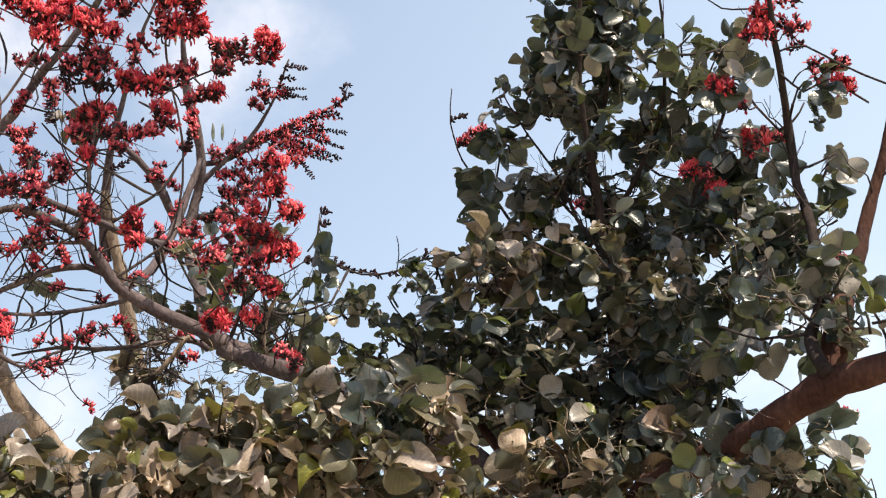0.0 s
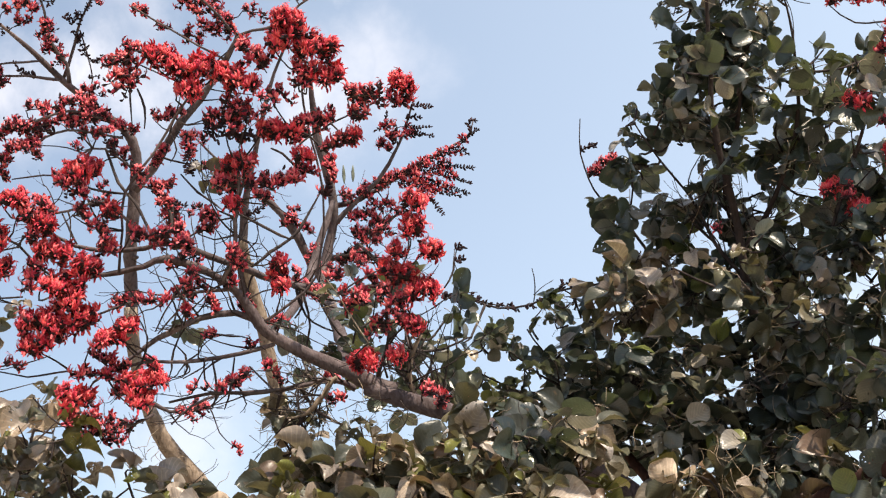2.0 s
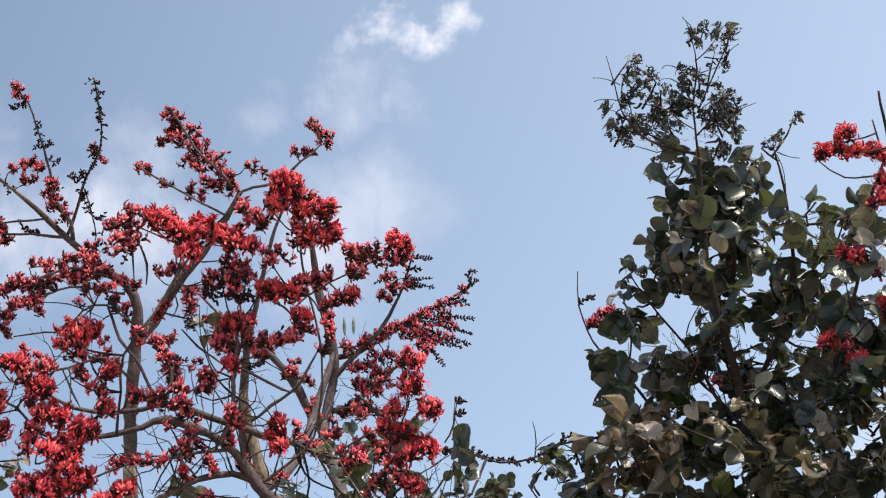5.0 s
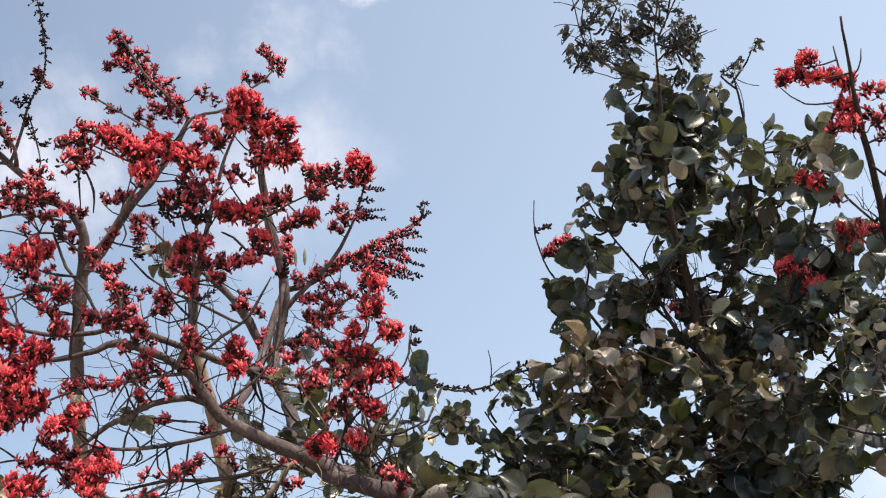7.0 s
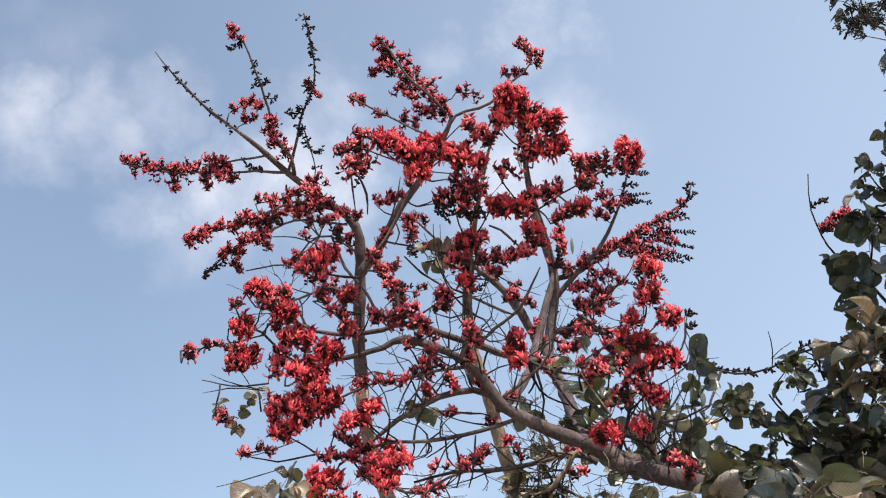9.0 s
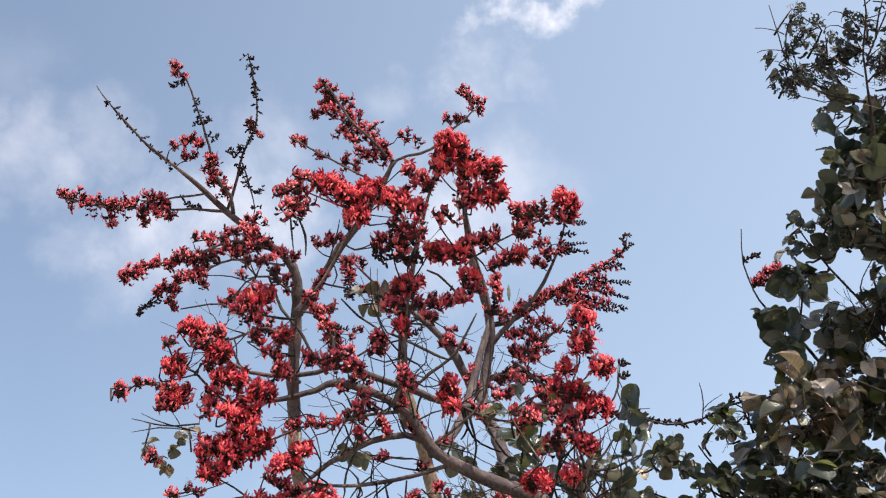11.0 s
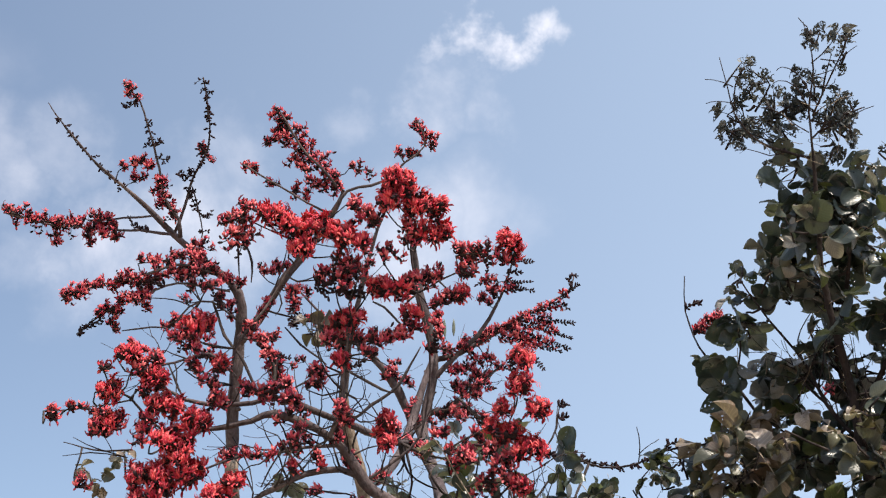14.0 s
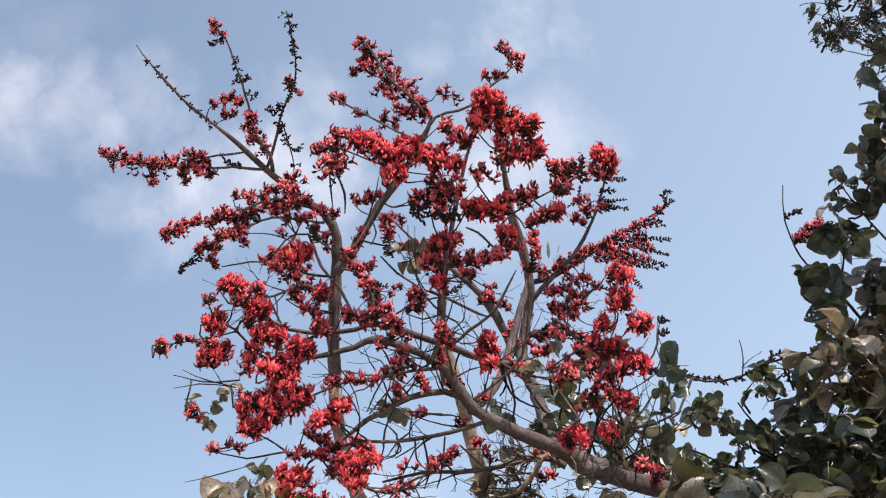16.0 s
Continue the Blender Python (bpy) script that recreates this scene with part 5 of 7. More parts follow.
def seed_pod(tree, top, end):
    """A flat hanging pod."""
    rng = random.Random(int(1000 * abs(top[0])))
    path = smooth_path([(*top, 0.002), (*Vector(top).lerp(Vector(end), 0.3), 0.009), (*Vector(top).lerp(Vector(end), 0.7), 0.010), (*end, 0.002)], 0.012)
    verts, faces = tube(path, 8, rng)
    verts[:, 1] = path[:, 1].repeat(8) + (verts[:, 1] - path[:, 1].repeat(8)) * 0.3
    h = Heap()
    h.add(verts, faces, 0)
    return tagged(under(new("seed_pod", h.mesh("seed_pod", [POD])), tree), "flat grey-green seed pod")


seed_pod(bare_tree, (-0.303, 6.60, 5.518), (-0.292, 6.60, 5.367))
seed_pod(bare_tree, (-0.059, 7.00, 5.082), (-0.050, 7.00, 4.954))
seed_pod(bare_tree, (0.001, 7.00, 5.082), (0.003, 7.00, 4.965))

# blossom of the long limb
spray(leafy_tree, "open", [(-0.81, 4.32, 4.22), (-0.74, 4.34, 4.21), (-0.67, 4.37, 4.18)], 0.061, 646)
spray(leafy_tree, "open", [(-0.69, 4.38, 4.16), (-0.6, 4.37, 4.19), (-0.52, 4.38, 4.18)], 0.066, 646)
spray(leafy_tree, "open", [(-0.53, 4.39, 4.17), (-0.44, 4.41, 4.15), (-0.37, 4.43, 4.13)], 0.066, 608)
spray(leafy_tree, "open", [(-0.69, 4.41, 4.1), (-0.6, 4.41, 4.11)], 0.051, 456)
spray(leafy_tree, "mixed", [(-0.92, 4.31, 4.2), (-0.91, 4.36, 4.13), (-0.85, 4.39, 4.09)], 0.061, 481)
spray(leafy_tree, "mixed", [(-0.84, 4.3, 4.25), (-0.9, 4.34, 4.17)], 0.035, 296)
spray(leafy_tree, "open", [(-0.33, 4.34, 4.29), (-0.26, 4.32, 4.32), (-0.199, 4.31, 4.34)], 0.071, 684)
spray(leafy_tree, "open", [(-0.3, 4.3, 4.35), (-0.26, 4.29, 4.37), (-0.187, 4.3, 4.35)], 0.041, 456)
spray(leafy_tree, "open", [(-0.21, 4.35, 4.27), (-0.120, 4.36, 4.27), (-0.052, 4.36, 4.27)], 0.066, 646)
spray(leafy_tree, "open", [(-0.167, 4.4, 4.19), (-0.099, 4.42, 4.17), (-0.030, 4.41, 4.18)], 0.056, 570)
spray(leafy_tree, "mixed", [(-0.46, 4.33, 4.27), (-0.37, 4.36, 4.24), (-0.33, 4.4, 4.19)], 0.056, 407)
spray(leafy_tree, "mixed", [(-0.21, 4.38, 4.23), (-0.168, 4.43, 4.15)], 0.056, 407)
spray(leafy_tree, "mixed", [(-0.51, 4.47, 4.03), (-0.45, 4.5, 4), (-0.4, 4.47, 4.05)], 0.076, 555)
spray(leafy_tree, "bud", [(-0.58, 4.47, 4.01), (-0.49, 4.51, 3.96), (-0.4, 4.51, 3.98)], 0.056, 143)
spray(leafy_tree, "mixed", [(-0.58, 4.48, 4), (-0.54, 4.47, 4.03)], 0.046, 370)
spray(leafy_tree, "mixed", [(-0.51, 4.44, 4.09), (-0.44, 4.46, 4.07)], 0.051, 370)
spray(leafy_tree, "open", [(-0.34, 4.5, 4), (-0.3, 4.52, 3.98), (-0.24, 4.51, 4)], 0.051, 646)
spray(leafy_tree, "mixed", [(-0.23, 4.51, 4), (-0.170, 4.49, 4.03), (-0.113, 4.5, 4.01)], 0.035, 407)
spray(leafy_tree, "mixed", [(-0.32, 4.44, 4.11), (-0.26, 4.44, 4.12)], 0.041, 370)
spray(leafy_tree, "open", [(0.163, 4.41, 4.17), (0.21, 4.41, 4.16), (0.24, 4.42, 4.15)], 0.046, 722)
spray(leafy_tree, "mixed", [(-0.008, 4.45, 4.11), (0.060, 4.44, 4.12), (0.128, 4.44, 4.12)], 0.035, 407)
spray(leafy_tree, "mixed", [(0.014, 4.48, 4.06), (0.059, 4.49, 4.04)], 0.025, 296)
spray(leafy_tree, "mixed", [(0.151, 4.44, 4.11), (0.22, 4.45, 4.1)], 0.025, 333)
spray(leafy_tree, "mixed", [(-0.114, 4.55, 3.92), (-0.056, 4.54, 3.94), (0.012, 4.53, 3.96)], 0.041, 312)
spray(leafy_tree, "open", [(-0.010, 4.53, 3.97), (0.035, 4.53, 3.96)], 0.035, 418)
spray(leafy_tree, "mixed", [(-0.124, 4.49, 4.03), (-0.066, 4.48, 4.05)], 0.025, 259)
spray(leafy_tree, "open", [(-0.5, 4.56, 3.86), (-0.45, 4.57, 3.85), (-0.4, 4.56, 3.87)], 0.043, 532)
spray(leafy_tree, "mixed", [(-0.54, 4.59, 3.8), (-0.45, 4.6, 3.78), (-0.38, 4.6, 3.8)], 0.041, 407)
spray(leafy_tree, "mixed", [(-0.36, 4.61, 3.78), (-0.26, 4.6, 3.81), (-0.161, 4.58, 3.86)], 0.043, 481)
spray(leafy_tree, "open", [(-0.22, 4.57, 3.89), (-0.160, 4.56, 3.9)], 0.030, 380)
spray(leafy_tree, "mixed", [(-0.33, 4.64, 3.72), (-0.38, 4.62, 3.76)], 0.041, 333)
spray(leafy_tree, "mixed", [(-0.59, 4.65, 3.65), (-0.52, 4.65, 3.66)], 0.038, 407)
spray(leafy_tree, "open", [(-0.49, 4.63, 3.71), (-0.45, 4.64, 3.7)], 0.030, 380)
spray(leafy_tree, "mixed", [(-0.6, 4.67, 3.6), (-0.54, 4.66, 3.63)], 0.030, 296)
spray(leafy_tree, "mixed", [(-0.86, 4.64, 3.58), (-0.77, 4.66, 3.58), (-0.7, 4.67, 3.56)], 0.041, 444)
spray(leafy_tree, "mixed", [(-0.7, 4.68, 3.54), (-0.61, 4.69, 3.55)], 0.033, 370)
spray(leafy_tree, "mixed", [(-0.99, 4.64, 3.53), (-0.91, 4.66, 3.52)], 0.035, 370)
spray(leafy_tree, "open", [(-0.29, 4.73, 3.51), (-0.27, 4.76, 3.46), (-0.26, 4.78, 3.39)], 0.046, 608)
spray(leafy_tree, "mixed", [(-0.63, 4.72, 3.46), (-0.62, 4.75, 3.4)], 0.025, 296)
spray(leafy_tree, "open", [(-0.65, 4.78, 3.3), (-0.64, 4.79, 3.29)], 0.018, 228)
spray(leafy_tree, "mixed", [(-0.45, 4.71, 3.55), (-0.45, 4.74, 3.47)], 0.025, 222)
spray(leafy_tree, "open", [(-1.1, 4.5, 3.79), (-1.04, 4.51, 3.79), (-0.98, 4.52, 3.79)], 0.043, 570)
spray(leafy_tree, "mixed", [(-1.13, 4.5, 3.77), (-1.08, 4.53, 3.73), (-1.04, 4.54, 3.73)], 0.051, 407)
spray(leafy_tree, "mixed", [(-1.08, 4.57, 3.63), (-1.02, 4.59, 3.63)], 0.038, 407)
spray(leafy_tree, "open", [(-0.97, 4.59, 3.64), (-0.9, 4.6, 3.65)], 0.035, 494)
spray(leafy_tree, "mixed", [(-0.99, 4.61, 3.59), (-0.95, 4.63, 3.57)], 0.035, 333)
spray(leafy_tree, "open", [(-1.34, 4.5, 3.65), (-1.29, 4.51, 3.66), (-1.26, 4.52, 3.65)], 0.035, 532)
spray(leafy_tree, "mixed", [(-1.4, 4.5, 3.61), (-1.36, 4.52, 3.6)], 0.020, 296)
spray(leafy_tree, "mixed", [(-1.28, 4.54, 3.61), (-1.22, 4.55, 3.62), (-1.16, 4.55, 3.65)], 0.051, 444)
spray(leafy_tree, "open", [(-1.22, 4.56, 3.59), (-1.15, 4.59, 3.56)], 0.046, 456)
spray(leafy_tree, "mixed", [(-1.26, 4.57, 3.54), (-1.22, 4.59, 3.52)], 0.035, 333)
spray(leafy_tree, "open", [(-1.41, 4.54, 3.51), (-1.36, 4.55, 3.52), (-1.33, 4.56, 3.53)], 0.041, 570)
spray(leafy_tree, "mixed", [(-1.39, 4.56, 3.47), (-1.37, 4.59, 3.41), (-1.38, 4.61, 3.37)], 0.041, 407)
spray(leafy_tree, "open", [(-1.37, 4.6, 3.39), (-1.3, 4.61, 3.42)], 0.041, 456)
spray(leafy_tree, "mixed", [(-1.58, 4.53, 3.41), (-1.54, 4.54, 3.42)], 0.020, 370)
spray(leafy_tree, "mixed", [(-1.5, 4.54, 3.44), (-1.45, 4.55, 3.45)], 0.023, 370)
spray(leafy_tree, "mixed", [(-1.41, 4.6, 3.37), (-1.35, 4.62, 3.36)], 0.025, 296)
spray(leafy_tree, "open", [(-1.22, 4.61, 3.47), (-1.15, 4.62, 3.48), (-1.09, 4.64, 3.48)], 0.048, 608)
spray(leafy_tree, "open", [(-1.08, 4.66, 3.42), (-1.03, 4.67, 3.44), (-0.98, 4.68, 3.44)], 0.043, 570)
spray(leafy_tree, "open", [(-1.19, 4.66, 3.36), (-1.1, 4.69, 3.35), (-1.04, 4.71, 3.33)], 0.071, 684)
spray(leafy_tree, "open", [(-1.13, 4.7, 3.31), (-1.04, 4.73, 3.28), (-1.01, 4.75, 3.23)], 0.071, 684)
spray(leafy_tree, "open", [(-1.27, 4.7, 3.2), (-1.18, 4.71, 3.23), (-1.1, 4.73, 3.22)], 0.061, 646)
spray(leafy_tree, "open", [(-1.25, 4.72, 3.15), (-1.21, 4.74, 3.11), (-1.17, 4.73, 3.18)], 0.046, 456)
spray(leafy_tree, "open", [(-0.99, 4.77, 3.18), (-0.95, 4.78, 3.16), (-0.91, 4.78, 3.19)], 0.041, 494)
spray(leafy_tree, "open", [(-0.9, 4.77, 3.23), (-0.84, 4.78, 3.23)], 0.035, 494)
spray(leafy_tree, "mixed", [(-1.19, 4.63, 3.43), (-1.26, 4.64, 3.38)], 0.056, 444)
spray(leafy_tree, "mixed", [(-1.15, 4.72, 3.22), (-1.12, 4.75, 3.16)], 0.046, 370)
spray(leafy_tree, "mixed", [(-1.46, 4.65, 3.18), (-1.43, 4.67, 3.17)], 0.020, 296)
spray(leafy_tree, "mixed", [(-1.37, 4.72, 3.05), (-1.27, 4.74, 3.07)], 0.018, 222)
spray(leafy_tree, "open", [(-1.12, 4.81, 2.96), (-1.05, 4.82, 2.96), (-0.99, 4.84, 2.95)], 0.046, 494)
spray(leafy_tree, "open", [(-0.88, 4.85, 2.98), (-0.81, 4.85, 3.01), (-0.73, 4.85, 3.05)], 0.056, 570)
spray(leafy_tree, "open", [(-0.85, 4.87, 2.94), (-0.77, 4.87, 2.96)], 0.051, 494)
spray(leafy_tree, "open", [(0.22, 4.63, 3.74), (0.27, 4.63, 3.73), (0.3, 4.63, 3.73)], 0.030, 570)
spray(leafy_tree, "open", [(0.22, 4.68, 3.63), (0.27, 4.67, 3.64), (0.3, 4.67, 3.63)], 0.043, 608)
spray(leafy_tree, "open", [(0.3, 4.71, 3.54), (0.34, 4.71, 3.54), (0.36, 4.71, 3.53)], 0.043, 646)
spray(leafy_tree, "open", [(0.188, 4.72, 3.54), (0.22, 4.71, 3.55)], 0.035, 494)
spray(leafy_tree, "open", [(0.142, 4.74, 3.49), (0.21, 4.75, 3.47), (0.25, 4.75, 3.45)], 0.056, 570)
spray(leafy_tree, "open", [(0.24, 4.78, 3.38), (0.31, 4.77, 3.4), (0.36, 4.76, 3.4)], 0.043, 646)
spray(leafy_tree, "mixed", [(0.141, 4.77, 3.42), (0.184, 4.79, 3.36), (0.23, 4.8, 3.34)], 0.056, 481)
spray(leafy_tree, "mixed", [(0.116, 4.82, 3.3), (0.183, 4.82, 3.28), (0.23, 4.81, 3.3)], 0.061, 444)
spray(leafy_tree, "open", [(0.25, 4.82, 3.26), (0.29, 4.82, 3.26)], 0.030, 494)
spray(leafy_tree, "mixed", [(0.085, 4.75, 3.47), (0.118, 4.77, 3.42)], 0.030, 333)
spray(leafy_tree, "open", [(0.023, 4.87, 3.14), (0.068, 4.87, 3.13), (0.113, 4.87, 3.14)], 0.030, 836)
spray(leafy_tree, "open", [(0.198, 4.86, 3.16), (0.22, 4.86, 3.15)], 0.028, 570)
spray(leafy_tree, "mixed", [(-0.086, 4.76, 3.45), (-0.029, 4.76, 3.45)], 0.023, 259)
spray(leafy_tree, "mixed", [(-0.58, 4.82, 3.22), (-0.54, 4.83, 3.21)], 0.018, 259)
spray(leafy_tree, "mixed", [(-0.012, 7.03, 4.51), (0.072, 7.06, 4.45)], 0.034, 296)
spray(leafy_tree, "mixed", [(-0.52, 4.89, 3.01), (-0.45, 4.88, 3.05), (-0.38, 4.88, 3.08)], 0.020, 222)
spray(leafy_tree, "mixed", [(0.31, 4.89, 3.02), (0.42, 4.9, 2.97)], 0.025, 222)

# blossom among the leaves
spray(leafy_tree, "mixed", [(1.24, 5.84, 4.45), (1.32, 5.8, 4.5), (1.39, 5.77, 4.53)], 0.029, 333)
spray(leafy_tree, "bud", [(1.2, 5.78, 4.58), (1.27, 5.75, 4.61)], 0.020, 78)
spray(leafy_tree, "bud", [(0.59, 6.06, 3.86), (0.74, 6.06, 3.82), (0.88, 6.05, 3.8), (0.99, 6.02, 3.83)], 0.026, 52)
spray(leafy_tree, "bud", [(1.08, 5.99, 3.9), (1.14, 5.97, 3.92)], 0.032, 78)
spray(leafy_tree, "open", [(2.05, 4.44, 4.61), (2.1, 4.41, 4.62), (2.15, 4.38, 4.64)], 0.041, 516)
spray(leafy_tree, "open", [(2.12, 4.36, 4.69), (2.18, 4.33, 4.68)], 0.034, 532)
spray(leafy_tree, "open", [(2.18, 4.38, 4.62), (2.26, 4.35, 4.6), (2.34, 4.33, 4.56)], 0.032, 399)
spray(leafy_tree, "open", [(2.28, 4.41, 4.5), (2.35, 4.39, 4.47)], 0.037, 395)
spray(leafy_tree, "mixed", [(2.24, 4.49, 4.4), (2.33, 4.44, 4.4), (2.39, 4.41, 4.41)], 0.036, 244)
spray(leafy_tree, "mixed", [(2.38, 4.33, 4.54), (2.47, 4.31, 4.5)], 0.034, 247)
spray(leafy_tree, "mixed", [(2.39, 4.38, 4.45), (2.49, 4.4, 4.33)], 0.029, 166)
spray(leafy_tree, "open", [(2.11, 4.56, 4.18), (2.2, 4.52, 4.18)], 0.036, 570)
spray(leafy_tree, "open", [(2.28, 4.61, 3.96), (2.34, 4.58, 3.97)], 0.047, 532)
spray(leafy_tree, "mixed", [(2.33, 4.57, 4), (2.41, 4.55, 3.95)], 0.031, 233)
spray(leafy_tree, "open", [(2.08, 4.73, 3.89), (2.05, 4.76, 3.86)], 0.028, 418)
spray(leafy_tree, "mixed", [(2.11, 4.75, 3.84), (2.17, 4.72, 3.84)], 0.044, 370)
spray(leafy_tree, "open", [(2.15, 4.76, 3.78), (2.2, 4.73, 3.78)], 0.042, 456)
spray(leafy_tree, "mixed", [(2.28, 4.54, 4.09), (2.25, 4.54, 4.11)], 0.025, 296)
spray(leafy_tree, "open", [(2.24, 4.39, 4.37), (2.33, 4.35, 4.37)], 0.039, 456)
spray(leafy_tree, "mixed", [(2.37, 4.34, 4.35), (2.45, 4.28, 4.38)], 0.033, 333)
spray(leafy_tree, "mixed", [(2.47, 4.37, 4.21), (2.57, 4.32, 4.22), (2.63, 4.29, 4.2)], 0.039, 333)
spray(leafy_tree, "open", [(2.6, 4.34, 4.15), (2.65, 4.34, 4.1)], 0.033, 456)
spray(leafy_tree, "mixed", [(2.46, 4.33, 3.33), (2.52, 4.32, 3.28)], 0.036, 333)
spray(leafy_tree, "mixed", [(1.7, 5.21, 3.91), (1.72, 5.21, 3.88)], 0.023, 222)
spray(leafy_tree, "mixed", [(2.84, 5.09, 2.9), (2.88, 5.07, 2.89)], 0.026, 259)
spray(leafy_tree, "mixed", [(0.49, 5.01, 2.98), (0.54, 5.01, 2.97)], 0.026, 296)
limb(leafy_tree, "limb", [(2.38, 4.42, 4.21, 0.005), (2.48, 4.42, 4.13, 0.005), (2.57, 4.35, 4.16, 0.005), (2.72, 4.33, 4.05, 0.005)], TWIG)
limb(leafy_tree, "limb", [(2.32, 4.3, 4.24, 0.005), (2.42, 4.25, 4.25, 0.005), (2.59, 4.22, 4.14, 0.005), (2.75, 4.18, 4.05, 0.005)], TWIG)
limb(leafy_tree, "limb", [(2.49, 4.62, 3.99, 0.006), (2.35, 4.6, 4.14, 0.006), (2.26, 4.58, 4.26, 0.004)], TWIG)
limb(leafy_tree, "limb", [(2.12, 4.99, 3.74, 0.008), (2.19, 4.87, 3.96, 0.008), (2.26, 4.71, 4.21, 0.008), (2.3, 4.53, 4.49, 0.007), (2.34, 4.44, 4.6, 0.006), (2.29, 4.35, 4.77, 0.003)], TWIG)
limb(leafy_tree, "limb", [(2.34, 4.44, 4.6, 0.004), (2.39, 4.37, 4.67, 0.004), (2.4, 4.32, 4.74, 0.002)], TWIG)
limb(leafy_tree, "limb", [(1.63, 4.63, 5.29, 0.003), (1.67, 4.59, 5.32, 0.003), (1.72, 4.54, 5.37, 0.002), (1.75, 4.5, 5.4, 0.002), (1.8, 4.48, 5.4, 0.002)], TWIG)
limb(leafy_tree, "limb", [(1.67, 4.61, 5.3, 0.003), (1.75, 4.6, 5.28, 0.003), (1.78, 4.57, 5.3, 0.002), (1.82, 4.53, 5.32, 0.002)], TWIG)
limb(leafy_tree, "limb", [(1.63, 4.57, 5.36, 0.003), (1.6, 4.53, 5.42, 0.002), (1.56, 4.51, 5.46, 0.002)], TWIG)
limb(leafy_tree, "limb", [(1.3, 4.82, 5.15, 0.003), (1.3, 4.76, 5.24, 0.003), (1.33, 4.71, 5.3, 0.002), (1.36, 4.68, 5.32, 0.002)], TWIG)
limb(leafy_tree, "limb", [(1.29, 4.76, 5.24, 0.003), (1.23, 4.76, 5.27, 0.002), (1.16, 4.76, 5.28, 0.002)], TWIG)
limb(leafy_tree, "limb", [(1.3, 4.81, 5.18, 0.003), (1.22, 4.81, 5.19, 0.002), (1.17, 4.83, 5.19, 0.002)], TWIG)
limb(leafy_tree, "limb", [(1.64, 4.76, 5.11, 0.003), (1.57, 4.71, 5.21, 0.003), (1.49, 4.71, 5.24, 0.002), (1.46, 4.73, 5.22, 0.002)], TWIG)
limb(leafy_tree, "limb", [(1.63, 4.71, 5.18, 0.003), (1.57, 4.67, 5.26, 0.003), (1.5, 4.67, 5.29, 0.002), (1.48, 4.68, 5.28, 0.002)], TWIG)
limb(leafy_tree, "limb", [(1.65, 4.77, 5.09, 0.003), (1.72, 4.72, 5.13, 0.002), (1.82, 4.67, 5.14, 0.002)], TWIG)
limb(leafy_tree, "limb", [(1.67, 4.79, 5.06, 0.003), (1.79, 4.74, 5.06, 0.003), (1.87, 4.7, 5.08, 0.002), (1.91, 4.68, 5.09, 0.002)], TWIG)
limb(leafy_tree, "limb", [(1.64, 4.82, 5.03, 0.003), (1.54, 4.8, 5.09, 0.003), (1.46, 4.79, 5.14, 0.002), (1.39, 4.8, 5.16, 0.002)], TWIG)
limb(leafy_tree, "limb", [(1.54, 4.89, 4.97, 0.003), (1.47, 4.92, 4.96, 0.003), (1.37, 4.92, 5, 0.002), (1.31, 4.93, 4.99, 0.002)], TWIG)
limb(leafy_tree, "limb", [(1.34, 4.87, 5.07, 0.003), (1.3, 4.89, 5.07, 0.002), (1.29, 4.93, 5.01, 0.002)], TWIG)
limb(leafy_tree, "limb", [(2.05, 5.01, 4.49, 0.003), (2.06, 4.95, 4.58, 0.003), (2.05, 4.86, 4.74, 0.002), (2.03, 4.81, 4.84, 0.002), (1.99, 4.78, 4.9, 0.002), (1.95, 4.76, 4.95, 0.001)], TWIG)
limb(leafy_tree, "limb", [(2.01, 4.78, 4.88, 0.003), (2.05, 4.78, 4.86, 0.002), (2.11, 4.77, 4.84, 0.002)], TWIG)
limb(leafy_tree, "limb", [(1.64, 4.66, 5.24, 0.003), (1.7, 4.64, 5.25, 0.002), (1.73, 4.62, 5.25, 0.002)], TWIG)
limb(leafy_tree, "limb", [(1.65, 4.69, 5.2, 0.003), (1.72, 4.67, 5.2, 0.002), (1.74, 4.65, 5.22, 0.002)], TWIG)

# leaves; the dark green kind also paints in shade within the crown
clump(leafy_tree, (1.86, 5.09, 4.88), (0.14, 0.40, 0.06), 13, scale=0.70, shady=True)
clump(leafy_tree, (1.39, 5.43, 4.52), (0.06, 0.40, 0.09), 4, scale=0.88, shady=True)
clump(leafy_tree, (1.77, 5.13, 4.86), (0.11, 0.40, 0.10), 16, scale=0.70, shady=True)
clump(leafy_tree, (1.73, 5.1, 4.93), (0.08, 0.40, 0.04), 5, scale=0.70, shady=True)
clump(leafy_tree, (1.84, 5.15, 4.8), (0.23, 0.40, 0.11), 21, scale=0.79, shady=True)
clump(leafy_tree, (1.79, 5.24, 4.68), (0.24, 0.40, 0.13), 19, scale=0.88, shady=True)
clump(leafy_tree, (2, 5.2, 4.62), (0.23, 0.40, 0.17), 13, scale=0.88, shady=True)
clump(leafy_tree, (1.6, 5.39, 4.5), (0.23, 0.40, 0.11), 12, scale=0.88, shady=True)
clump(leafy_tree, (1.84, 5.35, 4.42), (0.28, 0.40, 0.14), 21, scale=0.88, shady=True)
clump(leafy_tree, (2.07, 5.29, 4.39), (0.23, 0.40, 0.14), 22, scale=0.88, shady=True)
clump(leafy_tree, (1.49, 5.49, 4.36), (0.16, 0.40, 0.14), 6, scale=0.88, shady=True)
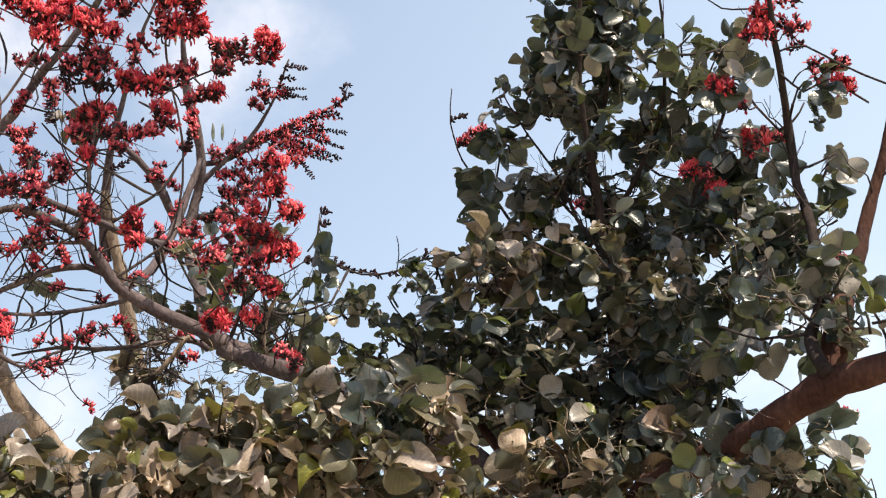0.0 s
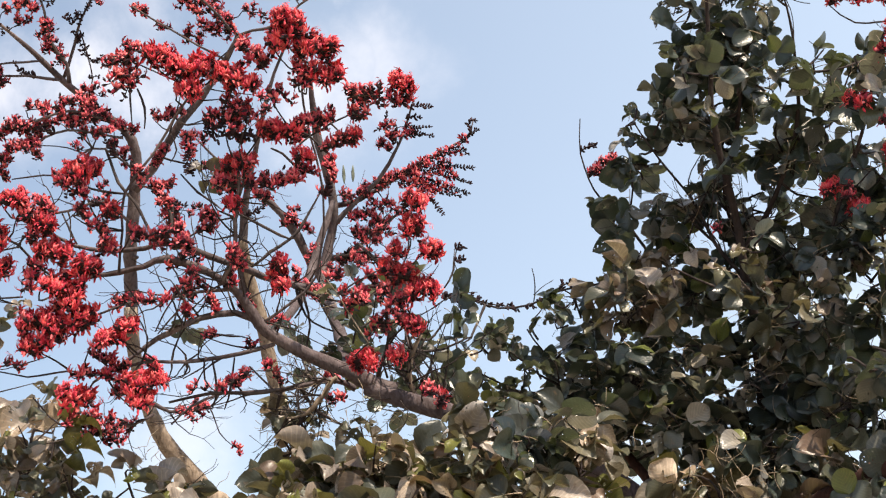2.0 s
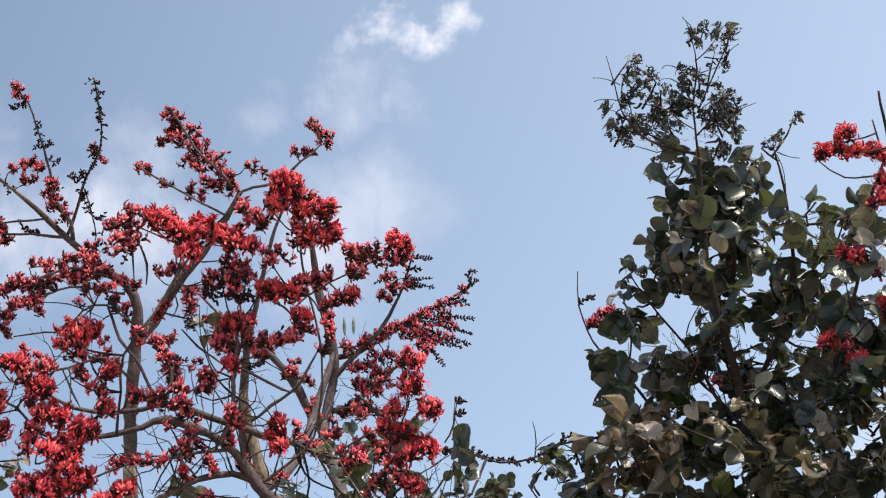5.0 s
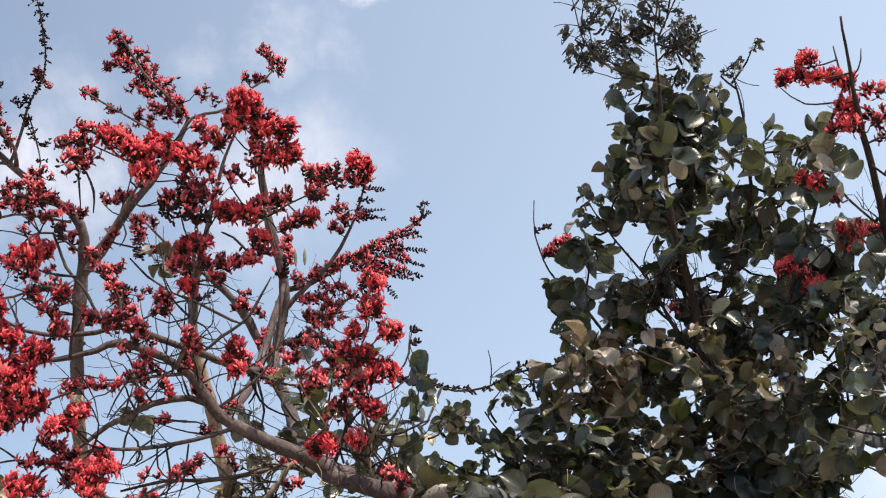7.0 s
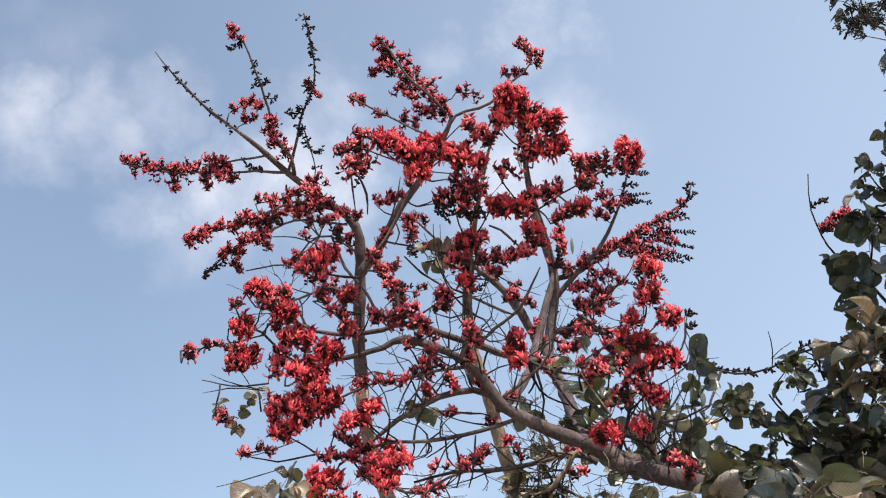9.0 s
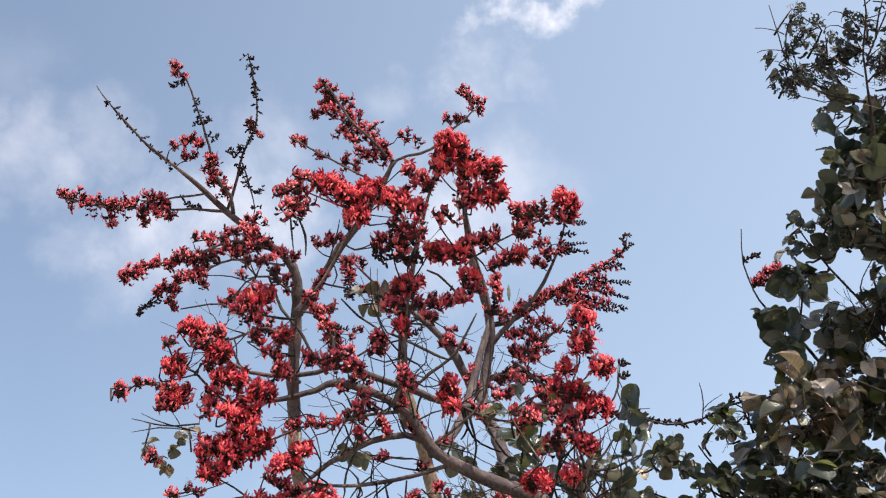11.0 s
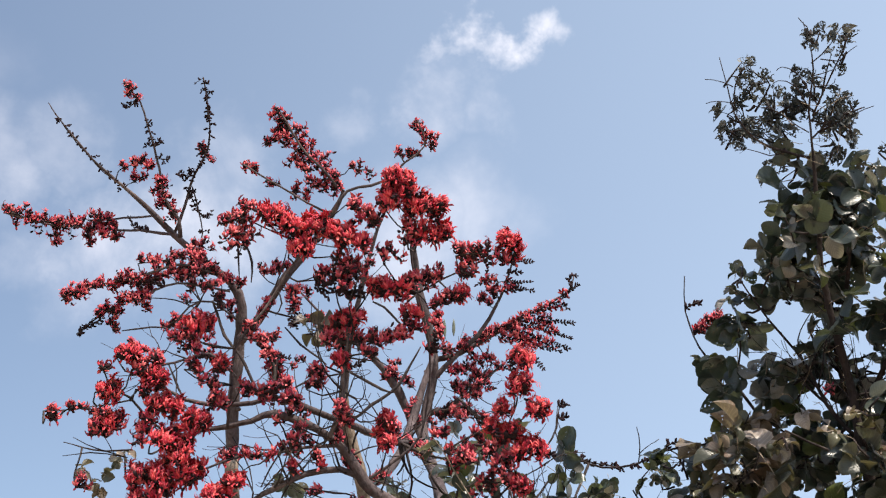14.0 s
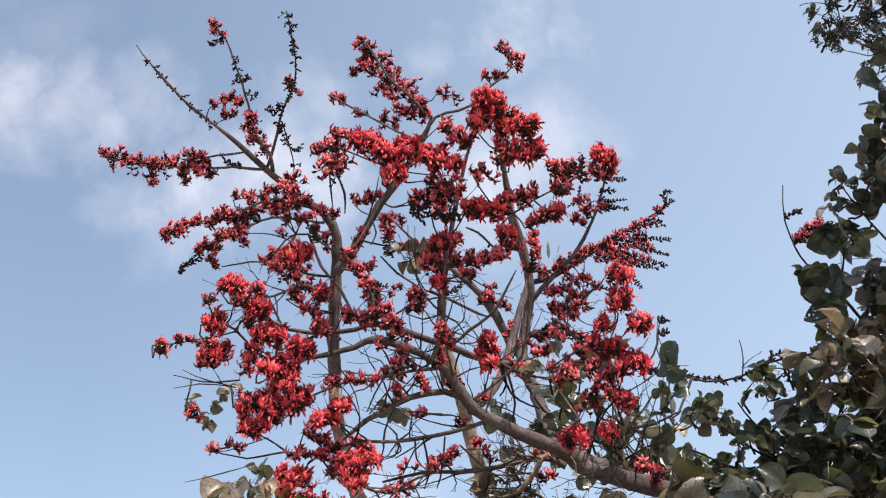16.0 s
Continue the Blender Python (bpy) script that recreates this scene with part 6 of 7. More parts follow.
clump(leafy_tree, (1.74, 5.48, 4.24), (0.28, 0.40, 0.16), 18, scale=0.88, shady=True)
clump(leafy_tree, (2, 5.42, 4.18), (0.26, 0.40, 0.14), 19, scale=0.88, shady=True)
clump(leafy_tree, (1.36, 5.61, 4.17), (0.17, 0.40, 0.13), 12, scale=0.88, shady=True)
clump(leafy_tree, (1.6, 5.6, 4.05), (0.28, 0.40, 0.14), 23, scale=0.88, shady=True)
clump(leafy_tree, (1.89, 5.54, 3.99), (0.28, 0.40, 0.14), 23, scale=0.88, shady=True)
clump(leafy_tree, (1.39, 5.61, 3.87), (0.20, 0.40, 0.14), 24, scale=0.66)
clump(leafy_tree, (1.7, 5.67, 3.81), (0.31, 0.40, 0.16), 30, scale=0.88, shady=True)
clump(leafy_tree, (1.99, 5.6, 3.75), (0.31, 0.40, 0.17), 36, scale=0.88, shady=True)
clump(leafy_tree, (2.25, 5.02, 4.75), (0.11, 0.40, 0.11), 7, scale=0.88, shady=True)
clump(leafy_tree, (2.32, 5.1, 4.57), (0.14, 0.40, 0.14), 10, scale=0.88, shady=True)
clump(leafy_tree, (2.47, 4.96, 4.69), (0.09, 0.40, 0.09), 6, scale=0.88, shady=True)
clump(leafy_tree, (2.3, 4.63, 4.31), (0.13, 0.40, 0.13), 10, scale=0.88, shady=True)
clump(leafy_tree, (2.3, 5.22, 4.36), (0.17, 0.40, 0.14), 18, scale=0.88, shady=True)
clump(leafy_tree, (2.3, 4.76, 4.07), (0.16, 0.40, 0.13), 18, scale=0.88, shady=True)
clump(leafy_tree, (2.25, 5.35, 4.12), (0.23, 0.40, 0.17), 26, scale=0.88, shady=True)
clump(leafy_tree, (2.3, 4.87, 3.85), (0.21, 0.40, 0.16), 25, scale=0.88, shady=True)
clump(leafy_tree, (2.24, 5.46, 3.87), (0.26, 0.40, 0.17), 35, scale=0.88, shady=True)
clump(leafy_tree, (2.29, 4.98, 3.58), (0.24, 0.40, 0.18), 35, scale=0.88, shady=True)
clump(leafy_tree, (1.28, 5.9, 4.3), (0.05, 0.10, 0.09), 3, scale=0.66, shady=True)
clump(leafy_tree, (1.13, 5.92, 3.77), (0.13, 0.30, 0.07), 8, scale=0.75, shady=True)
clump(leafy_tree, (1.28, 5.71, 3.68), (0.17, 0.40, 0.11), 14, scale=0.60)
clump(leafy_tree, (1.61, 5.13, 4.94), (0.07, 0.40, 0.05), 6, scale=0.88, shady=True)
clump(leafy_tree, (1.59, 5.25, 4.76), (0.06, 0.40, 0.11), 8, scale=0.88, shady=True)
clump(leafy_tree, (1.64, 5.33, 4.59), (0.11, 0.40, 0.07), 8, scale=0.88, shady=True)
clump(leafy_tree, (1.41, 5.38, 4.61), (0.08, 0.40, 0.05), 6, scale=0.62, shady=True)
clump(leafy_tree, (1.49, 5.42, 4.5), (0.12, 0.40, 0.06), 6, scale=0.70, shady=True)
clump(leafy_tree, (1.43, 5.48, 4.41), (0.10, 0.40, 0.06), 5, scale=0.70, shady=True)
clump(leafy_tree, (1.36, 4.88, 5.4), (0.10, 0.40, 0.09), 18, True, scale=0.85)
clump(leafy_tree, (1.4, 4.97, 5.26), (0.10, 0.40, 0.06), 15, True, scale=0.85)
clump(leafy_tree, (1.53, 4.93, 5.27), (0.14, 0.40, 0.11), 36, True, scale=0.85)
clump(leafy_tree, (1.66, 4.86, 5.32), (0.11, 0.40, 0.14), 30, True, scale=0.85)
clump(leafy_tree, (1.85, 4.88, 5.2), (0.11, 0.40, 0.10), 30, True, scale=0.85)
clump(leafy_tree, (1.67, 4.68, 5.53), (0.06, 0.40, 0.07), 9, True, scale=0.85)
clump(leafy_tree, (1.81, 4.69, 5.47), (0.07, 0.40, 0.09), 9, True, scale=0.85)
clump(leafy_tree, (1.36, 5.06, 5.15), (0.06, 0.40, 0.07), 15, True, scale=0.85)
clump(leafy_tree, (1.59, 5.01, 5.13), (0.17, 0.40, 0.07), 21, True, scale=0.85)
clump(leafy_tree, (1.77, 4.94, 5.15), (0.10, 0.40, 0.09), 21, True, scale=0.85)
clump(leafy_tree, (2.04, 4.95, 5.01), (0.07, 0.40, 0.05), 12, True, scale=0.85)
clump(leafy_tree, (0.91, 5.68, 3.42), (0.16, 0.40, 0.14), 10, scale=0.85, shady=True)
clump(leafy_tree, (1.09, 5.76, 3.72), (0.14, 0.40, 0.11), 6, scale=0.75, shady=True)
clump(leafy_tree, (1.14, 5.45, 3.35), (0.18, 0.40, 0.13), 18, scale=0.85, shady=True)
clump(leafy_tree, (1.31, 5.34, 3.55), (0.18, 0.40, 0.13), 20)
clump(leafy_tree, (0.74, 5.65, 3.24), (0.13, 0.40, 0.11), 10, scale=0.85, shady=True)
clump(leafy_tree, (0.99, 5.53, 3.16), (0.21, 0.40, 0.13), 21, scale=0.85, shady=True)
clump(leafy_tree, (1.32, 5.44, 3.28), (0.24, 0.40, 0.13), 28, scale=0.85, shady=True)
clump(leafy_tree, (1.6, 5.35, 3.34), (0.24, 0.40, 0.16), 21, scale=0.88, shady=True)
clump(leafy_tree, (1.87, 5.27, 3.33), (0.24, 0.40, 0.16), 21, scale=0.88, shady=True)
clump(leafy_tree, (2.13, 5.13, 3.45), (0.24, 0.40, 0.18), 15, scale=0.88, shady=True)
clump(leafy_tree, (2.28, 4.84, 3.46), (0.20, 0.40, 0.15), 21, scale=0.88, shady=True)
clump(leafy_tree, (2.05, 5.09, 3.65), (0.21, 0.40, 0.16), 11, scale=0.88, shady=True)
clump(leafy_tree, (2.26, 4.87, 3.69), (0.18, 0.40, 0.13), 12, scale=0.88, shady=True)
clump(leafy_tree, (2.12, 4.2, 3.19), (0.18, 0.40, 0.13), 14, scale=0.70, shady=True)
clump(leafy_tree, (2.26, 4.03, 3.14), (0.13, 0.40, 0.13), 17, scale=0.70, shady=True)
clump(leafy_tree, (2, 4.42, 3.06), (0.16, 0.40, 0.11), 8, scale=0.70, shady=True)
clump(leafy_tree, (2.36, 3.91, 2.99), (0.15, 0.40, 0.17), 21, scale=0.70, shady=True)
clump(leafy_tree, (2.4, 4.75, 3.54), (0.15, 0.40, 0.15), 11, scale=0.88, shady=True)
clump(leafy_tree, (1.15, 5.52, 3.11), (0.18, 0.40, 0.09), 13, scale=0.85, shady=True)
clump(leafy_tree, (1.51, 5.46, 3.05), (0.24, 0.40, 0.13), 25, scale=0.85, shady=True)
clump(leafy_tree, (1.8, 5.38, 3.04), (0.26, 0.40, 0.13), 18, scale=0.85, shady=True)
clump(leafy_tree, (2.09, 5.27, 3.07), (0.24, 0.40, 0.13), 16, scale=0.85, shady=True)
clump(leafy_tree, (2.18, 4.9, 3.07), (0.17, 0.40, 0.15), 13, scale=0.88, shady=True)
clump(leafy_tree, (2.37, 4.66, 3.2), (0.17, 0.40, 0.15), 13, scale=0.88, shady=True)
clump(leafy_tree, (2.44, 4.4, 3.16), (0.12, 0.40, 0.16), 13, scale=0.88, shady=True)
clump(leafy_tree, (2.54, 4.55, 3.57), (0.12, 0.40, 0.12), 5, scale=0.88, shady=True)
clump(leafy_tree, (2.58, 4.4, 3.84), (0.10, 0.40, 0.12), 3, scale=0.88, shady=True)
clump(leafy_tree, (2.48, 4.55, 4.12), (0.08, 0.40, 0.10), 2, scale=0.88, shady=True)
clump(leafy_tree, (0.9, 4.92, 2.75), (0.18, 0.40, 0.10), 32, scale=0.86)
clump(leafy_tree, (0.65, 4.75, 2.74), (0.18, 0.40, 0.11), 39, scale=0.85, shady=True)
clump(leafy_tree, (0.41, 4.68, 2.68), (0.19, 0.40, 0.10), 41, scale=0.86)
clump(leafy_tree, (0.173, 4.69, 2.67), (0.17, 0.40, 0.09), 34, scale=0.86)
clump(leafy_tree, (-0.038, 4.8, 2.65), (0.18, 0.40, 0.10), 34, scale=0.86)
clump(leafy_tree, (-0.23, 4.89, 2.64), (0.11, 0.40, 0.09), 16, scale=0.86)
clump(leafy_tree, (0.49, 4.95, 2.83), (0.16, 0.40, 0.06), 16, scale=0.86)
clump(leafy_tree, (0.65, 4.93, 2.83), (0.14, 0.40, 0.07), 18, scale=0.85, shady=True)
clump(leafy_tree, (0.53, 4.61, 2.51), (0.23, 0.40, 0.12), 57, scale=0.86)
clump(leafy_tree, (0.22, 4.63, 2.49), (0.23, 0.40, 0.12), 57, scale=0.86)
clump(leafy_tree, (-0.088, 4.73, 2.46), (0.24, 0.40, 0.11), 46, scale=0.86)
clump(leafy_tree, (-0.37, 4.91, 2.47), (0.18, 0.40, 0.09), 27, scale=0.86)
clump(leafy_tree, (-0.74, 5.04, 2.59), (0.14, 0.40, 0.14), 23, scale=0.86)
clump(leafy_tree, (-0.81, 5.06, 2.44), (0.19, 0.40, 0.09), 23, scale=0.86)
clump(leafy_tree, (-0.6, 5.09, 2.45), (0.14, 0.40, 0.09), 16, scale=0.86)
clump(leafy_tree, (0.89, 4.87, 2.53), (0.20, 0.40, 0.11), 41, scale=0.86)
clump(leafy_tree, (1.25, 5.22, 2.53), (0.22, 0.40, 0.07), 13)
clump(leafy_tree, (1.55, 5.12, 2.66), (0.19, 0.40, 0.12), 20)
clump(leafy_tree, (1.68, 5, 2.5), (0.22, 0.40, 0.10), 17)
clump(leafy_tree, (1.87, 4.42, 2.4), (0.19, 0.40, 0.06), 15, scale=0.88, shady=True)
clump(leafy_tree, (2.48, 4.99, 2.66), (0.15, 0.40, 0.08), 12, scale=0.88, shady=True)
clump(leafy_tree, (2.44, 4.6, 2.44), (0.16, 0.40, 0.09), 15, scale=0.88, shady=True)
clump(leafy_tree, (2.26, 5.13, 2.96), (0.15, 0.40, 0.10), 7, scale=0.88, shady=True)
clump(leafy_tree, (1.94, 5.08, 2.74), (0.17, 0.40, 0.12), 17)
clump(leafy_tree, (1.95, 5.37, 2.91), (0.16, 0.40, 0.10), 10)
clump(leafy_tree, (2.04, 4.55, 2.51), (0.11, 0.40, 0.11), 10, scale=0.88, shady=True)
clump(leafy_tree, (2.29, 4.66, 2.5), (0.14, 0.40, 0.09), 12, scale=0.88, shady=True)
clump(leafy_tree, (2.53, 4.76, 2.57), (0.15, 0.40, 0.10), 10, scale=0.88, shady=True)
clump(leafy_tree, (1.98, 4.98, 2.65), (0.15, 0.40, 0.10), 7)
clump(leafy_tree, (-1.31, 5.28, 2.86), (0.20, 0.40, 0.11), 22, scale=0.68)
clump(leafy_tree, (-1.15, 5.25, 2.73), (0.20, 0.40, 0.11), 25, scale=0.68)
clump(leafy_tree, (-1.38, 5.2, 2.67), (0.17, 0.40, 0.12), 20, scale=0.68)
clump(leafy_tree, (-0.9, 5.3, 2.71), (0.10, 0.40, 0.06), 6)
clump(leafy_tree, (-1.29, 5.24, 3.03), (0.04, 0.40, 0.04), 1)
spray(leafy_tree, "mixed", [(-1.22, 5.36, 3.04), (-1.11, 5.39, 3.02), (-0.99, 5.42, 3)], 0.062, 333)
spray(leafy_tree, "mixed", [(-1.13, 5.4, 2.97), (-1.01, 5.43, 2.97)], 0.045, 333)
clump(leafy_tree, (-0.067, 5.69, 3.54), (0.16, 0.40, 0.11), 11, scale=0.75, shady=True)
clump(leafy_tree, (0.068, 5.64, 3.67), (0.07, 0.40, 0.07), 3, scale=0.75, shady=True)
clump(leafy_tree, (0.49, 5.64, 3.61), (0.11, 0.40, 0.09), 6, scale=0.75, shady=True)
clump(leafy_tree, (0.59, 5.66, 3.51), (0.08, 0.40, 0.08), 4, scale=0.75, shady=True)
clump(leafy_tree, (0.169, 5.73, 3.4), (0.16, 0.40, 0.11), 10, scale=0.75, shady=True)
clump(leafy_tree, (0.4, 5.72, 3.39), (0.16, 0.40, 0.14), 11, scale=0.75, shady=True)
clump(leafy_tree, (-0.21, 5.91, 3.51), (0.11, 0.40, 0.08), 6, scale=0.75, shady=True)
clump(bare_tree, (-1.95, 6.57, 3.89), (0.11, 0.10, 0.06), 8, scale=0.60)
clump(bare_tree, (-1.8, 6.59, 3.95), (0.06, 0.10, 0.06), 4, scale=0.60)
clump(bare_tree, (-0.84, 6.61, 4.86), (0.03, 0.10, 0.07), 1, scale=0.80)
clump(bare_tree, (-1.72, 6.75, 3.51), (0.05, 0.10, 0.05), 2)
clump(leafy_tree, (0.039, 5.84, 3.7), (0.06, 0.10, 0.06), 2, scale=0.75, shady=True)
clump(leafy_tree, (0.160, 6.11, 3.53), (0.17, 0.40, 0.14), 13, scale=0.75, shady=True)
clump(leafy_tree, (0.38, 5.95, 3.37), (0.14, 0.40, 0.11), 10, scale=0.75, shady=True)
clump(leafy_tree, (1.53, 5.37, 2.78), (0.15, 0.40, 0.10), 15, scale=0.88, shady=True)
clump(leafy_tree, (1.89, 5.14, 2.83), (0.18, 0.40, 0.13), 18, scale=0.88, shady=True)
clump(leafy_tree, (2.05, 5, 2.7), (0.15, 0.40, 0.10), 15, scale=0.88, shady=True)
clump(leafy_tree, (1.73, 5.23, 2.7), (0.15, 0.40, 0.08), 12, scale=0.88, shady=True)
clump(leafy_tree, (2.46, 5, 2.66), (0.18, 0.40, 0.10), 12, scale=0.88, shady=True)
clump(leafy_tree, (-0.26, 5.76, 3.63), (0.11, 0.40, 0.11), 7, scale=0.66, shady=True)
clump(leafy_tree, (-0.025, 5.64, 3.67), (0.11, 0.40, 0.11), 7, scale=0.70, shady=True)
clump(leafy_tree, (0.25, 5.69, 3.5), (0.11, 0.40, 0.11), 7, scale=0.70, shady=True)
clump(leafy_tree, (-0.89, 6.19, 3.77), (0.06, 0.40, 0.07), 2, scale=0.62, shady=True)
tangle(leafy_tree, (-0.24, 5.37, 3.21), (0.20, 0.30, 0.10), 33)
tangle(leafy_tree, (-0.040, 5.37, 3.55), (0.15, 0.30, 0.15), 22)
clump(leafy_tree, (2.11, 5.21, 4.51), (0.10, 0.40, 0.11), 6, scale=0.75, shady=True)
clump(leafy_tree, (2.24, 5.18, 4.49), (0.11, 0.40, 0.11), 11, scale=0.88, shady=True)
clump(leafy_tree, (2.12, 5.34, 4.26), (0.11, 0.40, 0.11), 9, scale=0.88, shady=True)
clump(leafy_tree, (2.57, 4.6, 4.18), (0.13, 0.40, 0.16), 4, scale=0.88, shady=True)
clump(leafy_tree, (2.69, 4.63, 3.74), (0.10, 0.40, 0.15), 4, scale=0.88, shady=True)
clump(leafy_tree, (2.45, 4.87, 4), (0.16, 0.40, 0.13), 8, scale=0.88, shady=True)
clump(leafy_tree, (2.32, 4.86, 4.16), (0.12, 0.40, 0.16), 7, scale=0.88, shady=True)
clump(leafy_tree, (2.57, 4.9, 3.83), (0.13, 0.40, 0.13), 4, scale=0.88, shady=True)
clump(leafy_tree, (2.28, 4.73, 4.4), (0.09, 0.40, 0.11), 4, scale=0.88, shady=True)
clump(leafy_tree, (1.71, 5.48, 3.11), (0.19, 0.40, 0.11), 17, scale=0.88, shady=True)
clump(leafy_tree, (2, 5.36, 3.19), (0.19, 0.40, 0.13), 20, scale=0.88, shady=True)
clump(leafy_tree, (2.12, 5.24, 3.03), (0.16, 0.40, 0.13), 20, scale=0.88, shady=True)
clump(leafy_tree, (1.52, 5.55, 3.07), (0.16, 0.40, 0.08), 12, scale=0.88, shady=True)
clump(leafy_tree, (2.16, 5.24, 3.34), (0.13, 0.40, 0.13), 12, scale=0.88, shady=True)
clump(leafy_tree, (2.66, 4.89, 2.69), (0.13, 0.40, 0.10), 10, scale=0.88, shady=True)
clump(leafy_tree, (2.33, 4.98, 2.51), (0.20, 0.40, 0.07), 12, scale=0.88, shady=True)
clump(leafy_tree, (2.65, 4.82, 2.51), (0.12, 0.40, 0.10), 10, scale=0.88, shady=True)
clump(leafy_tree, (-0.21, 5.59, 3.13), (0.18, 0.20, 0.14), 27, True, scale=0.90)
clump(leafy_tree, (-0.27, 5.53, 2.98), (0.12, 0.20, 0.08), 9, scale=0.60)
clump(leafy_tree, (-0.138, 5.35, 2.9), (0.12, 0.20, 0.06), 11, scale=0.60)
clump(leafy_tree, (-0.31, 5.4, 3.07), (0.03, 0.10, 0.06), 1, scale=0.70)
clump(leafy_tree, (0.026, 5.34, 2.97), (0.10, 0.20, 0.06), 6, scale=0.70)
clump(leafy_tree, (1.22, 5.59, 3.18), (0.16, 0.40, 0.11), 8, scale=0.85, shady=True)
clump(leafy_tree, (1.63, 5.21, 2.61), (0.20, 0.40, 0.11), 14)
clump(leafy_tree, (1.08, 5.45, 3.01), (0.15, 0.40, 0.08), 14, scale=0.85, shady=True)

# dusty leaves; their paler tone also stands for sun on the crown
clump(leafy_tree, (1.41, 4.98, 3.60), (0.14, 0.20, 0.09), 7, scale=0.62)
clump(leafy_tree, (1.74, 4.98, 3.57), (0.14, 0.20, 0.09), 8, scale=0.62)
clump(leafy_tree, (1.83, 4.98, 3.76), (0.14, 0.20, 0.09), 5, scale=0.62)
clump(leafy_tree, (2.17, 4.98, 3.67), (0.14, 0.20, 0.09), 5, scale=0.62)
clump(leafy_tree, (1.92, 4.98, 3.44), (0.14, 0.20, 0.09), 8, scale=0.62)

# round leaves between the long limb and the crown
clump(leafy_tree, (0.73, 5.75, 3.51), (0.12, 0.30, 0.09), 8, scale=0.62, shady=True)
clump(leafy_tree, (0.87, 5.75, 3.58), (0.12, 0.30, 0.09), 7, scale=0.62, shady=True)
clump(leafy_tree, (0.64, 5.75, 3.35), (0.12, 0.30, 0.09), 9, scale=0.62, shady=True)
clump(leafy_tree, (0.76, 5.75, 3.27), (0.12, 0.30, 0.09), 10, scale=0.62, shady=True)
clump(leafy_tree, (0.93, 5.75, 3.40), (0.12, 0.30, 0.09), 9, scale=0.62, shady=True)
clump(leafy_tree, (0.90, 5.75, 3.24), (0.12, 0.30, 0.09), 10, scale=0.62, shady=True)
clump(leafy_tree, (0.56, 5.75, 3.51), (0.12, 0.30, 0.09), 5, scale=0.62, shady=True)
clump(leafy_tree, (0.54, 5.75, 3.27), (0.12, 0.30, 0.09), 7, scale=0.62, shady=True)

# lone leaves on the long thin twig
LONE = random.Random(31)
for at, way, size in (
    ((0.48, 5.95, 3.76), (0.6, -0.2, -0.5), 0.85),
    ((0.64, 5.95, 3.68), (0.5, -0.1, -0.7), 0.75),
    ((0.40, 5.95, 3.94), (-0.5, -0.2, 0.2), 0.70),
    ((0.78, 5.95, 3.73), (0.1, -0.1, -0.9), 0.55),
    ((0.82, 5.95, 3.61), (0.3, -0.2, -0.6), 0.60),
    ((0.20, 5.95, 3.81), (-0.4, -0.3, 0.3), 0.85),
    ((0.31, 5.95, 3.61), (0.3, -0.2, -0.5), 0.70),
):
    leaf_at(leafy_tree, at, way, LONE, False, size, True)

# leaves deep in the crown, in the green darkened for shade
clump(leafy_tree, (1.42, 6.00, 3.70), (0.20, 0.20, 0.13), 12, scale=0.82, shady=True)
clump(leafy_tree, (1.70, 6.00, 3.82), (0.20, 0.20, 0.13), 12, scale=0.82, shady=True)
clump(leafy_tree, (1.97, 6.00, 3.88), (0.20, 0.20, 0.13), 12, scale=0.82, shady=True)
clump(leafy_tree, (2.23, 6.00, 3.84), (0.20, 0.20, 0.13), 12, scale=0.82, shady=True)
clump(leafy_tree, (2.50, 6.00, 3.81), (0.20, 0.20, 0.13), 12, scale=0.82, shady=True)
clump(leafy_tree, (1.28, 6.00, 3.41), (0.20, 0.20, 0.13), 12, scale=0.82, shady=True)
clump(leafy_tree, (1.54, 6.00, 3.46), (0.20, 0.20, 0.13), 12, scale=0.82, shady=True)
clump(leafy_tree, (1.80, 6.00, 3.52), (0.20, 0.20, 0.13), 12, scale=0.82, shady=True)
clump(leafy_tree, (2.07, 6.00, 3.54), (0.20, 0.20, 0.13), 12, scale=0.82, shady=True)
clump(leafy_tree, (2.32, 6.00, 3.50), (0.20, 0.20, 0.13), 12, scale=0.82, shady=True)
clump(leafy_tree, (1.37, 6.00, 3.21), (0.20, 0.20, 0.13), 12, scale=0.82, shady=True)
clump(leafy_tree, (1.65, 6.00, 3.23), (0.20, 0.20, 0.13), 12, scale=0.82, shady=True)
clump(leafy_tree, (1.94, 6.00, 3.25), (0.20, 0.20, 0.13), 12, scale=0.82, shady=True)
clump(leafy_tree, (2.22, 6.00, 3.25), (0.20, 0.20, 0.13), 12, scale=0.82, shady=True)

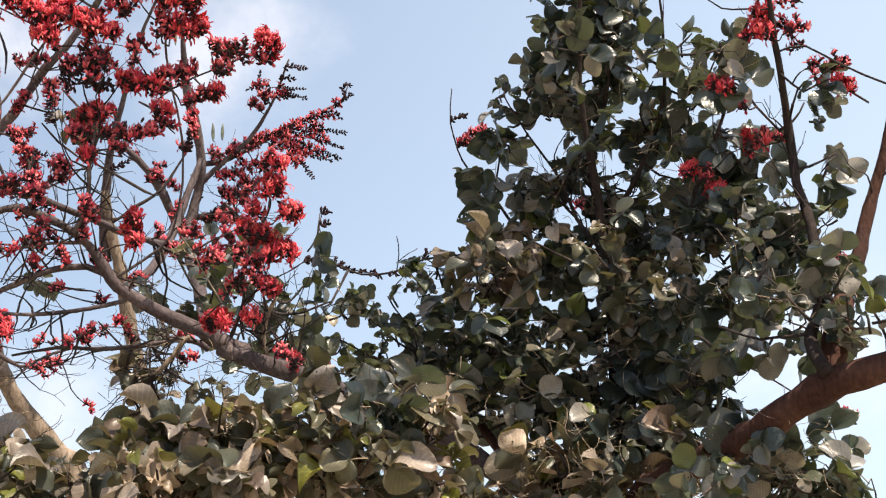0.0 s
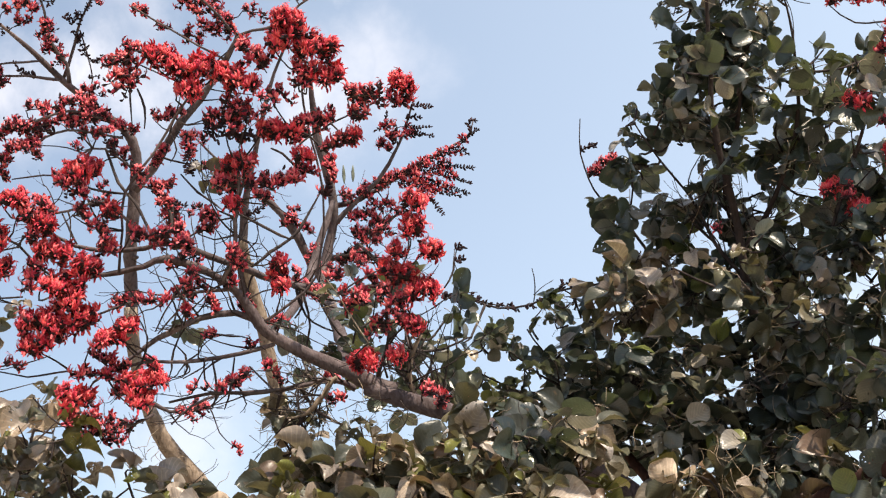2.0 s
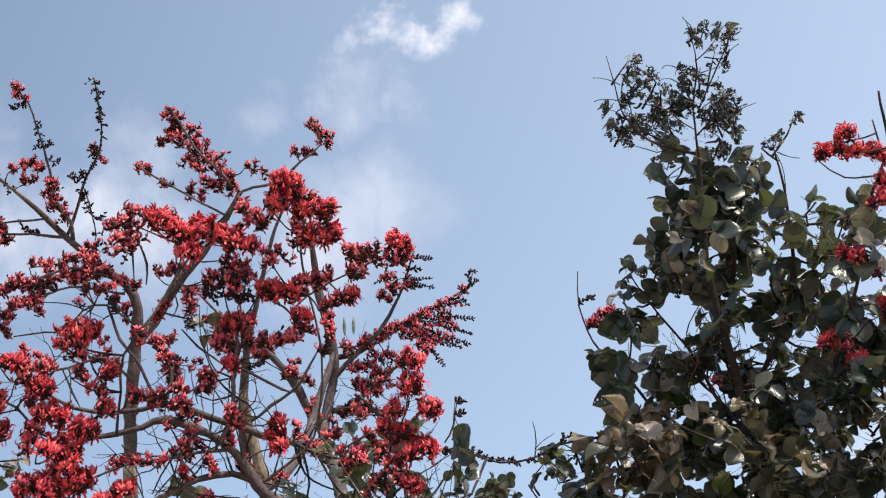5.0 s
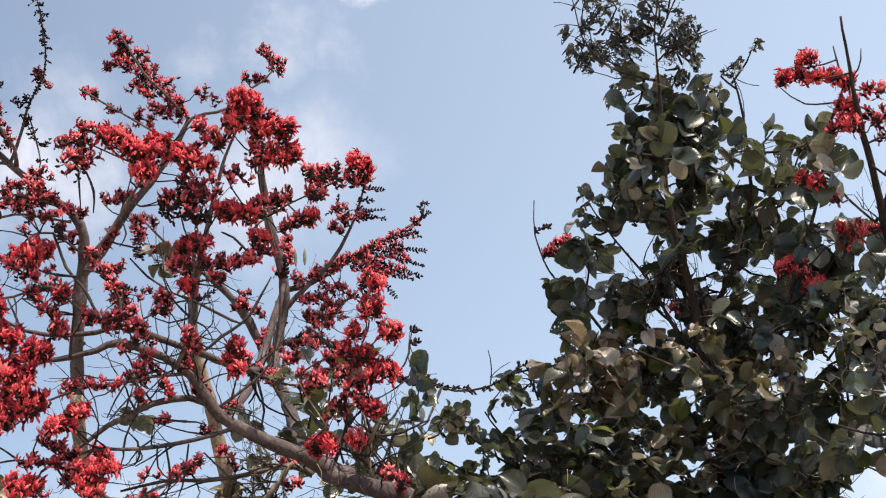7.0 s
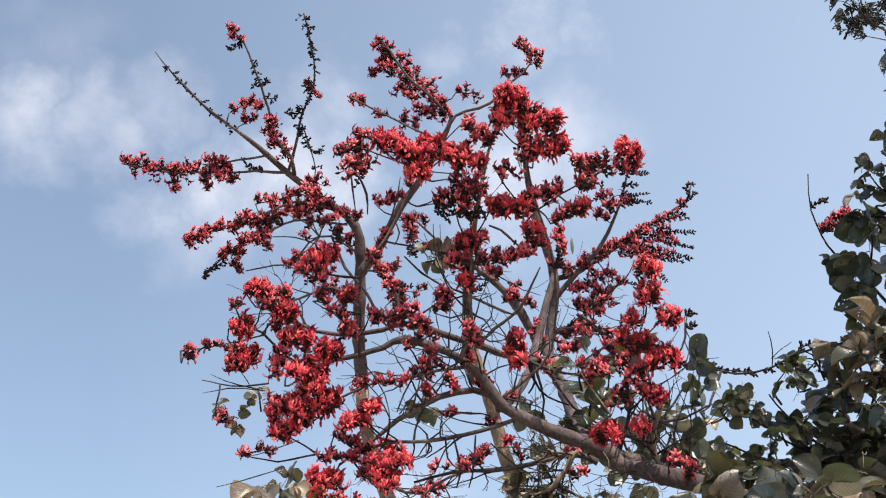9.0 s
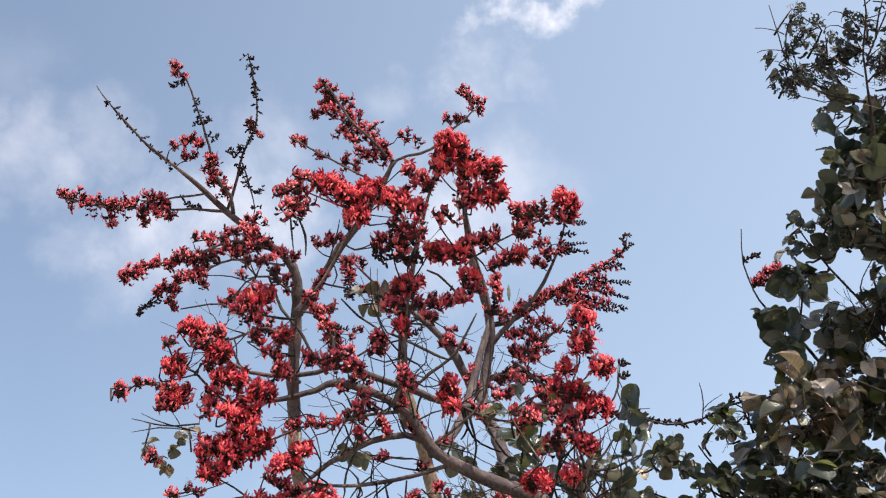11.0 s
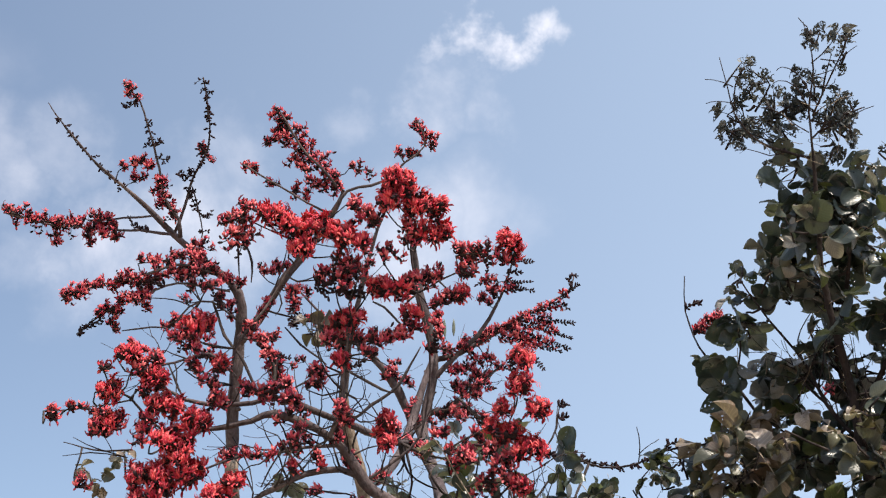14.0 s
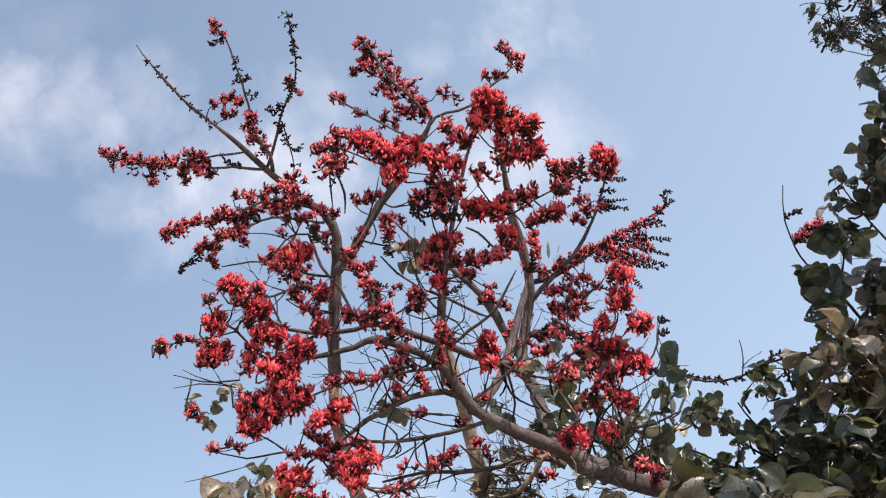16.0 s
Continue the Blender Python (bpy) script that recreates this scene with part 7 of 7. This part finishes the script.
# leaves that grow from the crown's stem and hide parts of it
for at, way, size in (
    ((1.88, 5.40, 2.90), (-0.5, -0.7, 0.1), 0.95),
    ((1.88, 5.39, 3.00), (0.6, -0.6, -0.2), 0.85),
    ((1.88, 5.38, 3.10), (-0.3, -0.8, -0.3), 1.00),
    ((1.88, 5.36, 3.22), (0.4, -0.8, 0.1), 0.90),
    ((1.86, 5.31, 3.34), (-0.6, -0.5, -0.1), 0.85),
    ((1.84, 5.23, 3.47), (0.2, -0.8, -0.4), 0.95),
    ((1.79, 5.19, 3.62), (-0.5, -0.6, -0.2), 0.80),
    ((1.78, 5.15, 3.82), (0.5, -0.7, -0.1), 0.75),
    ((1.71, 5.05, 4.10), (-0.4, -0.8, -0.3), 0.80),
    ((1.68, 5.00, 4.22), (0.4, -0.7, 0.0), 0.85),
    ((1.66, 4.96, 4.38), (-0.3, -0.8, -0.3), 0.80),
    ((1.64, 4.89, 4.50), (0.4, -0.8, -0.3), 0.75),
    ((1.63, 4.83, 4.63), (-0.5, -0.6, -0.2), 0.65),
):
    leaf_at(leafy_tree, at, way, LONE, False, size, True)
clump(leafy_tree, (1.86, 5.22, 2.92), (0.15, 0.12, 0.13), 12, scale=0.80, shady=True)
clump(leafy_tree, (1.84, 5.18, 3.20), (0.14, 0.12, 0.12), 12, scale=0.80, shady=True)

# leaves at the shoulder of the crown
clump(leafy_tree, (1.87, 4.95, 4.92), (0.10, 0.20, 0.10), 8, scale=0.80, shady=True)
clump(leafy_tree, (1.75, 4.95, 4.76), (0.10, 0.20, 0.10), 4, scale=0.85, shady=True)
clump(leafy_tree, (1.90, 4.95, 4.75), (0.09, 0.20, 0.09), 7, scale=0.80, shady=True)
clump(leafy_tree, (1.78, 4.95, 4.57), (0.11, 0.20, 0.11), 4, scale=0.85, shady=True)
clump(leafy_tree, (1.93, 4.95, 4.54), (0.09, 0.20, 0.09), 6, scale=0.75, shady=True)
clump(leafy_tree, (1.54, 4.95, 4.57), (0.10, 0.20, 0.10), 7, scale=0.85, shady=True)

# dry stalks caught among the leaves
tangle(leafy_tree, (-0.197, 5.48, 3.18), (0.14, 0.30, 0.12), 56)
tangle(leafy_tree, (-0.3, 5.51, 3.04), (0.10, 0.30, 0.08), 32)
tangle(leafy_tree, (-0.094, 5.33, 2.98), (0.15, 0.30, 0.07), 32)
tangle(leafy_tree, (0.168, 5.13, 2.97), (0.14, 0.30, 0.06), 32)
tangle(leafy_tree, (-0.83, 5.48, 2.88), (0.13, 0.30, 0.10), 24)
tangle(leafy_tree, (-0.71, 5.44, 2.68), (0.15, 0.30, 0.13), 32)
tangle(leafy_tree, (-0.33, 5.11, 2.53), (0.19, 0.30, 0.09), 48)
tangle(leafy_tree, (0.049, 4.91, 2.59), (0.20, 0.30, 0.10), 72)
tangle(leafy_tree, (0.35, 4.86, 2.6), (0.20, 0.30, 0.10), 72)
tangle(leafy_tree, (0.64, 4.9, 2.78), (0.18, 0.30, 0.10), 56)
tangle(leafy_tree, (0.55, 4.82, 2.48), (0.20, 0.30, 0.07), 48)
tangle(leafy_tree, (0.96, 5.2, 2.86), (0.19, 0.30, 0.12), 27)
tangle(leafy_tree, (0.92, 5.06, 2.59), (0.19, 0.30, 0.09), 27)
tangle(leafy_tree, (1.29, 5.32, 2.95), (0.23, 0.30, 0.15), 33)
tangle(leafy_tree, (1.45, 5.19, 3.28), (0.23, 0.30, 0.18), 33)
tangle(leafy_tree, (1.62, 4.98, 2.73), (0.22, 0.30, 0.14), 33)
tangle(leafy_tree, (1.81, 5.13, 3.12), (0.23, 0.30, 0.15), 33)
tangle(leafy_tree, (1.98, 4.93, 2.87), (0.22, 0.30, 0.15), 33)
tangle(leafy_tree, (2.11, 4.84, 3.35), (0.22, 0.30, 0.17), 33)
tangle(leafy_tree, (2.23, 4.45, 2.58), (0.20, 0.30, 0.14), 33)
tangle(leafy_tree, (2.18, 4.18, 3.17), (0.18, 0.30, 0.15), 27)
tangle(leafy_tree, (2.26, 3.99, 2.93), (0.13, 0.30, 0.17), 22)
tangle(leafy_tree, (1.39, 5.07, 2.58), (0.22, 0.30, 0.10), 27)
tangle(leafy_tree, (1.67, 4.84, 4.98), (0.17, 0.30, 0.14), 22)
tangle(leafy_tree, (1.76, 5.1, 4.51), (0.19, 0.30, 0.22), 33)
tangle(leafy_tree, (1.66, 5.27, 3.99), (0.27, 0.30, 0.19), 38)
tangle(leafy_tree, (2.11, 4.99, 4.01), (0.24, 0.30, 0.21), 33)
tangle(leafy_tree, (2.19, 4.66, 4.36), (0.18, 0.30, 0.16), 27)

# small clusters of half-open flowers scattered along the bare limbs
def scattered(tree, count, seed, low, high, thickest, west, east):
    rng = random.Random(seed)
    paths = [p for p in PATHS[tree.name] if p[:, 3].min() < thickest and p[:, 0].mean() < 0.5]
    made = 0
    while made < count:
        p = paths[rng.randrange(len(paths))]
        i = rng.randrange(1, len(p) - 1)
        if not low < p[i, 2] < high or p[i, 3] > thickest or not west < p[i, 0] < east:
            continue
        made += 1
        at = Vector(p[i, :3])
        way = (loose(rng, 0.7) + Vector(p[i + 1, :3] - p[i - 1, :3]).normalized() * 0.7 + Vector((0, 0, 0.25))).normalized()
        n = rng.uniform(0.05, 0.16)
        mid = at + way * n * 0.55 + loose(rng, 0.012)
        spray(tree, "mixed" if rng.random() < 0.82 else "comb", [tuple(at), tuple(mid), tuple(mid + (way + Vector((0, 0, 0.3))).normalized() * n * 0.6)],
              rng.uniform(0.018, 0.036), rng.uniform(120, 240), 0.003)


scattered(bare_tree, 75, 21, 3.7, 5.3, 0.030, -2.0, 0.45)
scattered(leafy_tree, 26, 22, 3.0, 4.3, 0.022, -1.05, 0.02)

# the many leaves of each tree, joined
for owner, green, dry, dark in FOLIAGE.values():
    if green.n:
        tagged(under(new("foliage", green.mesh("foliage", [LEAF, STRAW])), owner), "many broad grey-green leaves", kind="stuff")
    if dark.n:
        tagged(under(new("crown_foliage", dark.mesh("crown_foliage", [SHADY_GREEN, STRAW])), owner), "many round dark green leaves, darkened for the shade inside the crown", kind="stuff")
    if dry.n:
        tagged(under(new("dry_foliage", dry.mesh("dry_foliage", [DRY, TWIG])), owner), "curled, insect-eaten dry grey leaves", kind="stuff")
twigs(bare_tree, 90, 0.24, 3, 2.2, 4.9)
twigs(leafy_tree, 250, 0.28, 4, 2.0, 4.1)


def joined(tree, furthest):
    """Side twigs from the limbs of a tree to the feet of its leaf shoots and flower stalks."""
    rng = random.Random(17)
    along = np.concatenate(PATHS[tree.name])
    h = Heap()
    for foot, thick in LOOSE[tree.name]:
        # a twig rises from a lower place on the limb
        gap = np.linalg.norm(along[:, :3] - foot, axis=1) + 0.5 * np.maximum(0, along[:, 2] - foot[2])
        i = int(np.argmin(gap))
        if not 0.015 < gap[i] < furthest:
            continue
        a, b = Vector(along[i, :3]), Vector(foot)
        mid = a.lerp(b, 0.5) + loose(rng, 0.06 * gap[i]) - Vector((0, 0, 0.08 * gap[i]))
        h.add(*tube(wander(smooth_path([(*a, thick * 1.3), (*mid, thick), (*b, thick * 0.7)], 0.05), rng, 0.002), 5, rng), 0)
    ob = new("side_twig", h.mesh("side_twig", [TWIG]))
    return tagged(under(ob, tree), "thin dark side twigs", kind="stuff")


joined(bare_tree, 0.7)
joined(leafy_tree, 0.7)
